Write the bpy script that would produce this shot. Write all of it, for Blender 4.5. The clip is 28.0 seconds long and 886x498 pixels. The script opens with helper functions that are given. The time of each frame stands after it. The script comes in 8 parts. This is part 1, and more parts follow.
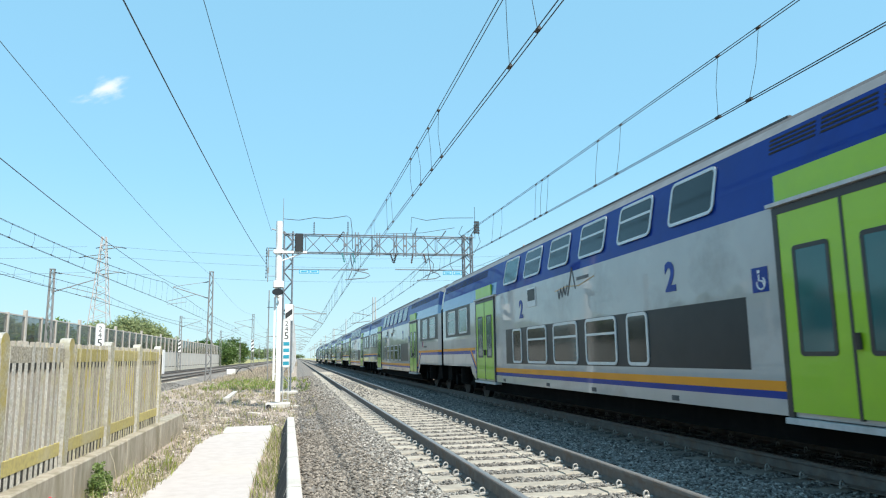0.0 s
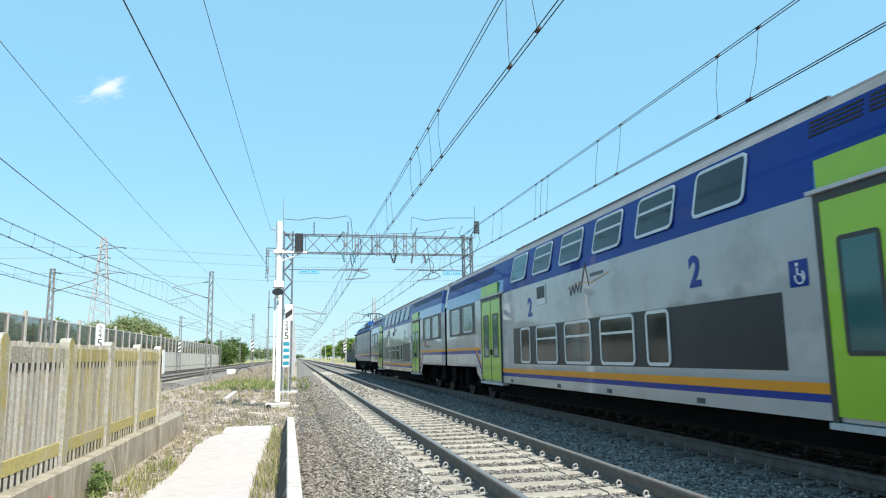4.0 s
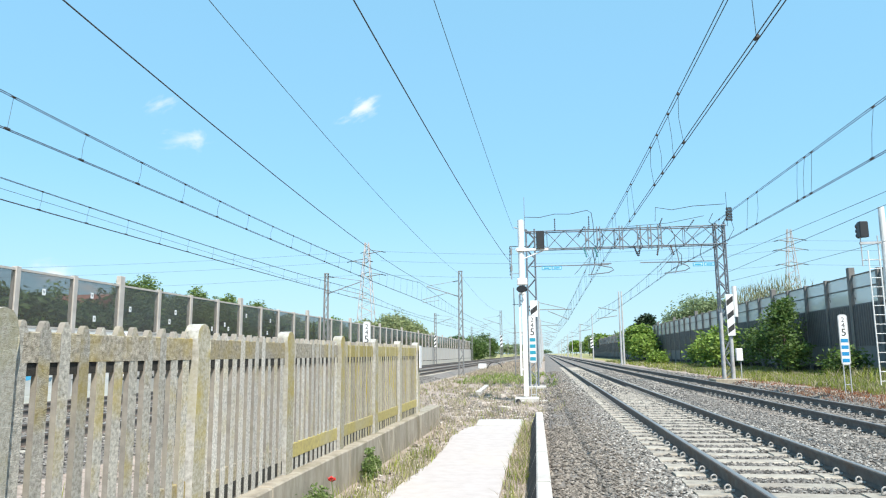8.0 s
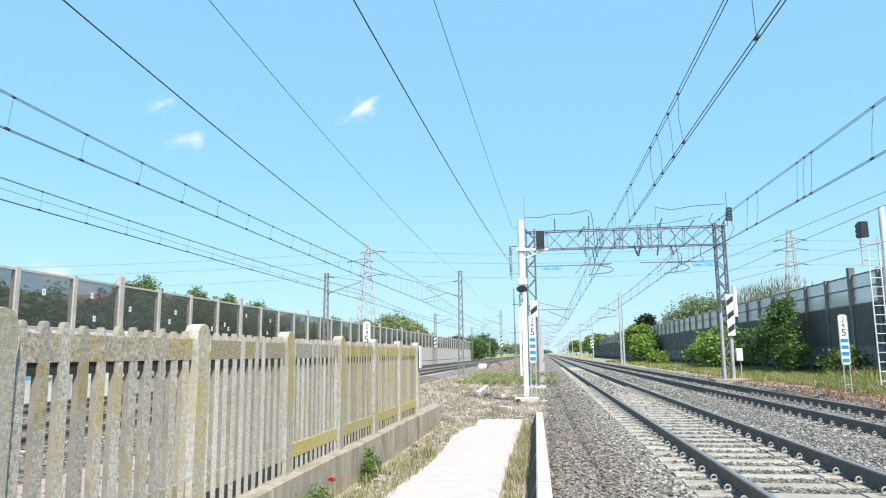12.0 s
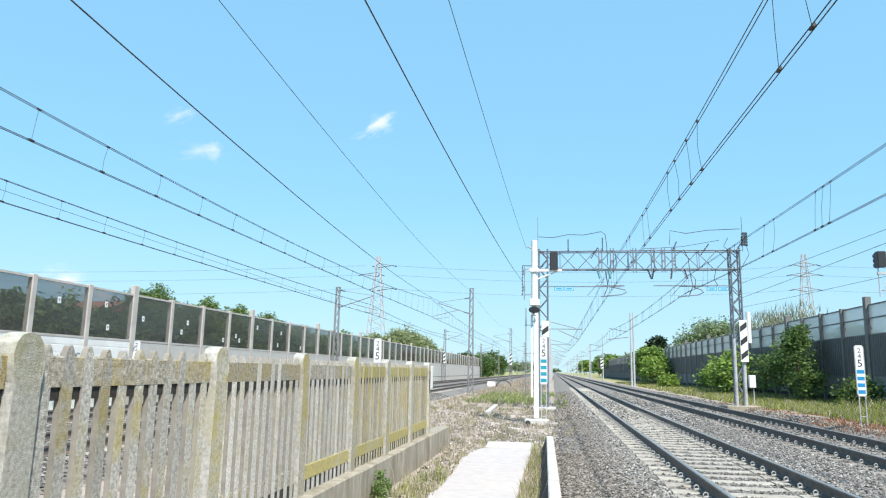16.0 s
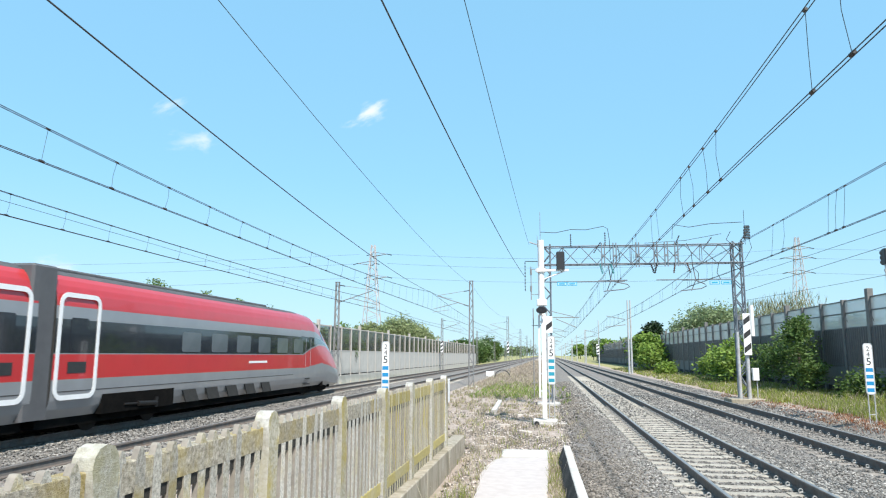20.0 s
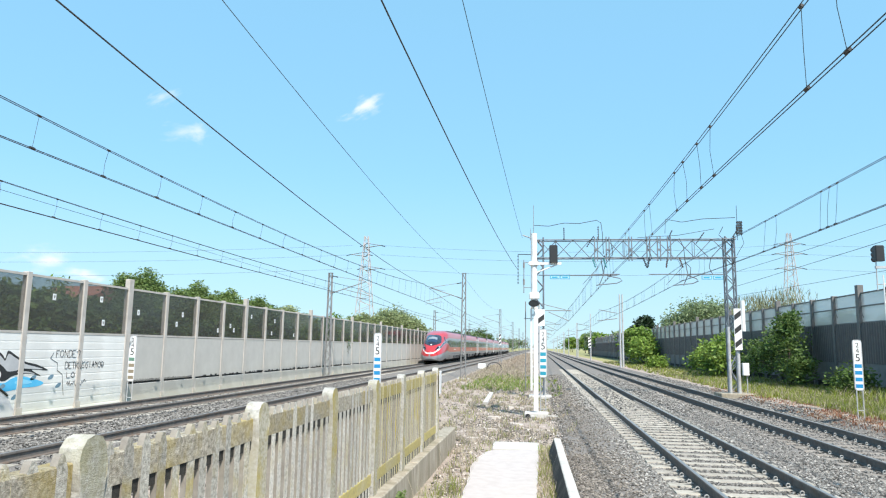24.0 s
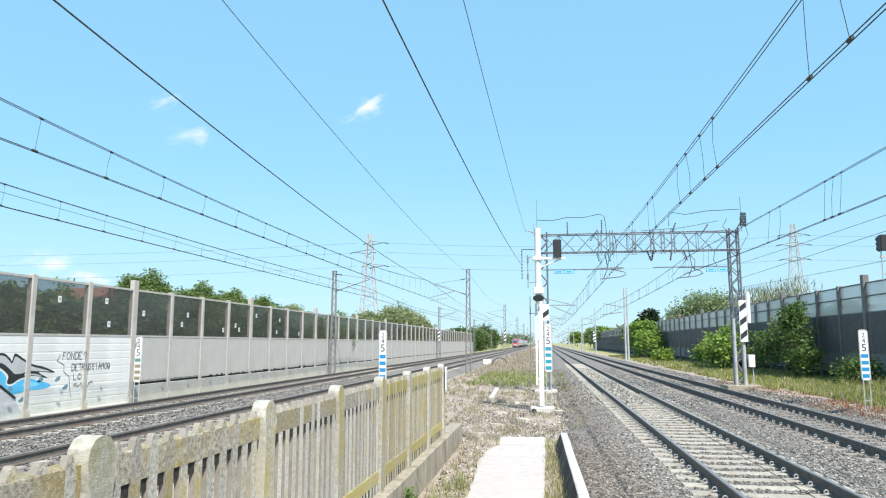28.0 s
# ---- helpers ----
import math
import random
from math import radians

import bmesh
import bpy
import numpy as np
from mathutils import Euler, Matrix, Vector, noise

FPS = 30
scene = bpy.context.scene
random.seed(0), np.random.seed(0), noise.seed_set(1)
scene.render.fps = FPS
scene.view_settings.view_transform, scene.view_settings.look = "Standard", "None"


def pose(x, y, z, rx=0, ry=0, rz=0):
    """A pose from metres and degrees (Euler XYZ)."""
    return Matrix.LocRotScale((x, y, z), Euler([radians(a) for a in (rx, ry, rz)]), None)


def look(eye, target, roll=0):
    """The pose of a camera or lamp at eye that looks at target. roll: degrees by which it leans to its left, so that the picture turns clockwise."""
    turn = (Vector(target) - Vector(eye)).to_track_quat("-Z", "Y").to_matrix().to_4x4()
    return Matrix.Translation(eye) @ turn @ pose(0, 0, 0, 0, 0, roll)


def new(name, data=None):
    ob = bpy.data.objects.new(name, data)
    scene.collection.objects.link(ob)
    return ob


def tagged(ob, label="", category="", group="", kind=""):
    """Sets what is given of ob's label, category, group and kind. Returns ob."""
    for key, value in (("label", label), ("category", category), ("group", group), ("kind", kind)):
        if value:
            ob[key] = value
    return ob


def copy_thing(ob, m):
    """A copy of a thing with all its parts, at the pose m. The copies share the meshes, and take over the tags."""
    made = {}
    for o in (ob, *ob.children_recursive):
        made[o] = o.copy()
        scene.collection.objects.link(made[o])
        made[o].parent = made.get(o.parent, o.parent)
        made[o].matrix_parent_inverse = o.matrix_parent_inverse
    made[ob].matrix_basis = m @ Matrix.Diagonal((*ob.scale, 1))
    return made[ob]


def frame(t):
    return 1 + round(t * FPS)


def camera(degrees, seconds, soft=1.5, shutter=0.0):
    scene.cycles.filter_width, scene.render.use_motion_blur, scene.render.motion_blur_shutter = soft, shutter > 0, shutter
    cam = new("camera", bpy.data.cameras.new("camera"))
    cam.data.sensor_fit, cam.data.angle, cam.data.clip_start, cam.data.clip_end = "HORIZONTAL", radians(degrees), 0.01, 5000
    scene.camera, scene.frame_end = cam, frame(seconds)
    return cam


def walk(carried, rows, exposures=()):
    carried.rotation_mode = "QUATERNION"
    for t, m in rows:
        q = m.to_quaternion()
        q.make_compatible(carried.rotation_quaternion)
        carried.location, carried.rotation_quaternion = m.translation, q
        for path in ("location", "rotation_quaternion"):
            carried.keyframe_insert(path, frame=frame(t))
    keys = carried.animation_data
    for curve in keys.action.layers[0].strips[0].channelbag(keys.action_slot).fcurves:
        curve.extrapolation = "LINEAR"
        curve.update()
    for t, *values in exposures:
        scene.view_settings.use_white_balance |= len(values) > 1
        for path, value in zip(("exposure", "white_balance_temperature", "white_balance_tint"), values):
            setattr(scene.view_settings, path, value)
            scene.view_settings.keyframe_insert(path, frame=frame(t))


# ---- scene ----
# camera ---------------------------------------------------------------
cam = camera(64.73, 28.0, soft=1.15, shutter=0.03)
PATH = [
    (0.00, pose(0.000, -0.000, 1.244, 98.719, 0.839, -11.696)),
    (6.00, pose(0.000, -0.000, 1.244, 98.719, 0.839, -11.696)),
    (6.15, pose(0.000, -0.000, 1.244, 98.719, 0.839, -11.696)),
    (6.30, pose(-0.004, 0.002, 1.249, 98.717, 0.870, -11.450)),
    (6.40, pose(-0.012, 0.005, 1.258, 98.714, 0.920, -7.600)),
    (6.50, pose(-0.018, 0.007, 1.265, 98.712, 0.965, -4.997)),
    (6.60, pose(-0.018, -0.002, 1.264, 98.720, 0.935, -3.900)),
    (6.70, pose(-0.017, -0.011, 1.263, 98.730, 0.905, -3.150)),
    (6.80, pose(-0.017, -0.020, 1.262, 98.740, 0.870, -1.550)),
    (6.90, pose(-0.016, -0.029, 1.261, 98.750, 0.840, 1.200)),
    (7.00, pose(-0.015, -0.038, 1.260, 98.757, 0.807, 4.300)),
    (7.10, pose(-0.003, -0.039, 1.261, 98.720, 0.750, 7.500)),
    (7.20, pose(0.010, -0.040, 1.262, 98.680, 0.680, 9.350)),
    (7.30, pose(0.024, -0.040, 1.263, 98.640, 0.620, 8.850)),
    (7.40, pose(0.036, -0.041, 1.264, 98.600, 0.560, 8.050)),
    (7.50, pose(0.044, -0.041, 1.265, 98.574, 0.506, 8.158)),
    (15.50, pose(0.044, -0.041, 1.265, 98.574, 0.506, 8.158)),
    (15.70, pose(0.044, -0.041, 1.265, 98.574, 0.506, 8.158)),
    (15.80, pose(0.030, -0.050, 1.290, 98.350, 0.250, 8.300)),
    (16.00, pose(-0.024, -0.071, 1.374, 99.812, -1.159, 8.832)),
    (16.50, pose(-0.157, -0.057, 1.644, 102.060, -2.677, 9.517)),
    (17.00, pose(-0.389, -0.113, 1.849, 104.219, -1.248, 9.483)),
    (17.50, pose(-0.494, -0.163, 1.945, 103.508, 0.291, 9.392)),
    (18.00, pose(-0.543, -0.129, 1.959, 101.919, -1.321, 7.799)),
    (18.50, pose(-0.517, -0.103, 1.962, 100.353, -1.289, 8.241)),
    (19.00, pose(-0.517, -0.090, 1.964, 99.231, -1.174, 8.261)),
    (19.50, pose(-0.526, -0.109, 1.953, 98.734, -0.593, 8.634)),
    (20.00, pose(-0.516, -0.091, 1.954, 98.608, -0.313, 8.353)),
    (20.50, pose(-0.512, -0.090, 1.948, 98.748, -0.389, 8.351)),
    (22.50, pose(-0.516, -0.085, 1.946, 98.754, 0.065, 8.764)),
    (23.00, pose(-0.522, -0.108, 1.975, 98.652, 0.122, 8.673)),
    (23.50, pose(-0.510, -0.083, 1.960, 98.155, -0.425, 8.057)),
    (24.00, pose(-0.511, -0.076, 1.963, 97.957, -0.884, 7.726)),
    (24.50, pose(-0.508, -0.084, 1.961, 97.930, -1.141, 7.433)),
    (25.00, pose(-0.511, -0.073, 1.962, 97.994, -0.654, 8.003)),
    (25.50, pose(-0.514, -0.069, 1.961, 97.959, -0.802, 8.331)),
    (26.00, pose(-0.513, -0.078, 1.962, 98.120, -0.802, 9.276)),
    (26.50, pose(-0.509, -0.084, 1.962, 98.178, -0.737, 9.104)),
    (27.00, pose(-0.510, -0.082, 1.961, 98.181, -0.686, 8.837)),
    (27.50, pose(-0.510, -0.075, 1.962, 97.875, -0.489, 7.845)),
    (28.00, pose(-0.516, -0.069, 1.959, 97.658, -0.018, 8.129)),
]
walk(cam, PATH, [(0.0, 0.57, 6700, 7), (5.9, 0.57, 6700, 7), (7.0, 0.57, 6560, 9), (15.6, 0.55, 6500, 10), (16.8, 0.51, 6130, 9), (18.0, 0.51, 6130, 9), (19.3, 0.55, 6450, 10), (23.0, 0.56, 6500, 10), (28.0, 0.57, 6550, 10)])
scene.view_settings.exposure = 0.55

# world and sun ---------------------------------------------------------
SUN_TO = Vector((0.40, -0.65, 1.0)).normalized()
world = bpy.data.worlds.new("sky")
scene.world = world
world.use_nodes = True
wn = world.node_tree.nodes
wn.clear()
sky = wn.new("ShaderNodeTexSky")
sky.sky_type = "NISHITA"
sky.sun_disc = False
sky.sun_elevation = math.asin(SUN_TO.z)
sky.sun_rotation = math.atan2(SUN_TO.x, SUN_TO.y)
sky.air_density = 1.0
sky.dust_density = 0.05
sky.ozone_density = 2.0
bg = wn.new("ShaderNodeBackground")
bg.inputs["Strength"].default_value = 0.14
wout = wn.new("ShaderNodeOutputWorld")
tint = wn.new("ShaderNodeMix")
tint.data_type, tint.blend_type = "RGBA", "MULTIPLY"
tint.inputs["Factor"].default_value = 1.0
tint.inputs["B"].default_value = (1.03, 1.17, 1.19, 1)
world.node_tree.links.new(sky.outputs[0], tint.inputs["A"])
haze = wn.new("ShaderNodeMix")
haze.data_type = "RGBA"
# the haze thins out towards the zenith
aim = wn.new("ShaderNodeTexCoord")
height = wn.new("ShaderNodeSeparateXYZ")
thin = wn.new("ShaderNodeMapRange")
thin.interpolation_type = "SMOOTHSTEP"
for sock_name, val in (("From Min", 0.50), ("From Max", 1.0), ("To Min", 0.74), ("To Max", 0.38)):
    thin.inputs[sock_name].default_value = val
world.node_tree.links.new(aim.outputs["Generated"], height.inputs[0])
world.node_tree.links.new(height.outputs["Z"], thin.inputs["Value"])
world.node_tree.links.new(thin.outputs[0], haze.inputs["Factor"])
haze.inputs["B"].default_value = (1.58, 3.52, 4.98, 1)
world.node_tree.links.new(tint.outputs["Result"], haze.inputs["A"])
# paler air low over the horizon
low_air = wn.new("ShaderNodeMapRange")
low_air.interpolation_type = "SMOOTHSTEP"
for sock_name, val in (("From Min", 0.0), ("From Max", 0.26), ("To Min", 0.55), ("To Max", 0.0)):
    low_air.inputs[sock_name].default_value = val
pale = wn.new("ShaderNodeMix")
pale.data_type = "RGBA"
pale.inputs["B"].default_value = (2.86, 3.90, 4.53, 1)
world.node_tree.links.new(height.outputs["Z"], low_air.inputs["Value"])
world.node_tree.links.new(low_air.outputs[0], pale.inputs["Factor"])
world.node_tree.links.new(haze.outputs["Result"], pale.inputs["A"])
world.node_tree.links.new(pale.outputs["Result"], bg.inputs["Color"])
world.node_tree.links.new(bg.outputs[0], wout.inputs["Surface"])
sun_data = bpy.data.lights.new("sun", "SUN")
sun_data.energy = 5.0
sun_data.angle = radians(0.55)
sun_data.color = (1.0, 0.95, 0.87)
sun = new("sun", sun_data)
sun.matrix_world = look(SUN_TO * 100, (0, 0, 0))


# mesh and material helpers ----------------------------------------------
class Build:
    """Collects faces for one mesh."""

    def __init__(self):
        self.v, self.f, self.m = [], [], []

    def add(self, verts, faces, mi=0):
        b = len(self.v)
        self.v.extend(tuple(p) for p in verts)
        self.f.extend(tuple(i + b for i in q) for q in faces)
        self.m.extend([mi] * len(faces))
        return self

    def box(self, x0, x1, y0, y1, z0, z1, mi=0, m=None):
        p = [(x0, y0, z0), (x1, y0, z0), (x1, y1, z0), (x0, y1, z0), (x0, y0, z1), (x1, y0, z1), (x1, y1, z1), (x0, y1, z1)]
        if m is not None:
            p = [m @ Vector(q) for q in p]
        return self.add(p, [(3, 2, 1, 0), (4, 5, 6, 7), (0, 1, 5, 4), (1, 2, 6, 5), (2, 3, 7, 6), (3, 0, 4, 7)], mi)

    def bevel_box(self, x0, x1, y0, y1, z0, z1, b=0.01, mi=0, m=None):
        """A box with its upright and upper edges cut off."""
        def ring(z, d):
            return [(x0 + b, y0 + d, z), (x1 - b, y0 + d, z), (x1 - d, y0 + b, z), (x1 - d, y1 - b, z),
                    (x1 - b, y1 - d, z), (x0 + b, y1 - d, z), (x0 + d, y1 - b, z), (x0 + d, y0 + b, z)]
        p = ring(z0, 0) + ring(z1 - b, 0) + [(min(max(x, x0 + b), x1 - b), min(max(y, y0 + b), y1 - b), z) for x, y, z in ring(z1, 0)]
        f = [tuple(range(7, -1, -1)), tuple(range(16, 24))]
        for r in (0, 8):
            for i in range(8):
                f.append((r + i, r + (i + 1) % 8, r + 8 + (i + 1) % 8, r + 8 + i))
        if m is not None:
            p = [m @ Vector(q) for q in p]
        return self.add(p, f, mi)

    def prism(self, poly, axis, a, b, mi=0, m=None):
        """The outline poly, in the two axes other than axis, drawn out from a to b."""
        def at(q, t):
            return {"x": (t, q[0], q[1]), "y": (q[0], t, q[1]), "z": (q[0], q[1], t)}[axis]
        n = len(poly)
        p = [at(q, a) for q in poly] + [at(q, b) for q in poly]
        f = [tuple(range(n - 1, -1, -1)), tuple(range(n, 2 * n))]
        f += [(i, (i + 1) % n, n + (i + 1) % n, n + i) for i in range(n)]
        if m is not None:
            p = [m @ Vector(q) for q in p]
        return self.add(p, f, mi)

    def tube(self, pts, r, n=6, mi=0, r1=None, caps=True):
        """A round bar along pts, tapering to r1."""
        pts = [Vector(p) for p in pts]
        r1 = r if r1 is None else r1
        base, k = [], len(pts)
        for i, p in enumerate(pts):
            d = (pts[min(i + 1, k - 1)] - pts[max(i - 1, 0)]).normalized()
            s = Vector((1, 0, 0)) if abs(d.x) < 0.8 else Vector((0, 1, 0))
            u = d.cross(s).normalized()
            w = d.cross(u)
            rr = r + (r1 - r) * i / max(k - 1, 1)
            base += [p + (u * math.cos(a) + w * math.sin(a)) * rr for a in (2 * math.pi * j / n for j in range(n))]
        f = []
        for i in range(k - 1):
            f += [(i * n + j, i * n + (j + 1) % n, (i + 1) * n + (j + 1) % n, (i + 1) * n + j) for j in range(n)]
        if caps:
            f += [tuple(range(n - 1, -1, -1)), tuple(range((k - 1) * n, k * n))]
        return self.add(base, f, mi)

    def mesh(self, name, mats, smooth=False):
        me = bpy.data.meshes.new(name)
        me.from_pydata(self.v, [], self.f)
        for mt in mats if isinstance(mats, (list, tuple)) else [mats]:
            me.materials.append(mt)
        if any(self.m):
            me.polygons.foreach_set("material_index", self.m)
        bm = bmesh.new()
        bm.from_mesh(me)
        bmesh.ops.recalc_face_normals(bm, faces=bm.faces)
        bm.to_mesh(me)
        bm.free()
        if smooth:
            me.polygons.foreach_set("use_smooth", [True] * len(me.polygons))
            me.set_sharp_from_angle(angle=radians(38))
        return me


def part(name, b, mats, parent=None, label="", smooth=False, at=None):
    me = b if isinstance(b, bpy.types.Mesh) else b.mesh(name, mats, smooth)
    ob = new(name, me)
    if parent is not None:
        ob.parent = parent
    if at is not None:
        ob.matrix_basis = at if isinstance(at, Matrix) else Matrix.Translation(at)
    return tagged(ob, label)


def thing(name, label, category, group="", kind="", at=None):
    ob = new(name)
    ob.empty_display_size = 0.2
    if at is not None:
        ob.matrix_basis = at if isinstance(at, Matrix) else Matrix.Translation(at)
    return tagged(ob, label, category, group, kind)


def material(name, col, col2=None, scale=4.0, rough=0.75, metal=0.0, bump=0.0, bscale=60.0, stain=None, sscale=0.8, samount=0.5,
             rnd=0.0, island=0.0, spec=0.5, stretch=(1, 1, 1), coat=0.0):
    """Two colours mixed by noise, a larger stain over them, fine relief, and a chance shift of value per object or piece."""
    mt = bpy.data.materials.new(name)
    mt.use_nodes = True
    nt = mt.node_tree
    nd, ln = nt.nodes, nt.links
    p = nd["Principled BSDF"]
    p.inputs["Roughness"].default_value = rough
    p.inputs["Metallic"].default_value = metal
    p.inputs["Specular IOR Level"].default_value = spec
    p.inputs["Coat Weight"].default_value = coat
    tc = nd.new("ShaderNodeTexCoord")
    mp = nd.new("ShaderNodeMapping")
    mp.inputs["Scale"].default_value = stretch
    if rnd:
        shift = nd.new("ShaderNodeVectorMath")
        shift.operation = "MULTIPLY_ADD"
        ln.new(nd.new("ShaderNodeObjectInfo").outputs["Random"], shift.inputs[0])
        shift.inputs[1].default_value = (23.0, 31.0, 17.0)
        ln.new(tc.outputs["Object"], shift.inputs[2])
        ln.new(shift.outputs[0], mp.inputs["Vector"])
    else:
        ln.new(tc.outputs["Object"], mp.inputs["Vector"])

    def noise_tex(sc, detail=5.0, rg=0.6):
        n = nd.new("ShaderNodeTexNoise")
        n.inputs["Scale"].default_value = sc
        n.inputs["Detail"].default_value = detail
        n.inputs["Roughness"].default_value = rg
        ln.new(mp.outputs[0], n.inputs["Vector"])
        return n

    def mix(fac, a, b, blend="MIX"):
        m = nd.new("ShaderNodeMix")
        m.data_type, m.blend_type = "RGBA", blend
        for sock, val in ((m.inputs["Factor"], fac), (m.inputs["A"], a), (m.inputs["B"], b)):
            if isinstance(val, bpy.types.NodeSocket):
                ln.new(val, sock)
            elif isinstance(val, (int, float)):
                sock.default_value = val
            else:
                sock.default_value = (*val[:3], 1)
        return m.outputs["Result"]

    def ramp(src, lo, hi):
        r = nd.new("ShaderNodeMapRange")
        r.inputs["From Min"].default_value, r.inputs["From Max"].default_value = lo, hi
        ln.new(src, r.inputs["Value"])
        return r.outputs[0]

    col2 = col2 or tuple(c * 0.8 for c in col)
    out = mix(ramp(noise_tex(scale).outputs["Fac"], 0.3, 0.7), col, col2)
    if stain:
        f = ramp(noise_tex(sscale, 6.0, 0.65).outputs["Fac"], 0.5, 0.68)
        k = nd.new("ShaderNodeMath")
        k.operation = "MULTIPLY"
        k.inputs[1].default_value = samount
        ln.new(f, k.inputs[0])
        out = mix(k.outputs[0], out, stain)
    for amount, src in ((rnd, "obj"), (island, "isl")):
        if amount:
            if src == "obj":
                s = nd.new("ShaderNodeObjectInfo").outputs["Random"]
            else:
                s = nd.new("ShaderNodeNewGeometry").outputs["Random Per Island"]
            hv = nd.new("ShaderNodeHueSaturation")
            r = nd.new("ShaderNodeMapRange")
            r.inputs["To Min"].default_value, r.inputs["To Max"].default_value = 1 - amount, 1 + amount
            ln.new(s, r.inputs["Value"])
            ln.new(r.outputs[0], hv.inputs["Value"])
            ln.new(out, hv.inputs["Color"])
            out = hv.outputs[0]
    ln.new(out, p.inputs["Base Color"])
    if bump:
        bp = nd.new("ShaderNodeBump")
        bp.inputs["Strength"].default_value = min(1.0, bump)
        bp.inputs["Distance"].default_value = 0.02
        ln.new(noise_tex(bscale, 4.0).outputs["Fac"], bp.inputs["Height"])
        ln.new(bp.outputs[0], p.inputs["Normal"])
    rr = nd.new("ShaderNodeMapRange")
    rr.inputs["To Min"].default_value, rr.inputs["To Max"].default_value = max(0.02, rough - 0.08), min(1, rough + 0.1)
    ln.new(noise_tex(scale * 2.3).outputs["Fac"], rr.inputs["Value"])
    ln.new(rr.outputs[0], p.inputs["Roughness"])
    return mt


def glass(name, tint, rough=0.03, clear=0.5):
    """A tinted pane: part of the light goes straight through, the rest meets a glossy dark sheet."""
    mt = bpy.data.materials.new(name)
    mt.use_nodes = True
    nd, ln = mt.node_tree.nodes, mt.node_tree.links
    p = nd["Principled BSDF"]
    p.inputs["Base Color"].default_value = (*tint, 1)
    p.inputs["Roughness"].default_value = rough
    p.inputs["Specular IOR Level"].default_value = 0.5
    tr = nd.new("ShaderNodeBsdfTransparent")
    tr.inputs["Color"].default_value = (*(min(1, 0.62 + c) for c in tint), 1)
    mx = nd.new("ShaderNodeMixShader")
    mx.inputs[0].default_value = clear
    ln.new(p.outputs[0], mx.inputs[1])
    ln.new(tr.outputs[0], mx.inputs[2])
    ln.new(mx.outputs[0], nd["Material Output"].inputs["Surface"])
    return mt


def leafy(name, a, b, through_light=0.35):
    """Leaves: colour varies from piece to piece, some light passes through."""
    mt = material(name, a, b, scale=0.7, rough=0.55, island=0.45, spec=0.35)
    nd, ln = mt.node_tree.nodes, mt.node_tree.links
    p = nd["Principled BSDF"]
    src = p.inputs["Base Color"].links[0].from_socket
    tl = nd.new("ShaderNodeBsdfTranslucent")
    ln.new(src, tl.inputs["Color"])
    mx = nd.new("ShaderNodeMixShader")
    mx.inputs[0].default_value = through_light
    ln.new(p.outputs[0], mx.inputs[1])
    ln.new(tl.outputs[0], mx.inputs[2])
    ln.new(mx.outputs[0], nd["Material Output"].inputs["Surface"])
    return mt


# materials ---------------------------------------------------------------
M_GROUND = material("dry_earth", (0.45, 0.37, 0.315), (0.25, 0.20, 0.165), 9, 0.95, bump=1.0, bscale=26, stain=(0.27, 0.23, 0.15), sscale=0.45, samount=0.7)
M_FIELD = material("verge_soil", (0.27, 0.27, 0.09), (0.34, 0.29, 0.15), 0.9, 0.95, bump=0.8, bscale=12, stain=(0.17, 0.20, 0.05), sscale=0.12)
M_BALLAST = material("ballast_bed", (0.29, 0.262, 0.235), (0.085, 0.077, 0.07), 22, 0.95, bump=1.0, bscale=18, stain=(0.22, 0.18, 0.14), sscale=0.3, samount=0.6)
M_STONE = material("ballast_stone", (0.37, 0.35, 0.32), (0.14, 0.133, 0.122), 14, 0.92, bump=0.5, bscale=60, island=0.6, spec=0.3)
M_STONE_D = material("dark_ballast_stone", (0.27, 0.255, 0.235), (0.09, 0.085, 0.078), 14, 0.92, bump=0.5, bscale=60, island=0.6, spec=0.3)
M_STONE_B = material("brown_ballast_stone", (0.27, 0.24, 0.205), (0.12, 0.105, 0.09), 14, 0.92, bump=0.5, bscale=60, island=0.55, spec=0.3)
M_RUBBLE = material("pale_rubble", (0.55, 0.50, 0.45), (0.36, 0.30, 0.26), 6, 0.9, bump=0.4, island=0.4)
M_SLEEPER = material("sleeper_concrete", (0.42, 0.39, 0.33), (0.29, 0.26, 0.22), 9, 0.9, bump=0.35, bscale=50, stain=(0.25, 0.21, 0.17), sscale=2.0, rnd=0.12)
M_SLEEPER_DARK = material("dusty_sleeper_concrete", (0.29, 0.255, 0.22), (0.19, 0.165, 0.14), 9, 0.9, bump=0.35, bscale=50, stain=(0.16, 0.12, 0.09), sscale=2.0, rnd=0.15)
M_RAIL = material("rail_side_steel", (0.195, 0.178, 0.165), (0.13, 0.118, 0.11), 8, 0.85, 0.0, bump=0.2, bscale=80, stain=(0.16, 0.10, 0.06), sscale=3, spec=0.15)
M_RAILFOOT = material("dusty_rail_foot", (0.17, 0.14, 0.12), (0.11, 0.09, 0.076), 10, 0.9, bump=0.2, bscale=80, stain=(0.17, 0.10, 0.06), sscale=3)
M_RAILTOP = material("polished_rail_head", (0.42, 0.40, 0.38), (0.30, 0.285, 0.27), 20, 0.42, 0.7, stretch=(8, 0.2, 1))
M_CLIP = material("galvanised_clip", (0.46, 0.45, 0.43), (0.32, 0.31, 0.29), 30, 0.5, 0.2)
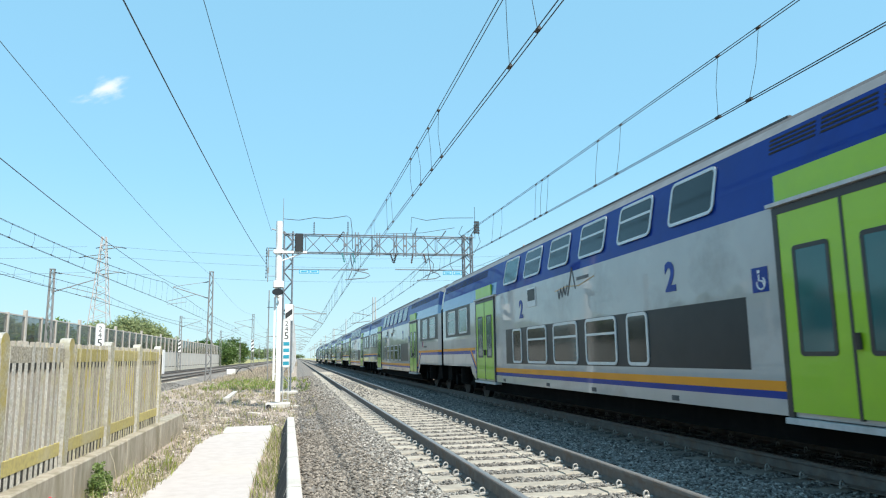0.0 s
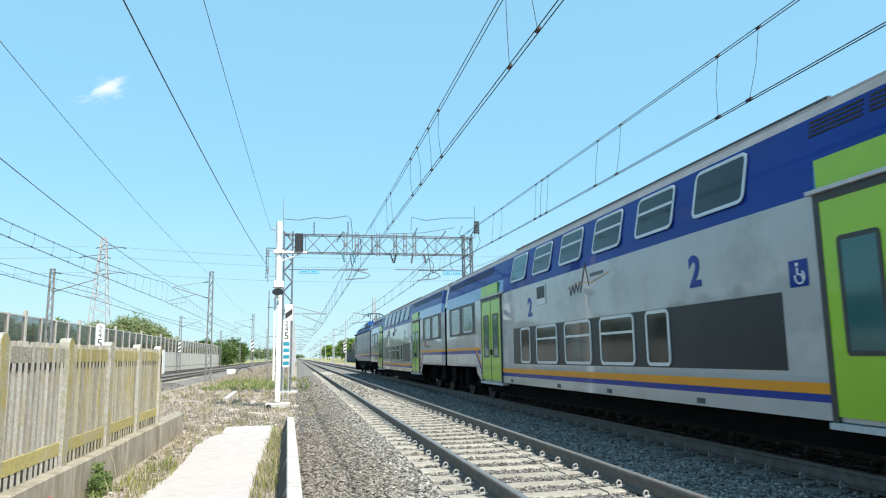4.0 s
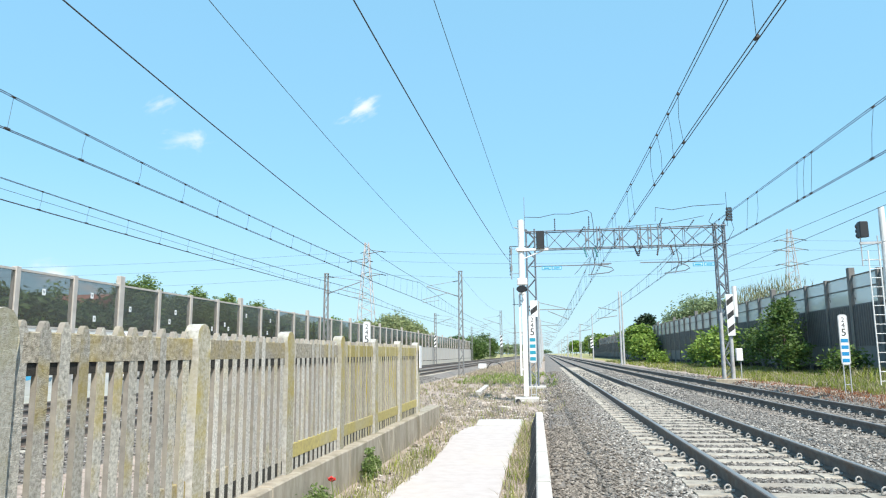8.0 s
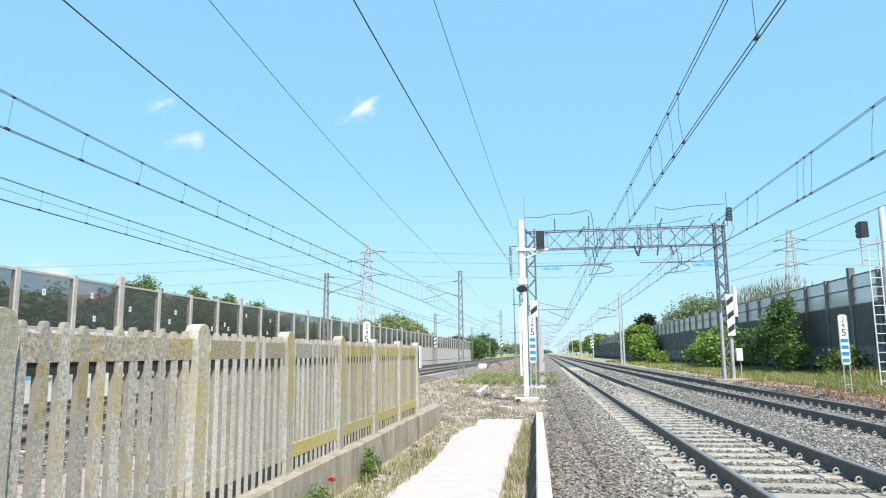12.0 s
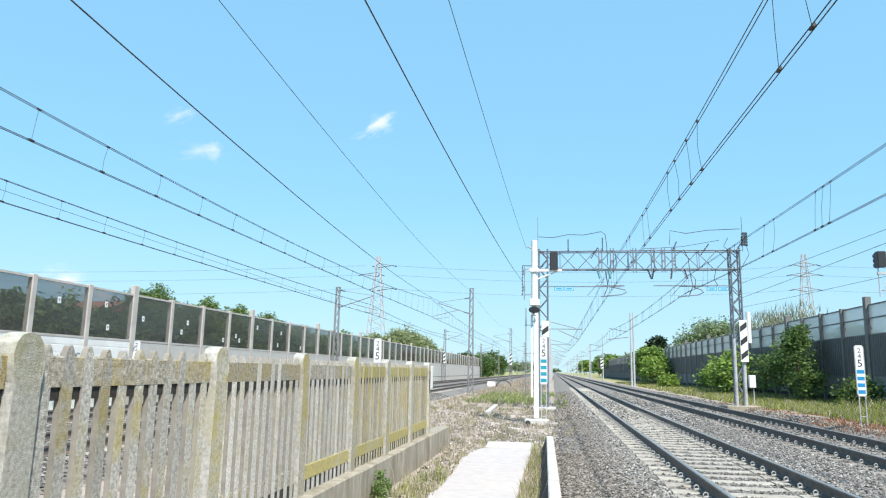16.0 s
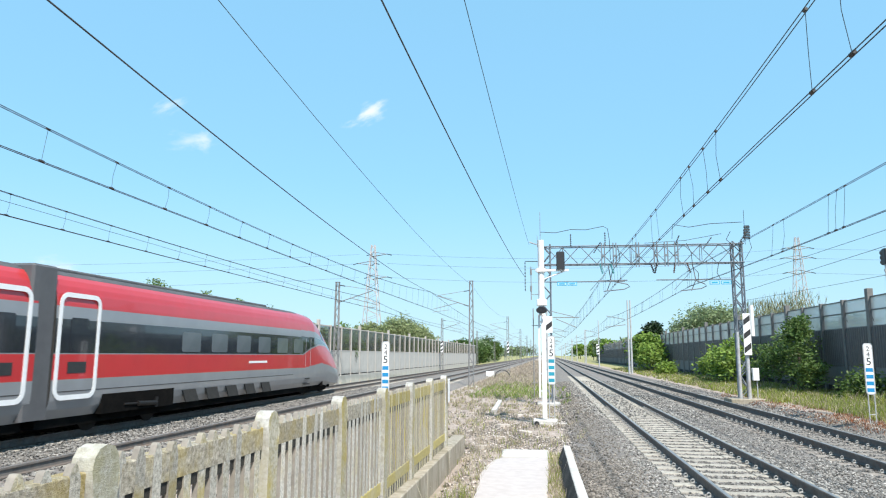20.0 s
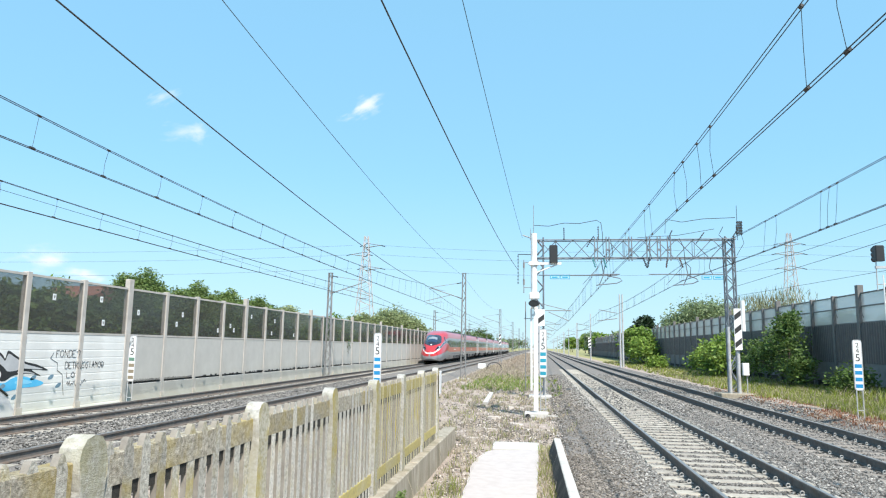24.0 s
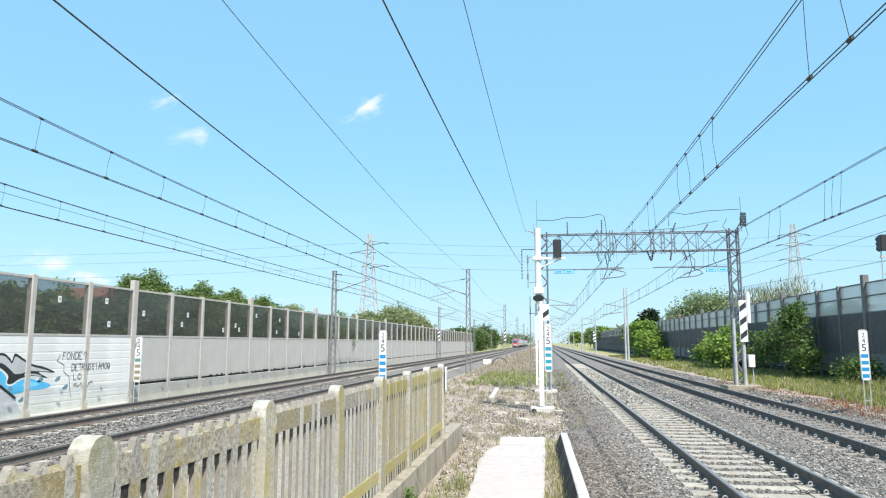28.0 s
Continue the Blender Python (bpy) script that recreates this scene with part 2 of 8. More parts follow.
M_PAVE = material("bleached_concrete", (0.50, 0.455, 0.435), (0.42, 0.375, 0.355), 5, 0.9, bump=0.25, bscale=70, stain=(0.52, 0.46, 0.40), sscale=0.6, samount=0.45)
M_CURB = material("kerb_concrete", (0.56, 0.535, 0.50), (0.46, 0.44, 0.41), 4, 0.9, bump=0.3, bscale=60, stain=(0.3, 0.27, 0.23), sscale=1.2)
M_KERBFACE = material("kerb_dark_face", (0.055, 0.052, 0.05), (0.03, 0.029, 0.028), 7, 0.9, bump=0.4, bscale=50, stain=(0.16, 0.15, 0.135), sscale=1.6, samount=0.6)
M_FENCE = material("fence_aggregate", (0.64, 0.605, 0.53), (0.25, 0.235, 0.195), 42, 0.95, bump=0.8, bscale=120, stain=(0.40, 0.30, 0.05), sscale=1.7, samount=0.75, rnd=0.22)
M_FENCE_PALE = material("fence_pale_aggregate", (0.76, 0.72, 0.645), (0.34, 0.315, 0.27), 46, 0.95, bump=0.7, bscale=120, stain=(0.42, 0.33, 0.10), sscale=1.7, samount=0.6, rnd=0.2)
M_FENCE_OCHRE = material("fence_ochre_lichen", (0.62, 0.56, 0.41), (0.26, 0.225, 0.14), 46, 0.95, bump=0.7, bscale=120, stain=(0.44, 0.34, 0.06), sscale=1.3, samount=0.95, rnd=0.2)
M_FENCE_GREYPOST = material("fence_post_grey_lichen", (0.52, 0.50, 0.44), (0.27, 0.255, 0.20), 40, 0.95, bump=0.7, bscale=120, stain=(0.27, 0.25, 0.11), sscale=2.4, samount=0.7, rnd=0.1)
# near-black tone that paints the shade under the fence rails
M_FENCE_SHADE = material("fence_shade_strip", (0.04, 0.037, 0.03), (0.02, 0.018, 0.015), 30, 0.95, bump=0.5, bscale=120)
# smooth concrete sides, darkened to paint shade lines between the slats
M_FENCE_SIDE = material("fence_smooth_side_darkened", (0.31, 0.28, 0.24), (0.21, 0.188, 0.16), 14, 0.93, bump=0.3, bscale=150, stain=(0.34, 0.30, 0.20), sscale=1.4, samount=0.5, rnd=0.12)
M_FENCE_TOP = material("fence_concrete_lichen", (0.56, 0.505, 0.41), (0.16, 0.142, 0.105), 40, 0.95, bump=0.8, bscale=120, stain=(0.40, 0.29, 0.04), sscale=1.5, samount=0.7, rnd=0.1)
M_FENCE_YELLOW = material("fence_yellow_lichen_top", (0.48, 0.39, 0.12), (0.22, 0.18, 0.07), 34, 0.95, bump=0.6, bscale=120, stain=(0.42, 0.38, 0.28), sscale=1.5, samount=0.5, rnd=0.1)
M_FENCE_BOTTOM = material("fence_mustard_lichen", (0.50, 0.415, 0.14), (0.34, 0.28, 0.12), 22, 0.95, bump=0.5, bscale=120, stain=(0.42, 0.38, 0.28), sscale=1.5, samount=0.6, rnd=0.1)
M_FENCE_POST = material("fence_post_lichen", (0.55, 0.51, 0.41), (0.27, 0.24, 0.16), 36, 0.93, bump=0.6, bscale=120, stain=(0.42, 0.32, 0.05), sscale=2.2, samount=0.85, rnd=0.1)
M_FENCE_CAP = material("fence_post_pale_face", (0.55, 0.535, 0.495), (0.28, 0.265, 0.235), 26, 0.93, bump=0.4, bscale=120, stain=(0.36, 0.33, 0.22), sscale=2.4, samount=0.7, rnd=0.08)
M_PLINTH = material("fence_plinth_concrete", (0.42, 0.375, 0.30), (0.25, 0.215, 0.165), 7, 0.93, bump=0.5, bscale=50, stain=(0.17, 0.145, 0.085), sscale=1.6, samount=0.8, stretch=(1, 1, 0.35))
M_PANEL = material("barrier_concrete_panel", (0.50, 0.48, 0.445), (0.43, 0.41, 0.38), 1.5, 0.88, bump=0.15, bscale=40, stain=(0.40, 0.37, 0.33), sscale=0.5, samount=0.5)
M_PANELW = material("barrier_white_panel", (0.80, 0.79, 0.76), (0.70, 0.69, 0.66), 1.2, 0.7, bump=0.1, stain=(0.55, 0.53, 0.50), sscale=0.5, samount=0.35)
M_POST = material("barrier_post_paint", (0.54, 0.50, 0.46), (0.42, 0.385, 0.35), 3, 0.75, 0.1, stain=(0.33, 0.27, 0.22), sscale=1.1)
M_DARKPANEL = material("dark_corrugated_metal", (0.12, 0.113, 0.113), (0.09, 0.085, 0.085), 2, 0.5, 0.1, bump=0.1, stain=(0.19, 0.165, 0.15), sscale=0.7)
M_DARKPOST = material("dark_steel_post", (0.20, 0.192, 0.185), (0.15, 0.143, 0.138), 3, 0.7, 0.1, stain=(0.12, 0.10, 0.09), sscale=1.2)
M_RCONC = material("base_concrete", (0.205, 0.20, 0.20), (0.155, 0.152, 0.15), 2, 0.9, bump=0.2, stain=(0.17, 0.155, 0.14), sscale=0.8)
M_GAP = material("dark_joint", (0.035, 0.033, 0.03), (0.02, 0.02, 0.02), 8, 0.9)
M_WPAINT = material("white_paint", (0.78, 0.78, 0.77), (0.68, 0.68, 0.67), 4, 0.55, 0.0, stain=(0.55, 0.50, 0.44), sscale=1.5, samount=0.4)
M_GALV = material("galvanised_steel", (0.52, 0.53, 0.54), (0.40, 0.41, 0.42), 12, 0.55, 0.15, stain=(0.3, 0.25, 0.2), sscale=2)
M_MASTGREY = material("weathered_grey_steel", (0.30, 0.30, 0.30), (0.21, 0.21, 0.21), 6, 0.6, 0.3, stain=(0.24, 0.17, 0.12), sscale=1.5)
M_BLACK = material("black_enamel", (0.022, 0.022, 0.024), (0.03, 0.03, 0.03), 9, 0.45)
M_WIRE = material("copper_wire_patina", (0.075, 0.07, 0.066), (0.05, 0.05, 0.05), 3, 0.6, 0.4)
M_INSUL = material("glazed_insulator", (0.14, 0.075, 0.05), (0.09, 0.05, 0.035), 6, 0.25)
M_TEAL = material("glass_insulator", (0.10, 0.33, 0.34), (0.06, 0.24, 0.26), 6, 0.2)
M_SIGNBLUE = material("sign_blue", (0.014, 0.25, 0.52), (0.013, 0.215, 0.45), 4, 0.5)
M_SIGNWHITE = material("sign_white", (0.80, 0.80, 0.80), (0.72, 0.72, 0.72), 4, 0.5)
M_SIGNCYAN = material("sign_cyan", (0.02, 0.34, 0.55), (0.02, 0.30, 0.48), 4, 0.5)
M_SIGNPALE = material("sign_pale_blue", (0.40, 0.62, 0.72), (0.36, 0.56, 0.66), 4, 0.5)
M_SIGNTEAL = material("sign_teal", (0.02, 0.30, 0.42), (0.02, 0.26, 0.36), 4, 0.5)
M_NAVY = material("station_sign_blue", (0.03, 0.045, 0.20), (0.025, 0.04, 0.17), 4, 0.4)
M_INK = material("sign_ink", (0.02, 0.02, 0.022), (0.03, 0.03, 0.03), 10, 0.6)
M_REDDOT = material("poppy_red", (0.60, 0.03, 0.02), (0.45, 0.02, 0.02), 10, 0.6)
M_BARK = material("bark", (0.13, 0.10, 0.075), (0.07, 0.055, 0.04), 8, 0.95, bump=0.6)
M_LEAF = leafy("green_leaves", (0.125, 0.19, 0.05), (0.065, 0.12, 0.028))
# distance haze is mixed into the next two leaf colours
M_LEAF_FAR = leafy("haze_tinted_far_leaves", (0.27, 0.33, 0.18), (0.19, 0.25, 0.13), 0.42)
M_LEAF_HAZE = leafy("haze_paled_leaves", (0.36, 0.40, 0.20), (0.25, 0.30, 0.15), 0.45)
M_LEAF_MID = leafy("spring_leaves", (0.21, 0.28, 0.09), (0.13, 0.20, 0.06))
M_LEAF_LIME = leafy("bright_young_leaves", (0.23, 0.33, 0.06), (0.14, 0.22, 0.04))
M_LEAF_BRAMBLE = leafy("bramble_leaves", (0.105, 0.165, 0.045), (0.05, 0.095, 0.025))
M_TWIG = material("grey_brown_twigs", (0.24, 0.20, 0.165), (0.15, 0.125, 0.10), 8, 0.9)
M_LEAF_DARK = leafy("dark_evergreen_leaves", (0.025, 0.055, 0.02), (0.015, 0.035, 0.014), 0.2)
M_GRASS = leafy("verge_grass", (0.30, 0.33, 0.06), (0.19, 0.25, 0.035), 0.4)
M_STRAW = leafy("dry_straw", (0.50, 0.43, 0.32), (0.36, 0.30, 0.215), 0.3)
M_SCRUB = leafy("dry_brown_scrub", (0.42, 0.35, 0.28), (0.30, 0.25, 0.20), 0.3)
M_GRASS_FRESH = leafy("fresh_green_grass", (0.21, 0.35, 0.05), (0.13, 0.25, 0.03), 0.4)
M_RUSTWEED = leafy("rust_red_weeds", (0.34, 0.13, 0.06), (0.22, 0.085, 0.04), 0.3)
M_ROOF = material("clay_tile_roof", (0.34, 0.15, 0.10), (0.26, 0.11, 0.075), 3, 0.9)
M_HOUSE = material("house_plaster", (0.55, 0.42, 0.33), (0.5, 0.38, 0.3), 1, 0.9)
M_BARRIERGLASS = glass("smoked_acrylic", (0.12, 0.118, 0.115), 0.08, 0.70)
M_CLEARGLASS = glass("pale_acrylic", (0.66, 0.67, 0.66), 0.25, 0.40)
# train finishes
M_TGREY = material("coach_grey_paint", (0.36, 0.362, 0.365), (0.315, 0.317, 0.32), 1.2, 0.42, 0.0, stain=(0.19, 0.185, 0.175), sscale=0.7, samount=0.6, coat=0.85)
M_TBLUE = material("coach_deep_blue", (0.006, 0.040, 0.26), (0.005, 0.032, 0.22), 1.2, 0.5, coat=0.35, stain=(0.010, 0.028, 0.16), sscale=0.9, spec=0.05)
M_LGREY = material("locomotive_grey_paint", (0.30, 0.303, 0.30), (0.26, 0.263, 0.26), 1.2, 0.5, 0.0, stain=(0.18, 0.175, 0.16), sscale=0.6, samount=0.6, coat=0.2)
M_LBLUE = material("locomotive_roof_blue", (0.010, 0.115, 0.40), (0.009, 0.095, 0.34), 1.2, 0.5, stain=(0.03, 0.085, 0.27), sscale=0.9, spec=0.3)
M_GRILLE = material("brown_grey_grille", (0.10, 0.093, 0.088), (0.06, 0.056, 0.054), 6, 0.7)
# pale tone that paints a reflection on the express windscreen
M_SCREEN_SHEEN = material("painted_screen_reflection", (0.24, 0.27, 0.30), (0.20, 0.23, 0.26), 4, 0.3, spec=0.6)
M_TLIGHT = material("coach_pale_blue", (0.065, 0.20, 0.40), (0.055, 0.18, 0.36), 1.2, 0.5, coat=0.9, spec=0.1)
M_TLIME = material("coach_lime_door", (0.28, 0.50, 0.008), (0.25, 0.46, 0.008), 1.5, 0.42, coat=0.4, stain=(0.21, 0.37, 0.02), sscale=1.4, samount=0.4)
M_TYELLOW = material("coach_amber_stripe", (0.78, 0.30, 0.012), (0.70, 0.26, 0.012), 2, 0.45, spec=0.3)
M_TDARK = material("coach_window_band", (0.020, 0.022, 0.025), (0.015, 0.017, 0.019), 2, 0.4, spec=0.3)
M_TWHITE = material("window_rim_aluminium", (0.62, 0.63, 0.64), (0.55, 0.56, 0.57), 6, 0.4, 0.2)
M_TCORNICE = material("coach_cornice_grey", (0.25, 0.255, 0.26), (0.19, 0.195, 0.20), 2, 0.6, 0.0, stain=(0.13, 0.13, 0.13), sscale=1.2)
M_TPEACH = material("pale_amber_flourish", (0.50, 0.32, 0.15), (0.42, 0.28, 0.14), 3, 0.6)
M_TMARK = material("faded_grey_lettering", (0.13, 0.13, 0.135), (0.10, 0.10, 0.105), 3, 0.6)
M_TROOF = material("coach_roof_grey", (0.085, 0.085, 0.088), (0.055, 0.055, 0.058), 3, 0.75, 0.0, stain=(0.13, 0.125, 0.12), sscale=0.8)
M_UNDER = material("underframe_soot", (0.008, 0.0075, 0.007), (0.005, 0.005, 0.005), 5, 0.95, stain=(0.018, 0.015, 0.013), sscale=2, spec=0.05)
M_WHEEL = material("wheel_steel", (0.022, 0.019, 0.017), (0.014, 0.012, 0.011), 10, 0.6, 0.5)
M_GANGWAY = material("gangway_rubber", (0.05, 0.05, 0.052), (0.035, 0.035, 0.036), 6, 0.7)
M_COVER = material("gangway_white_cover", (0.82, 0.82, 0.77), (0.70, 0.70, 0.65), 4, 0.5)
M_TGLASS = material("coach_teal_glass", (0.02, 0.12, 0.125), (0.016, 0.09, 0.10), 1, 0.03, 0.0, spec=0.6)
M_TGLASS_D = material("coach_dark_glass", (0.008, 0.018, 0.018), (0.006, 0.013, 0.014), 1, 0.03, 0.0, spec=0.45)
M_RED = material("express_red", (0.50, 0.028, 0.032), (0.45, 0.026, 0.029), 1.2, 0.32, coat=0.5)
M_SILVER = material("express_silver_grey", (0.275, 0.285, 0.30), (0.24, 0.25, 0.265), 1.2, 0.36, 0.2, coat=0.4)
M_EXDARK = material("express_window_band", (0.022, 0.024, 0.032), (0.018, 0.02, 0.026), 2, 0.12, coat=0.6, spec=0.7)
M_EXGLASS = material("express_glass", (0.028, 0.055, 0.10), (0.022, 0.045, 0.08), 1, 0.03, spec=1.0)
M_EXWIN = material("express_side_glass", (0.135, 0.155, 0.17), (0.10, 0.12, 0.13), 1, 0.05, spec=1.0)
M_EXGREY = material("express_gangway_grey", (0.10, 0.10, 0.105), (0.08, 0.08, 0.085), 3, 0.6)
M_PANTO = material("pantograph_steel", (0.07, 0.065, 0.06), (0.05, 0.05, 0.05), 6, 0.6, 0.4)
M_HEADLAMP = material("headlamp_glass", (0.5, 0.52, 0.55), (0.4, 0.42, 0.45), 8, 0.08, spec=0.9)
# ---- setting: ground, path, tracks -----------------------------------------
TRACKS = {"near": (2.75, 0.0), "far": (6.48, 0.0), "left_near": (-8.67, 0.08), "left_far": (-12.78, 0.08)}
GX = [-3000, -16, -14.9, -14.2, -7.2, -6.3, -3, -0.05, 0.15, 0.9, 1.5, 8.0, 8.4, 8.9, 12, 14.6, 20, 3000]
GZ = [-0.3, -0.3, -0.2, -0.105, -0.105, -0.36, -0.42, -0.42, -0.37, -0.265, -0.205, -0.205, -0.24, -0.06, 0.03, 0.08, 0.08, 0.0]


def ground_z(x):
    return float(np.interp(x, GX, GZ))


def make_ground():
    xs = sorted(set([-3000, -800, -300, -120, -60, -35, -22] + list(np.arange(-17, 16, 0.3).round(3)) + GX[1:-1] + [18, 22, 35, 60, 120, 300, 800, 3000]))
    ys = [-1600, -600, -200, -60, -20, -5] + list(np.arange(0, 40, 0.5)) + list(np.arange(40, 120, 3)) + [130, 150, 180, 230, 300, 450, 700, 1200, 2200, 4500]
    b = Build()
    rnd = random.Random(5)
    for y in ys:
        for x in xs:
            z = ground_z(x)
            if -6 < x < 0.1 and 17 < y < 100:
                z += 0.07 * noise.noise((x * 0.9, y * 0.6, 1)) + 0.03 * noise.noise((x * 3, y * 3, 4))
            elif 9 < x < 15 and 0 < y < 100:
                z += 0.05 * noise.noise((x * 0.8, y * 0.5, 2))
            b.v.append((x, y, z))
    n = len(xs)
    for j in range(len(ys) - 1):
        for i in range(n - 1):
            xm = (xs[i] + xs[i + 1]) / 2
            b.f.append((j * n + i, j * n + i + 1, (j + 1) * n + i + 1, (j + 1) * n + i))
            b.m.append(1 if (-15.0 < xm < -6.6 or 0.1 < xm < 8.7) else (0 if -6.6 <= xm <= 0.1 or 8.7 <= xm < 10.0 else 2))
    return tagged(part("ground", b, [M_GROUND, M_BALLAST, M_FIELD]), "bare earth, ballast beds and grassy verges along the line", "ground", kind="structure")


make_ground()


def bulk(name, verts, faces, mats, label, category, midx=None, parent=None):
    """One mesh of very many small pieces, of kind stuff."""
    me = bpy.data.meshes.new(name)
    verts, faces = np.asarray(verts, dtype=np.float32), np.asarray(faces, dtype=np.int32)
    k = faces.shape[1]
    me.vertices.add(len(verts))
    me.vertices.foreach_set("co", verts.ravel())
    me.loops.add(faces.size)
    me.loops.foreach_set("vertex_index", faces.ravel())
    me.polygons.add(len(faces))
    me.polygons.foreach_set("loop_start", np.arange(0, faces.size, k, dtype=np.int32))
    for mt in mats:
        me.materials.append(mt)
    if midx is not None:
        me.polygons.foreach_set("material_index", np.asarray(midx, dtype=np.int32))
    me.update(calc_edges=True)
    me.validate()
    me.shade_flat()
    ob = new(name, me)
    if parent is not None:
        ob.parent = parent
        return tagged(ob, label)
    return tagged(ob, label, category, kind="stuff")


STONE_V = np.array([(1, 0, 0.1), (0.25, 0.95, -0.1), (-0.8, 0.55, 0.15), (-0.75, -0.6, -0.1), (0.35, -0.9, 0.1), (0.1, 0.1, 0.85), (-0.1, 0.05, -0.8)])
STONE_F = np.array([(0, 1, 5), (1, 2, 5), (2, 3, 5), (3, 4, 5), (4, 0, 5), (1, 0, 6), (2, 1, 6), (3, 2, 6), (4, 3, 6), (0, 4, 6)])


def stones(name, label, rects, mats, seed, size=(0.022, 0.042), skip=None, lift=0.4, pick=None):
    """Broken stones over the rectangles (x0, x1, y0, y1, pieces per square metre)."""
    rg = np.random.default_rng(seed)
    px, py = [], []
    for x0, x1, y0, y1, d in rects:
        n = int((x1 - x0) * (y1 - y0) * d)
        px.append(rg.uniform(x0, x1, n))
        py.append(rg.uniform(y0, y1, n))
    px, py = np.concatenate(px), np.concatenate(py)
    if skip is not None:
        keep = ~skip(px, py)
        px, py = px[keep], py[keep]
    n = len(px)
    s = rg.uniform(*size, n)
    ang, tilt = rg.uniform(0, 6.28, n), rg.uniform(-0.6, 0.6, n)
    sc = np.stack([s * rg.uniform(0.8, 1.4, n), s * rg.uniform(0.8, 1.3, n), s * rg.uniform(0.6, 1.0, n)], -1)
    v = STONE_V[None] * sc[:, None] * rg.uniform(0.75, 1.2, (n, 7, 1))
    ct, st = np.cos(tilt)[:, None], np.sin(tilt)[:, None]
    v = np.stack([v[..., 0] * ct + v[..., 2] * st, v[..., 1], -v[..., 0] * st + v[..., 2] * ct], -1)
    ca, sa = np.cos(ang)[:, None], np.sin(ang)[:, None]
    v = np.stack([v[..., 0] * ca - v[..., 1] * sa, v[..., 0] * sa + v[..., 1] * ca, v[..., 2]], -1)
    pz = np.interp(px, GX, GZ) + s * lift
    v += np.stack([px, py, pz], -1)[:, None]
    f = (STONE_F[None] + (np.arange(n) * 7)[:, None, None]).reshape(-1, 3)
    mi = None
    if pick is not None:
        mi = np.repeat(pick(px, py, rg), 10)
    return bulk(name, v.reshape(-1, 3), f, mats, label, "ballast", mi)


def on_sleeper(px, py):
    hit = np.zeros(len(px), bool)
    for cx, zt in TRACKS.values():
        near_rail = (np.abs(np.abs(px - cx) - 0.753) < 0.1)
        hit |= near_rail | ((np.abs(px - cx) < 1.2) & (np.abs(((py + 0.3) % 0.6) - 0.3) < 0.15))
    return hit


def brown(px, py, rg):
    mi = ((px < 1.15 + rg.normal(0, 0.25, len(px))) & (px > 0)).astype(int)
    dark = (np.abs(px - 2.75) < 0.70) | ((px > 4.2) & (rg.random(len(px)) < 0.55))
    return np.where(dark, 2, mi)


stones("track_ballast", "grey broken stone ballast, browner at its edge",
       [(0.02, 8.6, -5.0, 3.4, 150), (0.02, 8.6, 3.4, 9, 900), (0.02, 8.9, 9, 16, 520), (-0.1, 8.9, 16, 26, 210), (8.9, 9.7, 7, 26, 90)], [M_STONE, M_STONE_B, M_STONE_D], 11, size=(0.010, 0.030), skip=on_sleeper, pick=brown)
def off_rail_gap(px, py):
    """All but the cribs between the sleepers, close to the rails."""
    hit = np.abs(((py + 0.3) % 0.6) - 0.3) < 0.16
    for cx, zt in TRACKS.values():
        hit |= np.abs(np.abs(px - cx) - 0.753) < 0.05
    return hit


stones("railside_ballast", "grey broken stone heaped against the rails",
       [(cx + sx - 0.32, cx + sx + 0.32, 3.4, 30, 420) for cx in (2.75, 6.48) for sx in (-0.753, 0.753)], [M_STONE_D], 17, size=(0.012, 0.028), skip=off_rail_gap, lift=1.0)
stones("distant_ballast", "grey broken stone ballast running into the distance",
       [(-0.1, 8.9, 26, 42, 95), (0.2, 8.9, 42, 62, 42)], [M_STONE, M_STONE_B, M_STONE_D], 15, size=(0.02, 0.05), skip=on_sleeper, pick=brown)
stones("left_track_ballast", "grey ballast under the two farther tracks",
       [(-14.6, -6.5, 6, 26, 190), (-14.6, -6.5, 26, 45, 70)], [M_STONE_D], 12, size=(0.018, 0.042), skip=on_sleeper)
stones("path_grit", "pale grit and small stones along the footway's edge",
       [(-2.3, -1.6, 5, 17, 420), (-1.7, -0.5, 16.6, 18.4, 160), (-0.6, -0.3, 5, 17.5, 90)], [M_RUBBLE, M_PAVE], 18, size=(0.005, 0.018), pick=lambda px, py, rg: rg.integers(0, 2, len(px)))
stones("loose_rubble", "pale stones and brick bits strewn on bare earth",
       [(-2.4, 0.2, 17.6, 30, 170), (-3.4, -2.3, 16, 34, 110), (-6.2, -2.9, 5, 34, 24), (-2.4, -1.75, 5, 17, 90), (-2.4, 0.4, 30, 42, 60)], [M_RUBBLE, M_STONE_B, M_STONE_B], 13, size=(0.010, 0.042),
       pick=lambda px, py, rg: rg.integers(0, 3, len(px)))


def ragged(pts, rg, amount=0.035, step=0.16):
    """A broken edge along the points."""
    out = []
    for (xa, ya), (xb, yb) in zip(pts, pts[1:]):
        n = max(1, int(math.hypot(xb - xa, yb - ya) / step))
        out += [(xa + (xb - xa) * k / n + rg.uniform(-amount, amount), ya + (yb - ya) * k / n) for k in range(n)]
    return out + [pts[-1]]


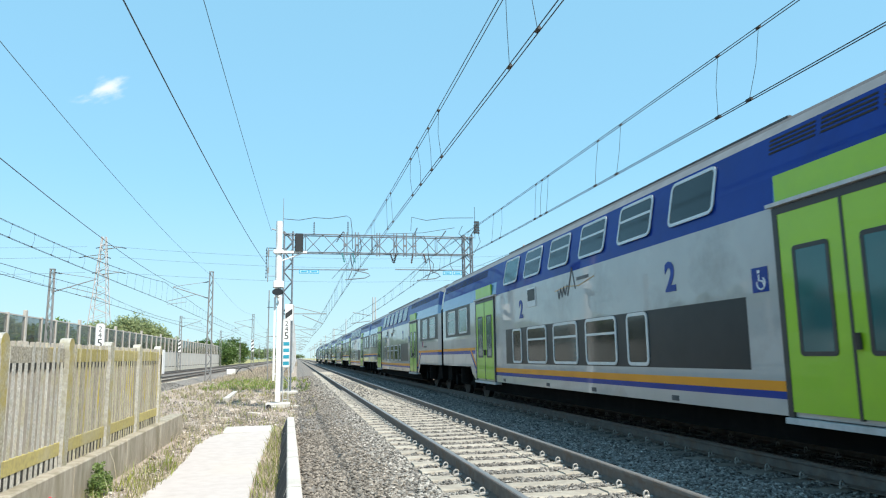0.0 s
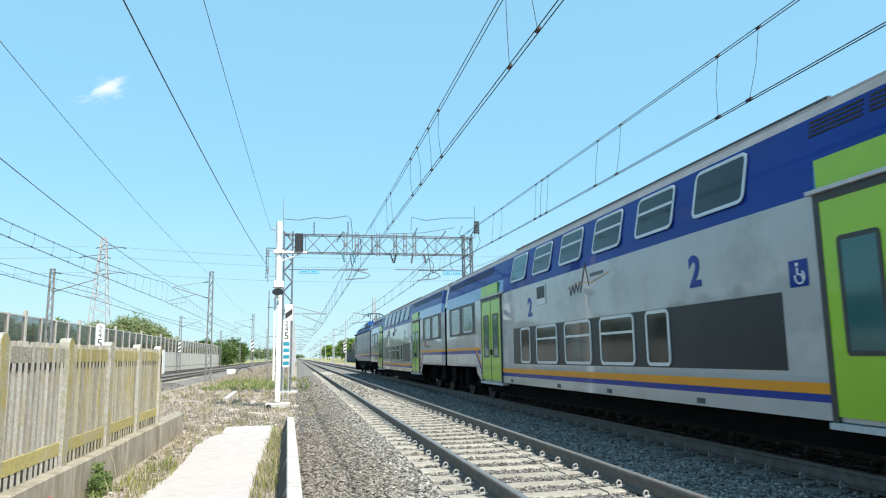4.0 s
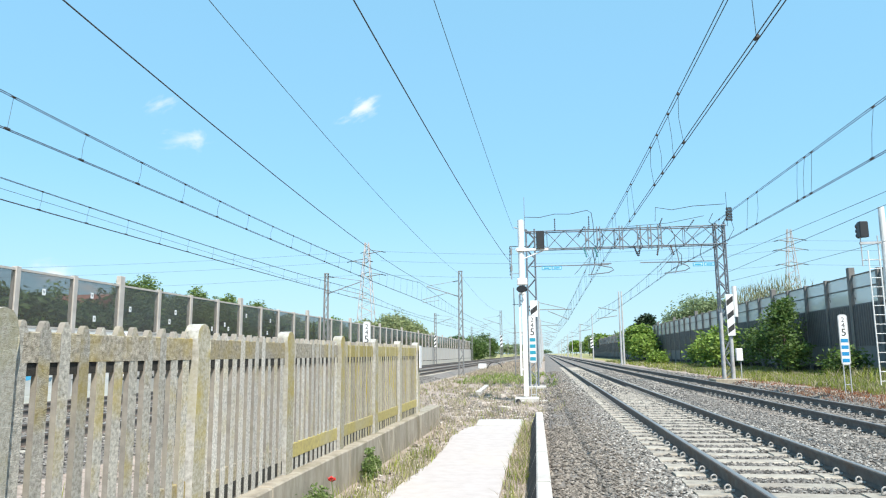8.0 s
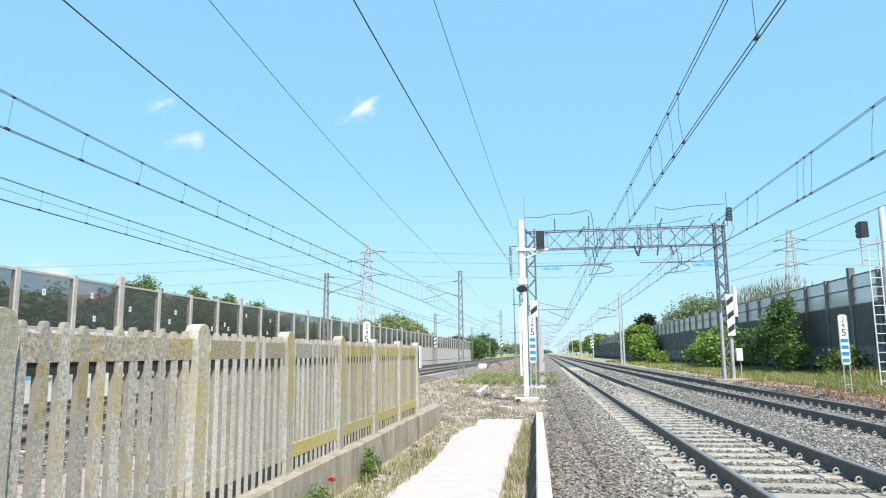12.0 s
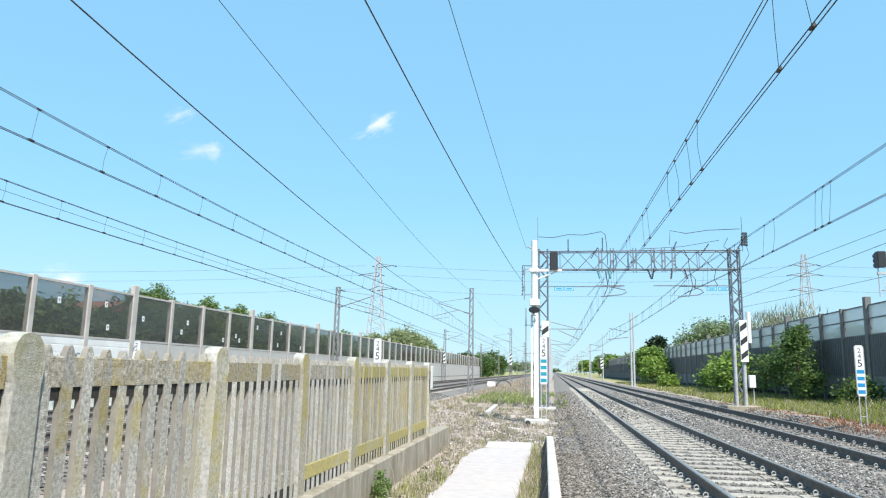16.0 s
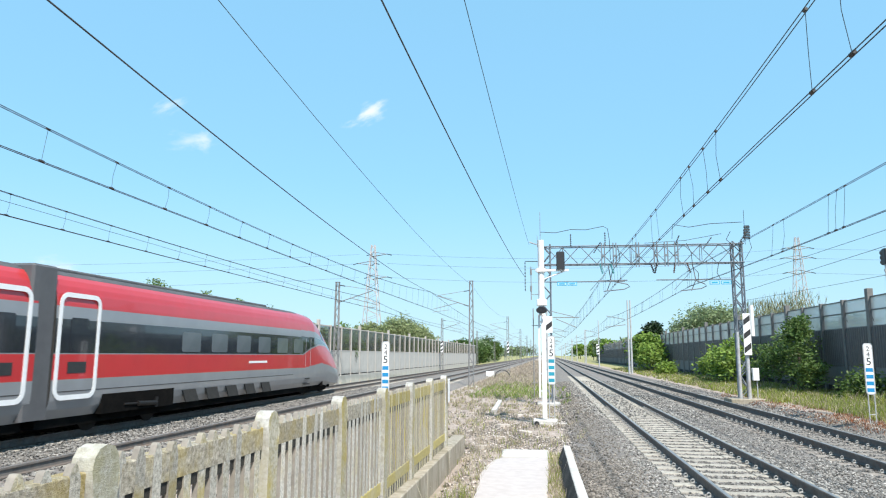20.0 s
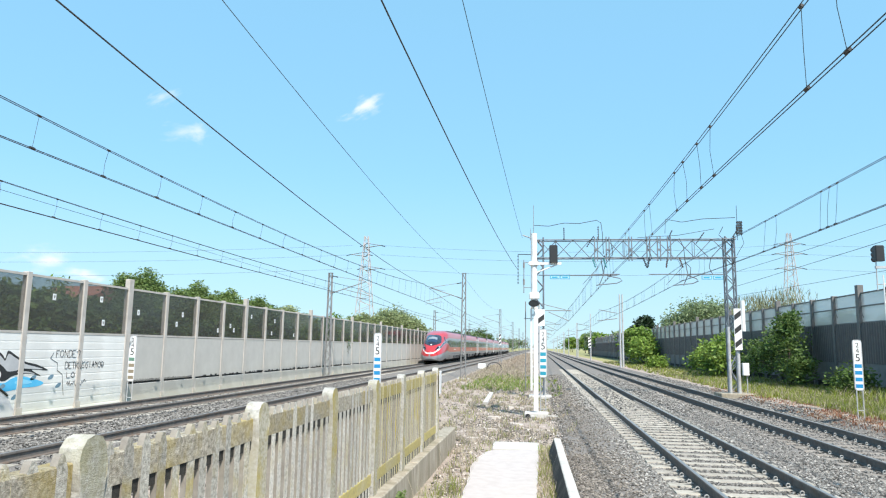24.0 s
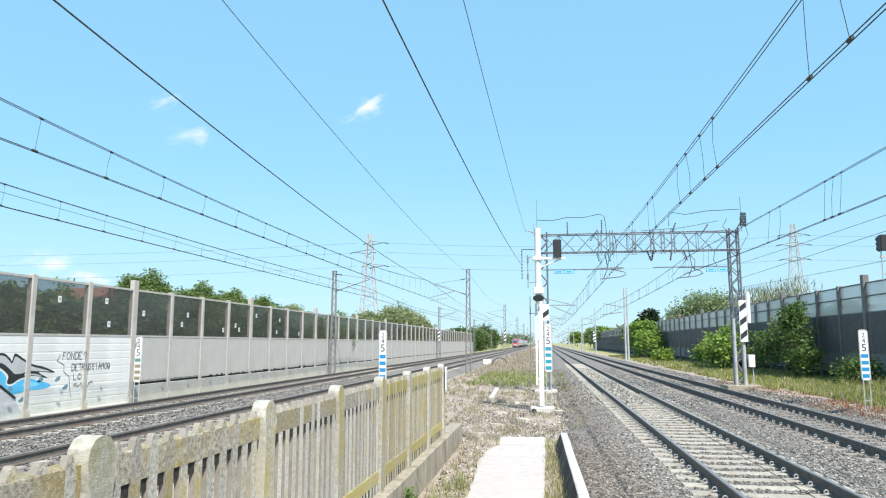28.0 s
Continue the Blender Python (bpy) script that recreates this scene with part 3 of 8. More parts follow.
def pavement():
    rg = random.Random(52)
    b = Build()
    left = [(-1.92, 4.0), (-1.86, 7.0), (-1.80, 9.3), (-1.76, 11.5), (-1.80, 13.5), (-1.86, 15.1), (-1.62, 16.5)]
    right = [(-0.53, 16.8), (-0.51, 15.3), (-0.56, 11.8), (-0.54, 8.9), (-0.50, 7.0), (-0.48, 4.0)]
    b.prism(ragged(left, rg, 0.04, 0.28) + ragged(right, rg, 0.012, 0.3), "z", -0.50, -0.375)
    tagged(part("pavement", b, M_PAVE), "sun-bleached concrete footway with ragged weedy edges", "pavement", kind="structure")
    e = Build()
    e.bevel_box(-0.56, 0.56, -0.48, 0.48, -0.09, 0.02, 0.015, m=pose(-1.06, 17.32, -0.375, 1.5, 0, 2))
    tagged(part("pavement_end_slab", e, M_CURB), "pale concrete slab that ends the footway", "pavement", kind="structure")
    k = Build()
    m = pose(-0.06, 7.0, 0, 0, 0, 0.70)
    for i in range(8):
        y0 = -8.2 + i * 2.19
        top = -0.05 + 0.006 * (i % 3)
        q = [(-0.13, -0.52), (-0.125, -0.36), (-0.01, top - 0.012), (0.006, top), (0.125, top), (0.14, top - 0.015), (0.17, -0.52)]
        k.prism(q, "y", y0, y0 + 2.18, m=m)
    # the inner face is darker than the top
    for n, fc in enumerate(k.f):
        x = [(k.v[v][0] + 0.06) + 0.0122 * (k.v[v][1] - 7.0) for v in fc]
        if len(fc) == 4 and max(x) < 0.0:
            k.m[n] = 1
    tagged(part("kerb", k, [M_CURB, M_KERBFACE]), "low pale concrete kerb with a dark inner face beside the footway", "kerb", kind="structure")


pavement()

# rails and sleepers
RAIL_POLY = [(-0.075, -0.172), (0.075, -0.172), (0.075, -0.160), (0.012, -0.142), (0.010, -0.048), (0.036, -0.038), (0.036, -0.006), (0.028, -0.0015),
             (-0.028, -0.0015), (-0.036, -0.006), (-0.036, -0.038), (-0.010, -0.048), (-0.012, -0.142), (-0.075, -0.160)]


def clip_mesh():
    b = Build()
    ring = [radians(a) for a in range(-60, 241, 30)]
    b.tube([(0.066 + 0.034 * math.cos(a), 0.014 * math.cos(a), 0.032 + 0.032 * math.sin(a)) for a in ring], 0.0095, 6)
    b.tube([(0.0, 0.005, 0.004), (0.06, 0.005, 0.010), (0.10, 0.005, 0.0)], 0.016, 6)
    return b.mesh("rail_clip", M_CLIP, True)


def sleeper_mesh(mt):
    b = Build()
    prof = [(-0.155, -0.13), (0.155, -0.13), (0.142, 0.0), (0.128, 0.012), (-0.128, 0.012), (-0.142, 0.0)]
    b.prism(prof, "x", -1.2, -0.45)
    b.prism(prof, "x", 0.45, 1.2)
    b.prism([(y * 0.95, z - 0.016 if z > -0.1 else z) for y, z in prof], "x", -0.45, 0.45)
    return b.mesh("sleeper", mt)


SLEEPER, CLIP = sleeper_mesh(M_SLEEPER), clip_mesh()
SLEEPER_DARK = sleeper_mesh(M_SLEEPER_DARK)


def track(cx, zt, y0, y1, label, clips_to, sleeper=None):
    t = thing("railway_track", label, "track", "parallel tracks", "structure", at=(cx, 0, zt))
    for sx in (-0.753, 0.753):
        b = Build()
        b.prism([(px + sx, pz) for px, pz in RAIL_POLY], "y", -400, 1500)
        for i, q in enumerate(b.f):
            if sum(b.v[k][2] for k in q) / len(q) < -0.138 and len(q) == 4:
                b.m[i] = 1
        top = part("rail", b, [M_RAIL, M_RAILFOOT], t)
        h = Build()
        h.box(sx - 0.027, sx + 0.027, -400, 1500, -0.0014, 0.002)
        part("rail_head", h, M_RAILTOP, top, "polished running surface")
    n = int((y1 - y0) / 0.6)
    for i in range(n):
        y = round(y0 / 0.6) * 0.6 + 0.6 * i
        s = part("sleeper", sleeper or SLEEPER, None, t, at=(0, y, -0.185 if sleeper is None else -0.20))
        if y < clips_to:
            for sx in (-0.753, 0.753):
                for side in (1, -1):
                    part("rail_clip", CLIP, None, s, at=Matrix.Translation((sx + side * 0.055, 0, 0.03)) @ Matrix.Rotation(0 if side > 0 else math.pi, 4, "Z"))
    return t


track(*TRACKS["near"], -4.2, 75, "near track with concrete sleepers and steel rails", 30)
track(*TRACKS["far"], -4.2, 60, "second track with rusty-sided rails in grey ballast", 26, SLEEPER_DARK)
track(*TRACKS["left_near"], 6, 60, "track beyond the concrete fence", 0)
track(*TRACKS["left_far"], 9, 60, "outer track beside the noise barrier", 0)


def crossing_plate():
    trough = thing("cable_trough", "pale concrete cable trough lids beside the rail", "cable trough", at=(1.5, 25, 0))
    lid = Build()
    lid.bevel_box(-0.08, 0.08, 0, 0.985, -0.3, -0.205, 0.01)
    lid = lid.mesh("lid", M_SLEEPER)
    for i in range(18):
        part("lid", lid, None, trough, at=(0, i, 0))
    b = Build()
    b.bevel_box(-0.75, 1.0, 25.0, 25.25, -0.5, -0.36, 0.01)
    b.bevel_box(0.4, 1.3, 25.1, 25.3, -0.45, -0.33, 0.01)
    tagged(part("concrete_slab", b, M_CURB), "flat concrete strip running from the signal foot to the ballast", "slab")


crossing_plate()

# ---- concrete fence ----------------------------------------------------------
FX, FY0, FSP = -2.67, 1.40, 1.92


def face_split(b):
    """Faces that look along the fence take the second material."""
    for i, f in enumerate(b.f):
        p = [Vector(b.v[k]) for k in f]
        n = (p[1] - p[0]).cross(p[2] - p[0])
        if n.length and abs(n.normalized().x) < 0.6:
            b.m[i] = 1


def fence():
    t = thing("concrete_fence", "weathered precast concrete picket fence with yellow lichen", "fence", at=(FX, 0, 0.05))
    pb = Build()
    prof = [(-0.095, 0.0), (0.095, 0.0), (0.093, 1.22), (0.106, 1.30), (0.106, 1.36), (0.092, 1.415), (0.058, 1.455), (0.0, 1.47), (-0.058, 1.455), (-0.092, 1.415), (-0.106, 1.36), (-0.106, 1.30), (-0.093, 1.22)]
    pb.prism(prof, "x", -0.075, 0.06)
    for i in range(len(pb.v)):
        x, y, z = pb.v[i]
        pb.v[i] = (x * (1 - 0.14 * (z > 1.3)), y, z)
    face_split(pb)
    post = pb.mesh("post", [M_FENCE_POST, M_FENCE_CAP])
    w = 0.088
    sb = Build()
    sprof = [(-w / 2, 0.0), (w / 2, 0.0), (w / 2, 1.31), (w / 2 - 0.003, 1.345), (0.019, 1.398), (0.008, 1.410), (-0.008, 1.410), (-0.019, 1.398), (-w / 2 + 0.003, 1.345), (-w / 2, 1.31)]
    sb.prism(sprof, "x", -0.016, 0.022)
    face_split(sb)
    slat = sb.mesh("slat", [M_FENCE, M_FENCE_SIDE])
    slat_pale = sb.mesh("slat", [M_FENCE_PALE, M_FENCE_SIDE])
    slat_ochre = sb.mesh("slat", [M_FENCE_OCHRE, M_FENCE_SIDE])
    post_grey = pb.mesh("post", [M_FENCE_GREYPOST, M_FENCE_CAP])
    rg = random.Random(3)
    ys = [1.05, 3.11, 5.19] + [FY0 + FSP * k for k in range(3, 8)]
    for k, y in enumerate(ys):
        part("post", post_grey if k < 2 else post, None, t, at=pose(0, y, 0, rg.uniform(-0.4, 0.4), rg.uniform(-0.5, 0.5), 0))
        if k == 7:
            break
        ya, yb = y + 0.096, ys[k + 1] - 0.096
        n = 11
        r = Build()
        r.bevel_box(-0.085, 0.0225, ya, yb, 1.19, 1.355, 0.008)
        # added dark strip: painted shade in the gaps below the top rail
        shade_bar = Build()
        shade_bar.bevel_box(-0.083, 0.012 if k < 2 else 0.0185, ya, yb, 1.12, 1.19, 0.004)
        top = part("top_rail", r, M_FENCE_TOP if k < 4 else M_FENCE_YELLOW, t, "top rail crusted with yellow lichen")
        part("drip_lip", shade_bar, M_FENCE_SHADE, top, "dark strip painted for the shade under the top rail")
        r = Build()
        r.bevel_box(-0.085, 0.026 if k > 2 else 0.014, ya, yb, 0.14, 0.29, 0.008)
        low = part("bottom_rail", r, M_FENCE_BOTTOM if k > 2 else M_FENCE_TOP, t)
        # added dark strip: painted shade in the gaps below the bottom rail
        shade_bar = Build()
        shade_bar.bevel_box(-0.083, 0.012 if k < 2 else 0.0185, ya, yb, 0.02, 0.145, 0.004)
        part("ledge", shade_bar, M_FENCE_SHADE, low, "dark strip painted for the shade under the bottom rail")
        for i in range(n):
            yy = ya + (i + 0.5) * (yb - ya) / n
            part("slat", slat if k < 2 else (slat_pale if k < 4 else slat_ochre), None, t, at=pose(rg.uniform(-0.003, 0.003), yy, rg.uniform(-0.012, 0.006), rg.uniform(-0.6, 0.6), 0, rg.uniform(-2, 2)))
    p = Build()
    p.bevel_box(-0.012, 0.0, -0.09, 0.17, 0.93, 1.40, 0.01)
    part("notice_plate", p, M_SIGNWHITE, t, "blank white enamel plate", at=(0.095, FY0 + 7 * FSP - 0.02, 0))
    pl = Build()
    for i in range(7):
        y0 = -1.5 + i * 2.65
        pl.bevel_box(FX - 0.12, FX + 0.17, y0, y0 + 2.64, -0.55, 0.05 + 0.008 * (i % 2), 0.015)
    tagged(part("fence_plinth", pl, M_PLINTH), "stained concrete footing wall under the fence", "low wall", kind="structure")


fence()

# ---- noise barriers -------------------------------------------------------------
BX = -15.5


def left_barrier():
    t = thing("noise_barrier", "noise barrier of concrete panels topped with smoked glazing", "barrier", kind="structure", at=(BX, 0, 0))
    pitch, y0 = 2.62, 23.94 - 2.62 * 8

    def post_mesh(top, w):
        b = Build()
        b.bevel_box(-0.09, 0.09, -w / 2, w / 2, -0.35, top, 0.012)
        b.box(0.09, 0.13, -w / 2 - 0.03, w / 2 + 0.03, -0.35, 0.02)
        return b.mesh("post", M_POST)
    low, tall = post_mesh(3.98, 0.20), post_mesh(4.25, 0.30)
    pane = Build()
    pane.box(0.026, 0.05, -pitch / 2 + 0.1, pitch / 2 - 0.1, 2.24, 3.86)
    pane = pane.mesh("pane", M_BARRIERGLASS)
    fr = Build()
    fr.box(-0.03, 0.06, -pitch / 2 + 0.1, pitch / 2 - 0.1, 3.86, 3.93)
    fr.box(-0.03, 0.07, -pitch / 2 + 0.1, pitch / 2 - 0.1, 2.17, 2.24)
    fr = fr.mesh("glazing_frame", M_POST)
    pan = Build()
    pan.bevel_box(-0.05, 0.06, -pitch / 2 + 0.1, pitch / 2 - 0.1, 0.50, 2.17, 0.015)
    pan = pan.mesh("panel", M_PANEL)
    skirt = Build()
    skirt.bevel_box(-0.05, 0.09, -pitch / 2 + 0.1, pitch / 2 - 0.1, -0.40, 0.42, 0.012)
    skirt = skirt.mesh("skirt_panel", M_PANEL)
    gap = Build()
    gap.box(-0.04, 0.03, -pitch / 2 + 0.1, pitch / 2 - 0.1, 0.42, 0.50)
    gap = gap.mesh("joint", M_GAP)
    board = Build()
    board.prism([(-0.05, 0.0), (0.055, 0.0), (0.060, 0.03), (0.060, 0.225), (0.055, 0.255), (-0.05, 0.255)], "y", -pitch / 2 + 0.1, pitch / 2 - 0.1)
    board = board.mesh("white_board", M_PANELW)
    bird = Build()
    bird.box(-0.004, 0.004, -0.075, 0.075, -0.10, 0.10)
    bird = bird.mesh("sticker", M_SIGNWHITE)
    wing = Build()
    wing.prism([(-0.05, 0.05), (-0.02, 0.05), (0.0, -0.01), (0.02, 0.05), (0.05, 0.05), (0.0, -0.06)], "x", 0.0045, 0.006)
    wing = wing.mesh("mark", M_INK)
    rg = random.Random(8)
    for i in range(56):
        y = y0 + pitch * i
        part("post", tall if i % 4 == 0 else low, None, t, at=(0, y, 0))
        yc = y + pitch / 2
        pn = part("pane", pane, None, t, at=(0, yc, 0))
        pn.visible_shadow = False
        part("glazing_frame", fr, None, t, at=(0, yc, 0))
        if y < 40:
            for k in range(1 + (i % 2)):
                s = part("sticker", bird, None, pn, "white bird-warning sticker", at=(0.055, rg.uniform(-0.8, 0.8), rg.uniform(2.5, 3.4)))
                part("mark", wing, None, s)
        if yc < 23.9:
            for k in range(10):
                part("white_board", board, None, t, at=(0, yc, -0.37 + 0.255 * k))
        else:
            part("panel", pan, None, t, at=(0, yc, 0))
            part("skirt_panel", skirt, None, t, at=(0, yc, 0))
            part("joint", gap, None, t, at=(0, yc, 0))
            if yc < 55:
                g = Build()
                x0, n = -pitch / 2 + 0.12, (34 if i in (8, 9) else rg.randint(5, 14))
                for k in range(n):
                    w = 0.03 if i in (8, 9) else rg.uniform(0.05, 0.25)
                    ya = x0 + (pitch - 0.3) * (k / n if i in (8, 9) else rg.random())
                    g.box(0.056, 0.064, ya, ya + w, 0.50, 0.50 + (rg.uniform(0.05, 0.09) if i in (8, 9) else rg.uniform(0.02, 0.07)))
                part("grime", g, M_GAP, t, "black grime along the panel's lower edge", at=(0, yc, 0))
    return t


LEFT_BARRIER = left_barrier()
RX = 14.6


def barrier_top(y):
    return float(np.interp(y, [12, 15, 17, 19, 21.5, 24], [5.42, 5.33, 5.25, 5.12, 4.93, 4.72]))


def panel_top(y):
    return float(np.interp(y, [13, 16, 22, 26], [3.72, 3.62, 3.36, 3.32]))


def right_barrier():
    t = thing("noise_barrier", "dark ribbed metal noise barrier with pale acrylic top panels", "barrier", kind="structure", at=(RX, 0, 0.05))
    # short bays beside the camera, longer ones beyond
    ys = [23.95 - 2.31 * k for k in range(18, 0, -1)] + [23.95 + 2.88 * k for k in range(68)]
    n = 22

    def outline_of(h):
        outline = []
        for i in range(n + 1):
            y = -h + 2 * h * i / n
            d = 0.045 if i % 2 else 0.0
            outline += [(-0.05 - d, y), (-0.05 - d, y + h / n)] if i < n else [(-0.05 - d, y)]
        return outline + [(0.04, h), (0.04, -h)]

    def sloped(b, at_y, low, high):
        """Lift the upper edge of a bay's piece to the slope of the barrier."""
        for i in range(len(b.v)):
            x, y, z = b.v[i]
            b.v[i] = (x, y, low(at_y + y) if z < 0.25 else high(at_y + y) if z > 0.75 else low(at_y + y) + (high(at_y + y) - low(at_y + y)) * z)

    def kit(yc, pitch):
        """Panel, pane, frame and posts of the bay about yc."""
        h = pitch / 2 - 0.1
        base = Build()
        base.bevel_box(-0.055, 0.06, -h, h, 0.44, 1.45, 0.015, 0)
        base.box(-0.01, 0.06, -h, h, -0.3, 0.44, 1)
        rib = Build()
        rib.prism(outline_of(h), "z", 0, 1)
        sloped(rib, yc, lambda y: 1.44, panel_top)
        pane = Build()
        pane.box(-0.012, 0.012, -h, h, 0, 1)
        sloped(pane, yc, lambda y: panel_top(y) + 0.04, barrier_top)
        fr = Build()
        for f in (0.0, 0.56, 1.0):
            e = Build()
            e.box(-0.035, 0.035, -h, h, 0, 1)
            sloped(e, yc, lambda y: panel_top(y) + (barrier_top(y) - panel_top(y)) * f - (0.03 if f else 0.0), lambda y: panel_top(y) + (barrier_top(y) - panel_top(y)) * f + (0.03 if f else 0.055))
            fr.add(e.v, e.f)
        posts = []
        for w, extra in ((0.10, 0.08), (0.15, 0.40)):
            pb = Build()
            pb.bevel_box(-0.15, 0.12, -w, w, -0.3, barrier_top(yc - pitch / 2) + extra, 0.012)
            posts.append(pb.mesh("post", M_DARKPOST))
        return [rib.mesh("ribbed_panel", M_DARKPANEL), pane.mesh("pane", M_CLEARGLASS), fr.mesh("glazing_frame", M_DARKPOST), base.mesh("base_panel", [M_RCONC, M_GAP])] + posts
    kits = {}
    rg = random.Random(19)
    sw = Build()
    sw.prism([(0.0, -0.16), (0.035, -0.03), (0.05, 0.04), (0.02, 0.03), (0.015, 0.16), (-0.01, 0.03), (-0.02, -0.04)], "x", -0.003, 0.0)
    swallow = sw.mesh("bird_decal", M_GAP)
    for i in range(len(ys) - 1):
        y, pitch = ys[i], ys[i + 1] - ys[i]
        yc = y + pitch / 2
        key = 0 if yc < 9 else 99 if yc > 30 else i
        if key not in kits:
            kits[key] = kit(yc, pitch)
        rib, pane, fr, base, low, tall = kits[key]
        part("post", tall if i % 4 == 2 and y > 20 else low, None, t, at=(0, y, 0))
        part("ribbed_panel", rib, None, t, at=(0, yc, 0))
        part("base_panel", base, None, t, at=(0, yc, 0))
        pn = part("pane", pane, None, t, at=(0, yc, 0))
        if 12 < y < 40:
            for side in (-1, 1):
                if rg.random() < 0.75:
                    part("bird_decal", swallow, None, pn, "dark swallow-shaped sticker", at=pose(-0.022, side * (pitch / 2 - rg.uniform(0.2, 0.3)), panel_top(yc) + (0.45 if side > 0 else 1.1) + rg.uniform(-0.1, 0.15), -25))
        part("glazing_frame", fr, None, t, at=(0, yc, 0))
    return t


right_barrier()
# ---- trains ------------------------------------------------------------------
def rounded(w, h, r, n=4):
    """The outline of a rounded rectangle, w by h, about the origin."""
    pts = []
    for cx, cy, a0 in ((w / 2 - r, h / 2 - r, 0), (-w / 2 + r, h / 2 - r, 90), (-w / 2 + r, -h / 2 + r, 180), (w / 2 - r, -h / 2 + r, 270)):
        for i in range(n + 1):
            a = radians(a0 + 90 * i / n)
            pts.append((cx + r * math.cos(a), cy + r * math.sin(a)))
    return pts


def ring_mesh(name, w, h, r, t, d, mt, bars=()):
    """A window rim standing d proud of the plane x = 0 towards -x, with cross bars at the heights given."""
    b = Build()
    o, i = rounded(w, h, r), rounded(w - 2 * t, h - 2 * t, max(0.01, r - t))
    n = len(o)
    v = [(0, *p) for p in o] + [(-d, *p) for p in o] + [(-d, *p) for p in i] + [(0, *p) for p in i]
    f = []
    for k in range(n):
        q = (k + 1) % n
        f += [(k, q, n + q, n + k), (n + k, n + q, 2 * n + q, 2 * n + k), (2 * n + k, 2 * n + q, 3 * n + q, 3 * n + k)]
    b.add(v, f)
    for z in bars:
        b.box(-d, 0, -w / 2 + t * 0.6, w / 2 - t * 0.6, z - 0.02, z + 0.02)
    return b.mesh(name, mt)


def pane_mesh(name, w, h, r, d, mt):
    b = Build()
    b.prism(rounded(w, h, r), "x", -d, 0.0)
    return b.mesh(name, mt)


def text_mesh(body, size, mt, depth=0.003, bold=0.0):
    cu = bpy.data.curves.new("lettering", "FONT")
    cu.body, cu.size, cu.extrude, cu.offset = body, size, depth, bold
    cu.align_x, cu.align_y = "CENTER", "CENTER"
    cu.resolution_u = 3
    ob = bpy.data.objects.new("lettering", cu)
    scene.collection.objects.link(ob)
    bpy.context.view_layer.update()
    me = bpy.data.meshes.new_from_object(ob.evaluated_get(bpy.context.evaluated_depsgraph_get()))
    bpy.data.objects.remove(ob)
    me.materials.clear()
    me.materials.append(mt)
    return me


FACE_LEFT = pose(0, 0, 0, 90, 0, -90)   # lettering that is read from the -x side


def bogie(parent, y, wheelbase=2.4, frame_z=0.5):
    b = Build()
    for s in (-1, 1):
        b.prism([(-1.75, 0.42), (-1.6, 0.66), (-0.7, 0.62), (-0.4, 0.46), (0.4, 0.46), (0.7, 0.62), (1.6, 0.66), (1.75, 0.42), (1.4, 0.34), (-1.4, 0.34)],
                "x", s * 1.0 - 0.07, s * 1.0 + 0.07)
        for yy in (-wheelbase / 2, wheelbase / 2):
            b.tube([(s * 0.98, yy, 0.45), (s * 1.2, yy, 0.45)], 0.17, 10)
            b.tube([(s * 1.06, yy + 0.36, 0.35), (s * 1.06, yy + 0.36, 0.75)], 0.09, 8)
        b.tube([(s * 1.12, 0, 0.40), (s * 1.12, 0, 0.88)], 0.2, 10)
    b.box(-1.0, 1.0, -0.3, 0.3, 0.38, 0.75)
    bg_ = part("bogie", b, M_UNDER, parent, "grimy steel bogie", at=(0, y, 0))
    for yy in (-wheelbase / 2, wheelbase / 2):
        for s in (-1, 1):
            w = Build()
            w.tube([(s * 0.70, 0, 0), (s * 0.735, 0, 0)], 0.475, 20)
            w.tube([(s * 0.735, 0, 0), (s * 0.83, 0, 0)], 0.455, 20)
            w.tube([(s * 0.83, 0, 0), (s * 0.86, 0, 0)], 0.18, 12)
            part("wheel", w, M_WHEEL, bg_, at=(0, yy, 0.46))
    return bg_


COACH_L = 25.3
# half-section of a coach: (half width, height)
COACH_SIDE = [(1.40, 0.57), (1.40, 0.74), (1.40, 0.82), (1.40, 0.93), (1.40, 1.04), (1.40, 1.30), (1.40, 1.40), (1.40, 1.48), (1.40, 1.87), (1.40, 2.80),
              (1.39, 2.95), (1.37, 3.15), (1.275, 3.64), (1.16, 3.78), (0.98, 3.90), (0.6, 4.00), (0.0, 4.04)]


def coach_colour(u, z):
    """0 grey, 1 deep blue, 2 pale blue, 3 amber, 4 window band, 5 roof, 7 pale cornice."""
    end = u < 7.6 or u > 18.6
    outer = u < 5.3 or u > 20.9
    if z > 3.66:
        return 7 if z < 3.80 else 5
    if z > 3.15:
        return 1
    if end and z > 2.80:
        return 2
    if not end and z > 2.80:
        return 1
    if outer:
        if 1.40 < z < 1.48:
            return 3
        if 1.30 < z < 1.40:
            return 1
        if 1.87 < z < 2.80 and (1.2 < u < 4.75 or 21.27 < u < 25.1):
            return 4
        return 0
    if 0.82 < z < 0.93:
        return 3
    if 0.74 < z < 0.82:
        return 1
    if 1.04 < z < 1.87 and 8.4 < u < 18.0:
        return 4
    return 0


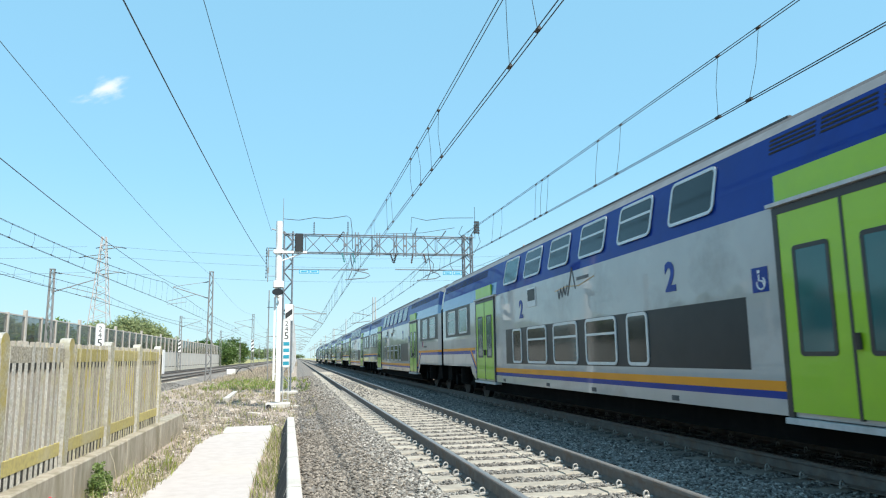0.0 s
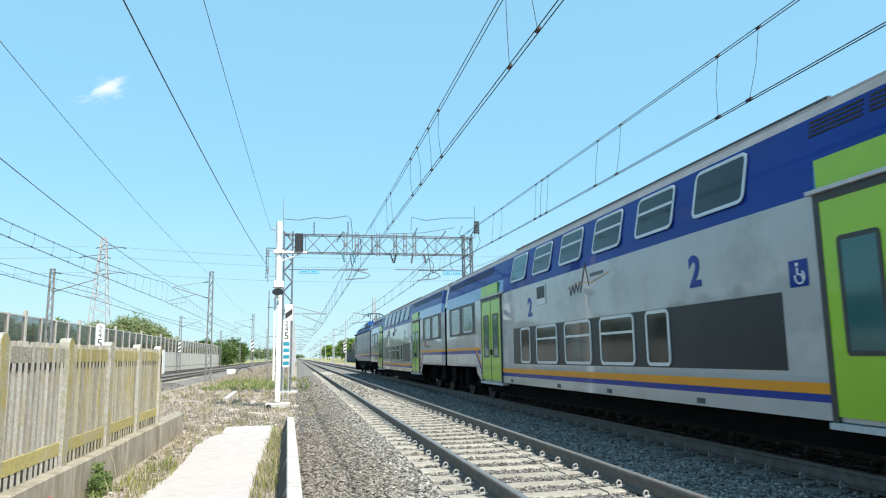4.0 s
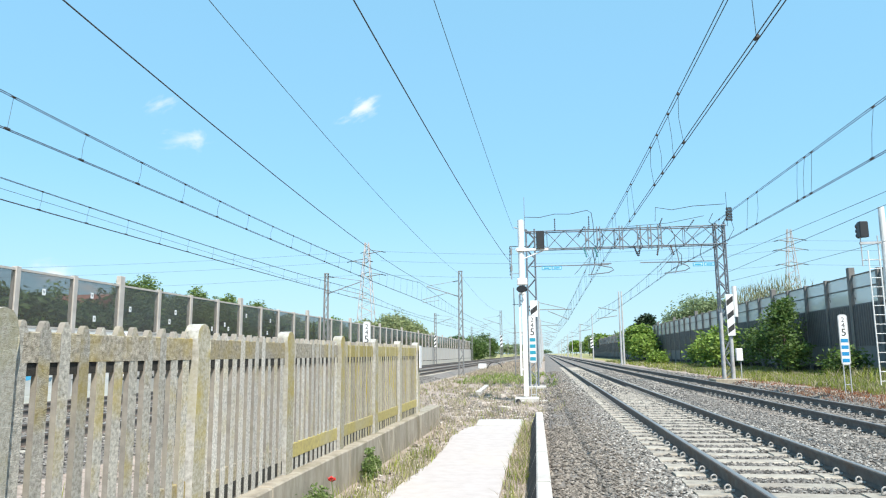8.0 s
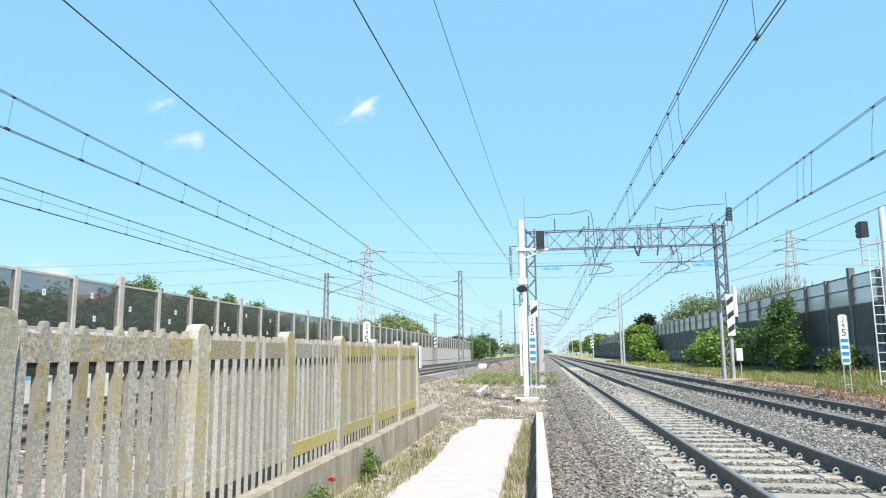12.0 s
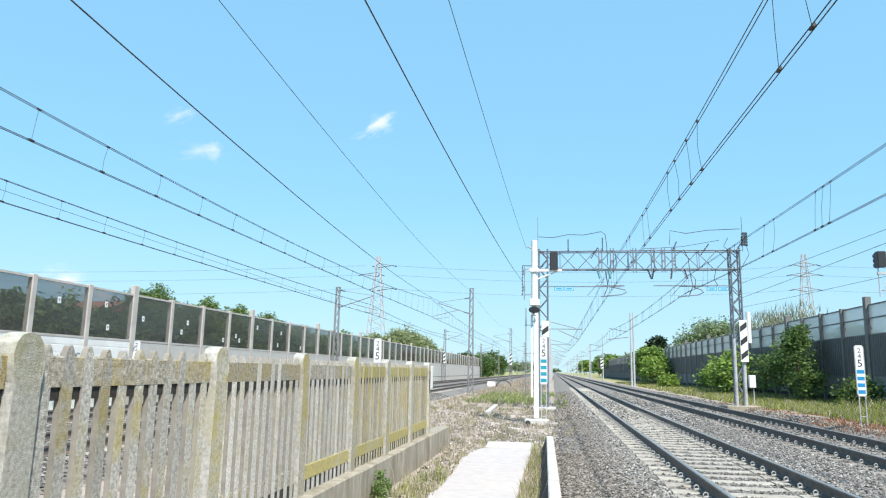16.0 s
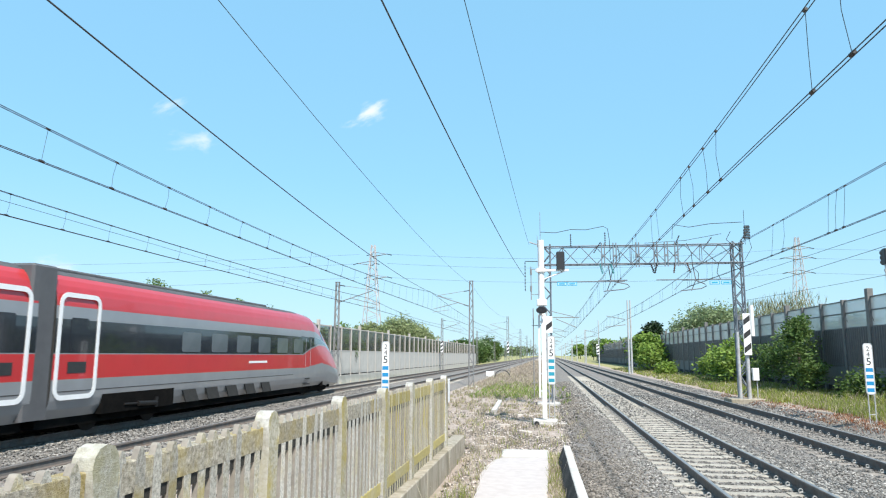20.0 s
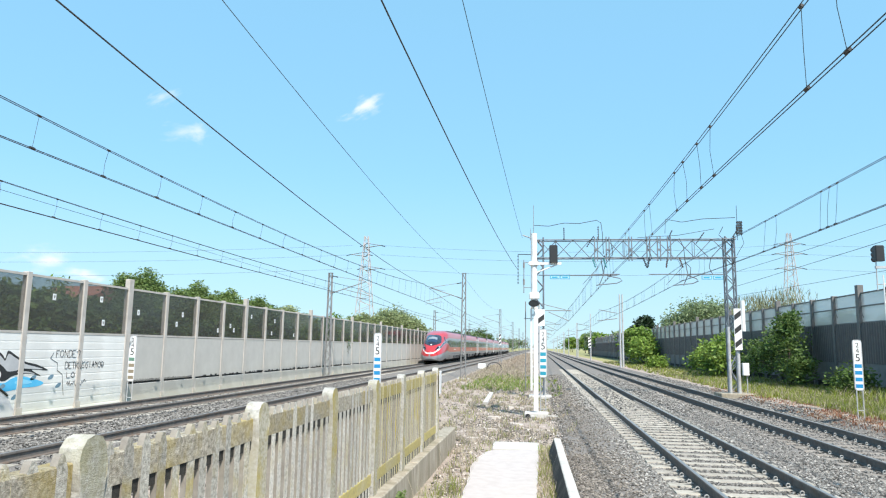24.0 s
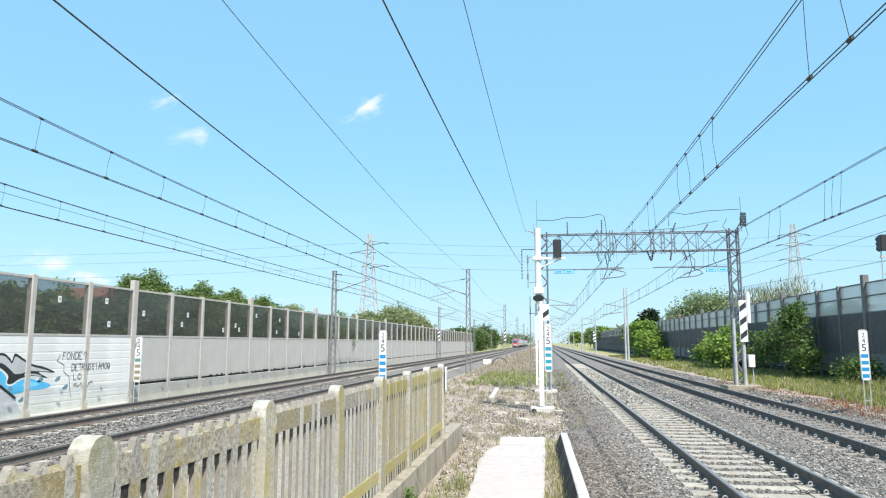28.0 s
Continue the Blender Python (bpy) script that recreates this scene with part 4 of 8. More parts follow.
def make_coach():
    t = thing("double_deck_coach", "grey double-deck coach with blue top, amber stripe and lime doors", "train coach", "coaches of the regional train")
    us = [0.55, 0.75, 1.2, 4.75, 4.9, 5.3, 5.55, 7.5, 7.6, 8.4, 12.0, 15.0, 18.0, 18.6, 18.65, 20.65, 20.9, 21.27, 24.7, 25.1, 25.43]
    b = Build()
    prof = [(-x, z) for x, z in COACH_SIDE] + [(x, z) for x, z in reversed(COACH_SIDE[:-1])]
    n = len(prof)
    for u in us:
        lift = 0.36 if (u < 4.8 or u > 21.2) else (0.16 if (u < 5.2 or u > 20.95) else 0.0)
        pinch = 0.08 if (u < 0.6 or u > 25.4) else 0.0
        for x, z in prof:
            b.v.append((x * (1 - pinch * 0.6), -u, max(z, 0.57 + lift) - pinch * (z > 3)))
    for j in range(len(us) - 1):
        um = (us[j] + us[j + 1]) / 2
        for i in range(n - 1):
            zm = (prof[i][1] + prof[i + 1][1]) / 2
            b.f.append((j * n + i, j * n + i + 1, (j + 1) * n + i + 1, (j + 1) * n + i))
            b.m.append(coach_colour(um, zm))
        b.f.append((j * n + n - 1, j * n, (j + 1) * n, (j + 1) * n + n - 1))
        b.m.append(6)
    b.f += [tuple(range(n)), tuple(range((len(us) - 1) * n, len(us) * n))]
    b.m += [6, 6]
    part("body", b, [M_TGREY, M_TBLUE, M_TLIGHT, M_TYELLOW, M_TDARK, M_TROOF, M_UNDER, M_TCORNICE], t)
    r = Build()
    for k in range(9):
        x = -0.92 + 0.23 * k
        z = float(np.interp(abs(x), [0, 0.6, 0.98], [4.04, 4.00, 3.90]))
        r.box(x - 0.025, x + 0.025, -18.4, -7.4, z - 0.02, z + 0.035)
    part("roof_ribs", r, M_TROOF, t)
    # slanting stripe ends beside the bogies
    for u0, u1 in ((5.5, 4.75), (20.72, 21.4)):
        for s in (-1, 1):
            st = Build()
            for z0, z1, mi in ((0.83, 1.40, 0), (0.74, 1.30, 1)):
                st.add([(s * 1.403, -u0, z0), (s * 1.403, -u0, z0 + 0.10), (s * 1.403, -u1, z1 + 0.08), (s * 1.403, -u1, z1 - 0.03),
                        (s * 1.396, -u0, z0), (s * 1.396, -u0, z0 + 0.10), (s * 1.396, -u1, z1 + 0.08), (s * 1.396, -u1, z1 - 0.03)],
                       [(0, 1, 2, 3), (7, 6, 5, 4), (0, 3, 7, 4), (1, 5, 6, 2), (0, 4, 5, 1), (3, 2, 6, 7)], mi)
            part("stripe", st, [M_TYELLOW, M_TBLUE], t)
    # windows
    big_r = ring_mesh("window", 1.10, 0.64, 0.11, 0.045, 0.014, M_TWHITE, (0.06,))
    plain_r = ring_mesh("window", 1.10, 0.64, 0.11, 0.045, 0.014, M_TWHITE)
    big_p = pane_mesh("pane", 1.05, 0.59, 0.08, 0.008, M_TGLASS_D)
    blind_p = pane_mesh("pane", 1.05, 0.59, 0.08, 0.008, M_TGLASS)
    low_r = ring_mesh("window", 1.26, 0.80, 0.11, 0.05, 0.014, M_TWHITE, (0.12,))
    low_p = pane_mesh("pane", 1.2, 0.74, 0.08, 0.005, M_TGLASS_D)
    slim_r = ring_mesh("window", 0.68, 0.80, 0.10, 0.05, 0.014, M_TWHITE)
    slim_p = pane_mesh("pane", 0.6, 0.74, 0.08, 0.005, M_TGLASS_D)
    end_r = ring_mesh("window", 1.17, 0.78, 0.13, 0.05, 0.014, M_TWHITE, (0.1,))
    end_q = ring_mesh("window", 1.17, 0.78, 0.13, 0.05, 0.014, M_TWHITE)
    end_p = pane_mesh("pane", 1.1, 0.72, 0.1, 0.005, M_TGLASS)
    slope = math.degrees(math.atan2(0.095, 0.49))

    def win(rm, pm, u, z, side, upper=False):
        turn = 0 if side < 0 else 180
        if upper:
            m = Matrix.Translation((side * 1.354, -u, z)) @ Matrix.Rotation(radians(turn), 4, "Z") @ Matrix.Rotation(radians(slope), 4, "Y")
        else:
            m = Matrix.Translation((side * 1.40, -u, z)) @ Matrix.Rotation(radians(turn), 4, "Z")
        w = part("window", rm, None, t, at=m)
        part("pane", pm, None, w)
    for side in (-1, 1):
        for k in range(6):
            win(plain_r if k in (0, 5) else big_r, blind_p if k == 0 else big_p, 8.87 + 1.615 * k, 3.28, side, True)
        win(slim_r, slim_p, 9.31, 1.46, side)
        for u in (10.68, 12.33, 13.96):
            win(low_r, low_p, u, 1.46, side)
        win(slim_r, slim_p, 15.30, 1.46, side)
        for u, rm in ((2.18, end_r), (3.82, end_q), (22.42, end_q), (24.02, end_r)):
            win(rm, end_p, u, 2.33, side)
        # doors
        for u0 in (5.55, 18.65):
            d = Build()
            x0, x1 = (-1.425, -1.39) if side < 0 else (1.39, 1.425)
            d.box(x0, x1, -u0 - 0.92, -u0 - 0.03, 0.62, 2.70)
            door = part("door", d, M_TLIME, t, "lime-green sliding door leaf")
            d = Build()
            d.box(x0, x1, -u0 - 1.83, -u0 - 0.94, 0.62, 2.70)
            part("door", d, M_TLIME, t, "lime-green sliding door leaf")
            d = Build()
            d.box(x0 * 0.999, x1 * 0.999, -u0 - 1.62, -u0 - 0.01, 2.84, 3.13)
            part("door_header", d, M_TLIME, t, "lime panel over the doors")
            fr_ = Build()
            xo = side * 1.43
            for a, c, z0, z1 in ((u0 - 0.05, u0 + 0.03, 0.56, 2.78), (u0 + 1.83, u0 + 1.91, 0.56, 2.78), (u0 - 0.05, u0 + 1.91, 2.70, 2.78), (u0 + 0.91, u0 + 0.95, 0.6, 2.7)):
                fr_.box(min(side * 1.38, xo), max(side * 1.38, xo), -c, -a, z0, z1)
            part("door_frame", fr_, M_BLACK, door, "black rubber door seal")
            g = Build()
            g.box(min(side * 1.38, side * 1.47), max(side * 1.38, side * 1.47), -u0 - 2.1, -u0 + 0.1, 2.79, 2.83)
            part("gutter", g, M_GALV, door)
            g = Build()
            g.box(min(side * 1.30, side * 1.47), max(side * 1.30, side * 1.47), -u0 - 2.05, -u0 + 0.05, 0.50, 0.56)
            part("step", g, M_GALV, door)
            for uu in (u0 + 0.475, u0 + 1.385):
                m = Matrix.Translation((side * 1.425, -uu, 1.76)) @ Matrix.Rotation(0 if side < 0 else math.pi, 4, "Z")
                part("door_window", ring_mesh("door_window", 0.52, 1.14, 0.05, 0.045, 0.008, M_BLACK), None, door, at=m)
                part("door_pane", pane_mesh("door_pane", 0.44, 1.06, 0.03, 0.004, M_TGLASS), None, door, at=m)
            h = Build()
            h.tube([(side * 1.44, -u0 - 1.0, 1.25), (side * 1.455, -u0 - 1.0, 1.40)], 0.035, 8)
            part("handle", h, M_BLACK, door)
        # grilles at the ends of the roof
        for u0, k in ((1.0, 7), (18.5, 8)):
            for i in range(k):
                g = Build()
                for q in range(4):
                    z = 3.42 + 0.05 * q
                    xx = side * float(np.interp(z, [3.15, 3.64], [1.375, 1.28]))
                    g.box(min(xx, xx - side * 0.03), max(xx, xx - side * 0.03) , -u0 - 0.8 * i - 0.72, -u0 - 0.8 * i, z, z + 0.022)
                part("grille", g, M_GAP, t, "black louvred vent")
    two = text_mesh("2", 0.56, M_TBLUE, 0.003, 0.018)
    for side, u in ((-1, 16.36), (-1, 9.68), (1, 9.0), (1, 16.9)):
        m = Matrix.Translation((side * 1.404, -u, 2.27)) @ (FACE_LEFT if side < 0 else pose(0, 0, 0, 90, 0, 90))
        part("class_number", two, None, t, "dark blue class number", at=m)
    ds = Build()
    ds.bevel_box(-1.42, -1.39, -10.74, -10.18, 2.30, 2.72, 0.004)
    dp = part("destination_display", ds, M_TWHITE, t, "white-framed destination display")
    ds = Build()
    ds.box(-1.424, -1.4195, -10.70, -10.22, 2.43, 2.68)
    part("screen", ds, M_TDARK, dp)
    # brushed emblem strokes with a plain bar beside them, over an amber flourish
    em = None
    for line in ([(12.06, 2.50), (12.10, 2.34), (12.22, 2.52), (12.27, 2.36)], [(12.27, 2.36), (12.38, 2.54), (12.44, 2.38), (12.56, 2.56)], [(12.56, 2.36), (12.82, 2.86), (12.95, 2.46)]):
        lg = Build()
        for off in (-0.008, 0.008):
            lg.tube([(-1.399, -u + off, z + off) for u, z in line], 0.013, 5)
        if em is None:
            em = part("emblem", lg, M_TMARK, t, "grey brushed emblem stroke")
        else:
            part("stroke", lg, M_TMARK, em)
    lg = Build()
    lg.box(-1.404, -1.397, -13.58, -13.02, 2.60, 2.66)
    part("wordmark_bar", lg, M_TMARK, em)
    lg = Build()
    lg.tube([(-1.397, -11.9, 2.50), (-1.397, -12.5, 2.54), (-1.397, -13.1, 2.50), (-1.397, -13.8, 2.60)], 0.012, 5)
    part("flourish", lg, M_TPEACH, em, "pale amber brush line")
    lg = Build()
    lg.box(-1.406, -1.395, -22.0, -21.85, 1.62, 1.86, 0)
    lg.box(-1.406, -1.395, -21.83, -21.74, 1.62, 1.86, 1)
    lg.box(-1.406, -1.395, -22.75, -22.1, 1.60, 1.66, 2)
    part("operator_mark", lg, [M_RED, M_TBLUE, M_TROOF], t)
    wc = Build()
    wc.box(-1.406, -1.395, -18.42, -18.14, 1.90, 2.18)
    wp = part("access_sign", wc, M_TBLUE, t, "blue wheelchair-access sign")
    ws = Build()
    ws.tube([(-1.408, -18.30 + 0.07 * math.cos(a), 2.0 + 0.07 * math.sin(a)) for a in np.linspace(2.2, 6.6, 10)], 0.009, 5)
    ws.tube([(-1.408, -18.27, 2.10), (-1.408, -18.27, 2.03), (-1.408, -18.33, 2.02), (-1.408, -18.36, 1.96)], 0.010, 5)
    ws.box(-1.411, -1.404, -18.285, -18.25, 2.115, 2.15)
    part("pictogram", ws, M_SIGNWHITE, wp)
    for u in (8.2, 11.3, 13.6, 16.3):
        sm = Build()
        sm.box(-1.406, -1.395, -u - 0.09, -u + 0.09, 0.60, 0.67)
        part("hatch", sm, M_TROOF, t)
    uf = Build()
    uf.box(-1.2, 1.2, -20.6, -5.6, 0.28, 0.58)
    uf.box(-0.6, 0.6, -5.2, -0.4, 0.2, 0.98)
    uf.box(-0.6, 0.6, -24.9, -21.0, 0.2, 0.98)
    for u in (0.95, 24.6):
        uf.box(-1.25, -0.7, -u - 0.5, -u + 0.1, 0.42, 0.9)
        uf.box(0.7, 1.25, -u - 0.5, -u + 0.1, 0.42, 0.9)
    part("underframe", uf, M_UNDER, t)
    bogie(t, -3.15)
    bogie(t, -23.0)
    gw = Build()
    zig = [(-0.13 - 0.04 * k, 0.95 if k % 2 else 0.87) for k in range(13)]
    gw.prism([(w, y) for y, w in zig] + [(-w, y) for y, w in reversed(zig)], "z", 0.85, 3.55)
    part("gangway", gw, M_GANGWAY, t, "black concertina gangway")
    cv = Build()
    cv.prism([(-1.32, 2.93), (-1.31, 3.05), (-1.23, 3.50), (-1.10, 3.76), (-0.7, 3.92), (0.7, 3.92), (1.10, 3.76), (1.23, 3.50), (1.31, 3.05), (1.32, 2.93), (1.22, 2.96), (1.05, 3.6), (-1.05, 3.6), (-1.22, 2.96)], "y", -0.58, -0.10)
    part("gangway_cover", cv, M_COVER, t, "pale roof hood over the gangway")
    return t


REGIONAL_ROWS = [(0.0, 191.3), (1.0, 159.8), (2.0, 128.33), (3.0, 96.5), (4.2, 57.6), (5.5, 14.5), (5.7, 8.0), (6.5, -18.5), (10.0, -134.0), (28.0, -728.0)]
LOCO_L = 14.3


def loco_colour(u, z):
    """0 grey, 1 roof blue, 2 stripe blue, 3 amber, 4 dark."""
    if z > 3.17:
        return 1
    amber_top = float(np.interp(u, [0.1, 0.5, 0.9, 1.47], [1.90, 1.74, 1.58, 1.46]))
    amber_low = float(np.interp(u, [0.1, 0.5, 0.9, 1.47], [1.76, 1.56, 1.44, 1.385]))
    if amber_low < z < amber_top and u > 0.14:
        return 3
    if 1.27 < z < amber_low:
        return 2
    edge = float(np.interp(z, [1.86, 2.17, 2.45, 3.17], [0.15, 0.85, 0.95, 1.05]))
    if z >= amber_top - 0.02 and u < edge:
        return 1
    return 0


LOCO_LEVELS = [(0.98, 0.10, 1.32), (1.27, 0.02, 1.40), (1.52, 0.0, 1.40), (1.9, 0.03, 1.40), (2.3, 0.12, 1.40), (3.0, 0.50, 1.39), (3.17, 0.62, 1.375), (3.40, 0.82, 1.29), (3.60, 1.10, 1.16), (3.74, 1.5, 1.0)]


def make_loco():
    t = thing("electric_locomotive", "grey electric locomotive with ribbed sides, blue roof and raised pantograph", "locomotive")
    L = LOCO_L - 0.25
    cols = list(zip(*LOCO_LEVELS))
    zs = sorted(set(list(cols[0]) + [1.33, 1.385, 1.46] + list(np.arange(1.50, 3.17, 0.05).round(3))))
    side = [L, 10.0, 6.0, 3.4, 2.6, 2.2] + list(np.arange(1.9, 1.04, -0.07).round(3))

    def outline(z):
        f, hw = float(np.interp(z, cols[0], cols[1])), float(np.interp(z, cols[0], cols[2]))
        pts = [(-hw, u) for u in side]
        n = 26
        for k in range(n + 1):
            c = -math.cos(math.pi * k / n)
            d = 1 - (1 - abs(c) ** 3.2) ** (1 / 2.4)
            pts.append((c * hw, min(1.03, f + d * (1.0 - min(f, 0.9)))) if z < 3.5 else (c * hw, f + d * 0.3))
        return pts + [(hw, u) for u in reversed(side)]
    rings = [outline(z) for z in zs]
    n = len(rings[0])
    b = Build()
    for z, ring in zip(zs, rings):
        b.v += [(x, -u, z) for x, u in ring]
    for j in range(len(zs) - 1):
        zm = (zs[j] + zs[j + 1]) / 2
        for i in range(n - 1):
            um = (rings[j][i][1] + rings[j][i + 1][1] + rings[j + 1][i][1] + rings[j + 1][i + 1][1]) / 4
            b.f.append((j * n + i, j * n + i + 1, (j + 1) * n + i + 1, (j + 1) * n + i))
            b.m.append(loco_colour(um, zm))
        b.f.append((j * n + n - 1, j * n, (j + 1) * n, (j + 1) * n + n - 1))
        b.m.append(0)
    k = (len(zs) - 1) * n
    b.f += [tuple(range(k, k + n)), tuple(range(n - 1, -1, -1))]
    b.m += [1, 4]
    part("body", b, [M_LGREY, M_LBLUE, M_TBLUE, M_TYELLOW, M_UNDER], t, smooth=True)
    for s in (-1, 1):
        x = s * 1.402
        for i in range(9):
            z = 1.61 + 0.1525 * i
            g = Build()
            g.box(min(x, x - s * 0.03), max(x, x - s * 0.03), -L + 0.15, -2.73, z - 0.006, z + 0.006, 0)
            g.box(min(x, x + s * 0.014), max(x, x + s * 0.014), -L + 0.15, -2.73, z - 0.040, z - 0.010, 1)
            g.box(min(x, x - s * 0.03), max(x, x - s * 0.03), -L + 0.15, -2.73, z - 0.048, z - 0.042, 0)
            part("side_rib", g, [M_GAP, M_LGREY], t)
        g = Build()
        # black lower layer paints the shade beneath the roof overhang
        g.box(min(x - s * 0.03, x + s * 0.085), max(x - s * 0.03, x + s * 0.085), -L + 0.1, -1.15, 3.150, 3.162, 0)
        g.box(min(x - s * 0.03, x + s * 0.09), max(x - s * 0.03, x + s * 0.09), -L + 0.1, -1.15, 3.162, 3.205, 1)
        part("gutter", g, [M_GAP, M_LBLUE], t, "blue roof edge, its underside painted dark as shade")
        d = Build()
        d.prism(rounded(0.72, 1.66, 0.06), "x", x - 0.008, x + 0.010, m=Matrix.Translation((0, -2.06, 2.28)))
        door = part("cab_door", d, M_LGREY, t, "grey cab door with handrails")
        sl = Build()
        sl.prism(rounded(0.78, 1.72, 0.07), "x", x - 0.006, x + 0.004, m=Matrix.Translation((0, -2.06, 2.28)))
        part("door_seal", sl, M_GAP, door)
        for y in (-1.62, -2.52):
            h = Build()
            h.tube([(s * 1.40, y, 1.50), (s * 1.45, y, 1.54), (s * 1.45, y, 2.9), (s * 1.40, y, 2.95)], 0.016, 6)
            part("handrail", h, M_GALV, door)
        h = Build()
        h.box(min(x, x + s * 0.02), max(x, x + s * 0.02), -2.36, -2.26, 1.66, 1.78)
        part("handle", h, M_GAP, door)
        w = Build()
        w.prism([(-1.47, 2.40), (-1.08, 2.40), (-1.16, 3.06), (-1.47, 3.06)], "x", x - 0.008, x + 0.004)
        cw = part("cab_window", w, M_GAP, t, "dark half-open cab window")
        w = Build()
        w.prism([(-1.46, 2.46), (-1.28, 2.46), (-1.28, 2.99), (-1.46, 2.99)], "x", x - 0.005, x + 0.008)
        part("sliding_pane", w, M_TGLASS, cw)
        gr = Build()
        gr.box(min(x - s * 0.01, x + s * 0.003), max(x - s * 0.01, x + s * 0.003), -2.70, -2.49, 2.55, 3.12)
        part("vent", gr, M_TDARK, t)
        bx = Build()
        bx.box(min(x - s * 0.1, x + s * 0.008), max(x - s * 0.1, x + s * 0.008), -2.42, -1.75, 1.05, 1.26)
        part("step_recess", bx, M_GAP, t)
        st = Build()
        for z in (0.30, 0.55, 0.80):
            st.box(s * 1.28 - 0.12, s * 1.28 + 0.1, -2.38, -1.80, z, z + 0.03)
        for y in (-2.38, -1.80):
            st.box(s * 1.28 - 0.12, s * 1.28 + 0.1, y - 0.02, y + 0.02, 0.30, 1.05)
        part("cab_steps", st, M_UNDER, t)
    fw = Build()
    for i in range(7):
        z = 2.05 + 0.15 * i
        f, hw = float(np.interp(z, cols[0], cols[1])), float(np.interp(z, cols[0], cols[2]))
        for k in range(13):
            c = -0.82 + 1.64 * k / 12
            d = 1 - (1 - abs(c) ** 3.2) ** (1 / 2.4)
            fw.v.append((c * hw, -(f + d * (1.0 - f)) + 0.012, z))
    for i in range(6):
        for k in range(12):
            fw.f.append((i * 13 + k, i * 13 + k + 1, (i + 1) * 13 + k + 1, (i + 1) * 13 + k))
            fw.m.append(0)
    part("windscreen", fw, M_TGLASS, t, smooth=True)
    for s in (-1, 1):
        l = Build()
        l.tube([(s * 1.02, -0.02, 1.13), (s * 1.02, -0.25, 1.13)], 0.11, 14)
        part("headlamp", l, M_HEADLAMP, t)
        bf = Build()
        bf.tube([(s * 0.88, 0.42, 0.88), (s * 0.88, 0.37, 0.88)], 0.27, 18)
        bf.tube([(s * 0.88, 0.37, 0.88), (s * 0.88, -0.3, 0.88)], 0.10, 10)
        part("buffer", bf, M_UNDER, t)
    ap = Build()
    ap.box(-1.22, 1.22, -L + 0.2, -0.6, 0.62, 0.985)
    part("underframe", ap, M_UNDER, t)
    ap = Build()
    ap.prism([(-1.25, 0.18), (1.25, 0.18), (1.2, 0.72), (-1.2, 0.72)], "y", -0.75, -0.45)
    part("rail_guard", ap, M_UNDER, t)
    for s in (-1, 1):
        for u, w, z0 in ((5.0, 0.9, 0.42), (6.3, 1.3, 0.30), (7.9, 1.1, 0.36), (9.15, 0.6, 0.5)):
            ap = Build()
            ap.bevel_box(min(s * 1.24, s * 0.7), max(s * 1.24, s * 0.7), -u - w, -u, z0, 0.9, 0.03)
            part("equipment_box", ap, M_UNDER, t)
        pl = Build()
        pl.box(min(s * 1.236, s * 1.25), max(s * 1.236, s * 1.25), -6.75, -6.52, 0.42, 0.62)
        part("data_plate", pl, M_GRILLE, t)
        pl = Build()
        pl.box(min(s * 1.236, s * 1.25), max(s * 1.236, s * 1.25), -7.42, -7.10, 0.42, 0.66)
        part("data_plate", pl, M_GRILLE, t)
    bogie(t, -2.9, 2.65)
    bogie(t, -LOCO_L + 3.2, 2.65)
    # roof: dark grilles let into the blue slope, and a raised framed housing
    tilt = math.degrees(math.atan2(0.215, 0.43))
    for s in (-1, 1):
        for u, w in ((3.05, 0.95), (4.17, 1.2), (8.6, 1.3), (10.1, 1.3), (11.6, 1.3)):
            q = Build()
            q.box(-0.012, 0.014, -w / 2, w / 2, -0.15, 0.15, 0)
            for z in (-0.10, -0.04, 0.02, 0.08):
                q.box(-0.018, 0.018, -w / 2 + 0.03, w / 2 - 0.03, z, z + 0.022, 1)
            part("roof_grille", q, [M_GAP, M_GRILLE], t, "dark roof grille", at=Matrix.Translation((s * 1.232, -u - w / 2, 3.49)) @ Matrix.Rotation(radians(-s * tilt), 4, "Y"))
    hs = Build()
    hs.prism([(-1.02, 3.70), (-0.86, 4.06), (0.86, 4.06), (1.02, 3.70)], "y", -8.3, -5.45)
    hous = part("roof_housing", hs, M_LBLUE, t, "blue framed roof housing with brown panels")
    for s in (-1, 1):
        for i in range(4):
            for z0, z1, xo in ((3.74, 4.02, 0.0), (3.40, 3.60, 1.0)):
                q = Build()
                y0 = -5.55 - 0.68 * i
                if xo:
                    xs = [s * (1.29 - (z0 - 3.40) * 0.62 + 0.012), s * (1.29 - (z1 - 3.40) * 0.62 + 0.012)]
                else:
                    xs = [s * (1.02 - (z0 - 3.7) * 0.444 + 0.012), s * (1.02 - (z1 - 3.7) * 0.444 + 0.012)]
                q.add([(xs[0], y0, z0), (xs[0], y0 - 0.54, z0), (xs[1], y0 - 0.60, z1), (xs[1], y0 - 0.06, z1),
                       (xs[0] - s * 0.02, y0, z0), (xs[0] - s * 0.02, y0 - 0.54, z0), (xs[1] - s * 0.02, y0 - 0.60, z1), (xs[1] - s * 0.02, y0 - 0.06, z1)],
                      [(0, 1, 2, 3), (7, 6, 5, 4), (0, 4, 5, 1), (3, 2, 6, 7), (0, 3, 7, 4), (1, 5, 6, 2)], 0)
                part("roof_panel", q, M_GRILLE, hous if not xo else t)
    bb = Build()
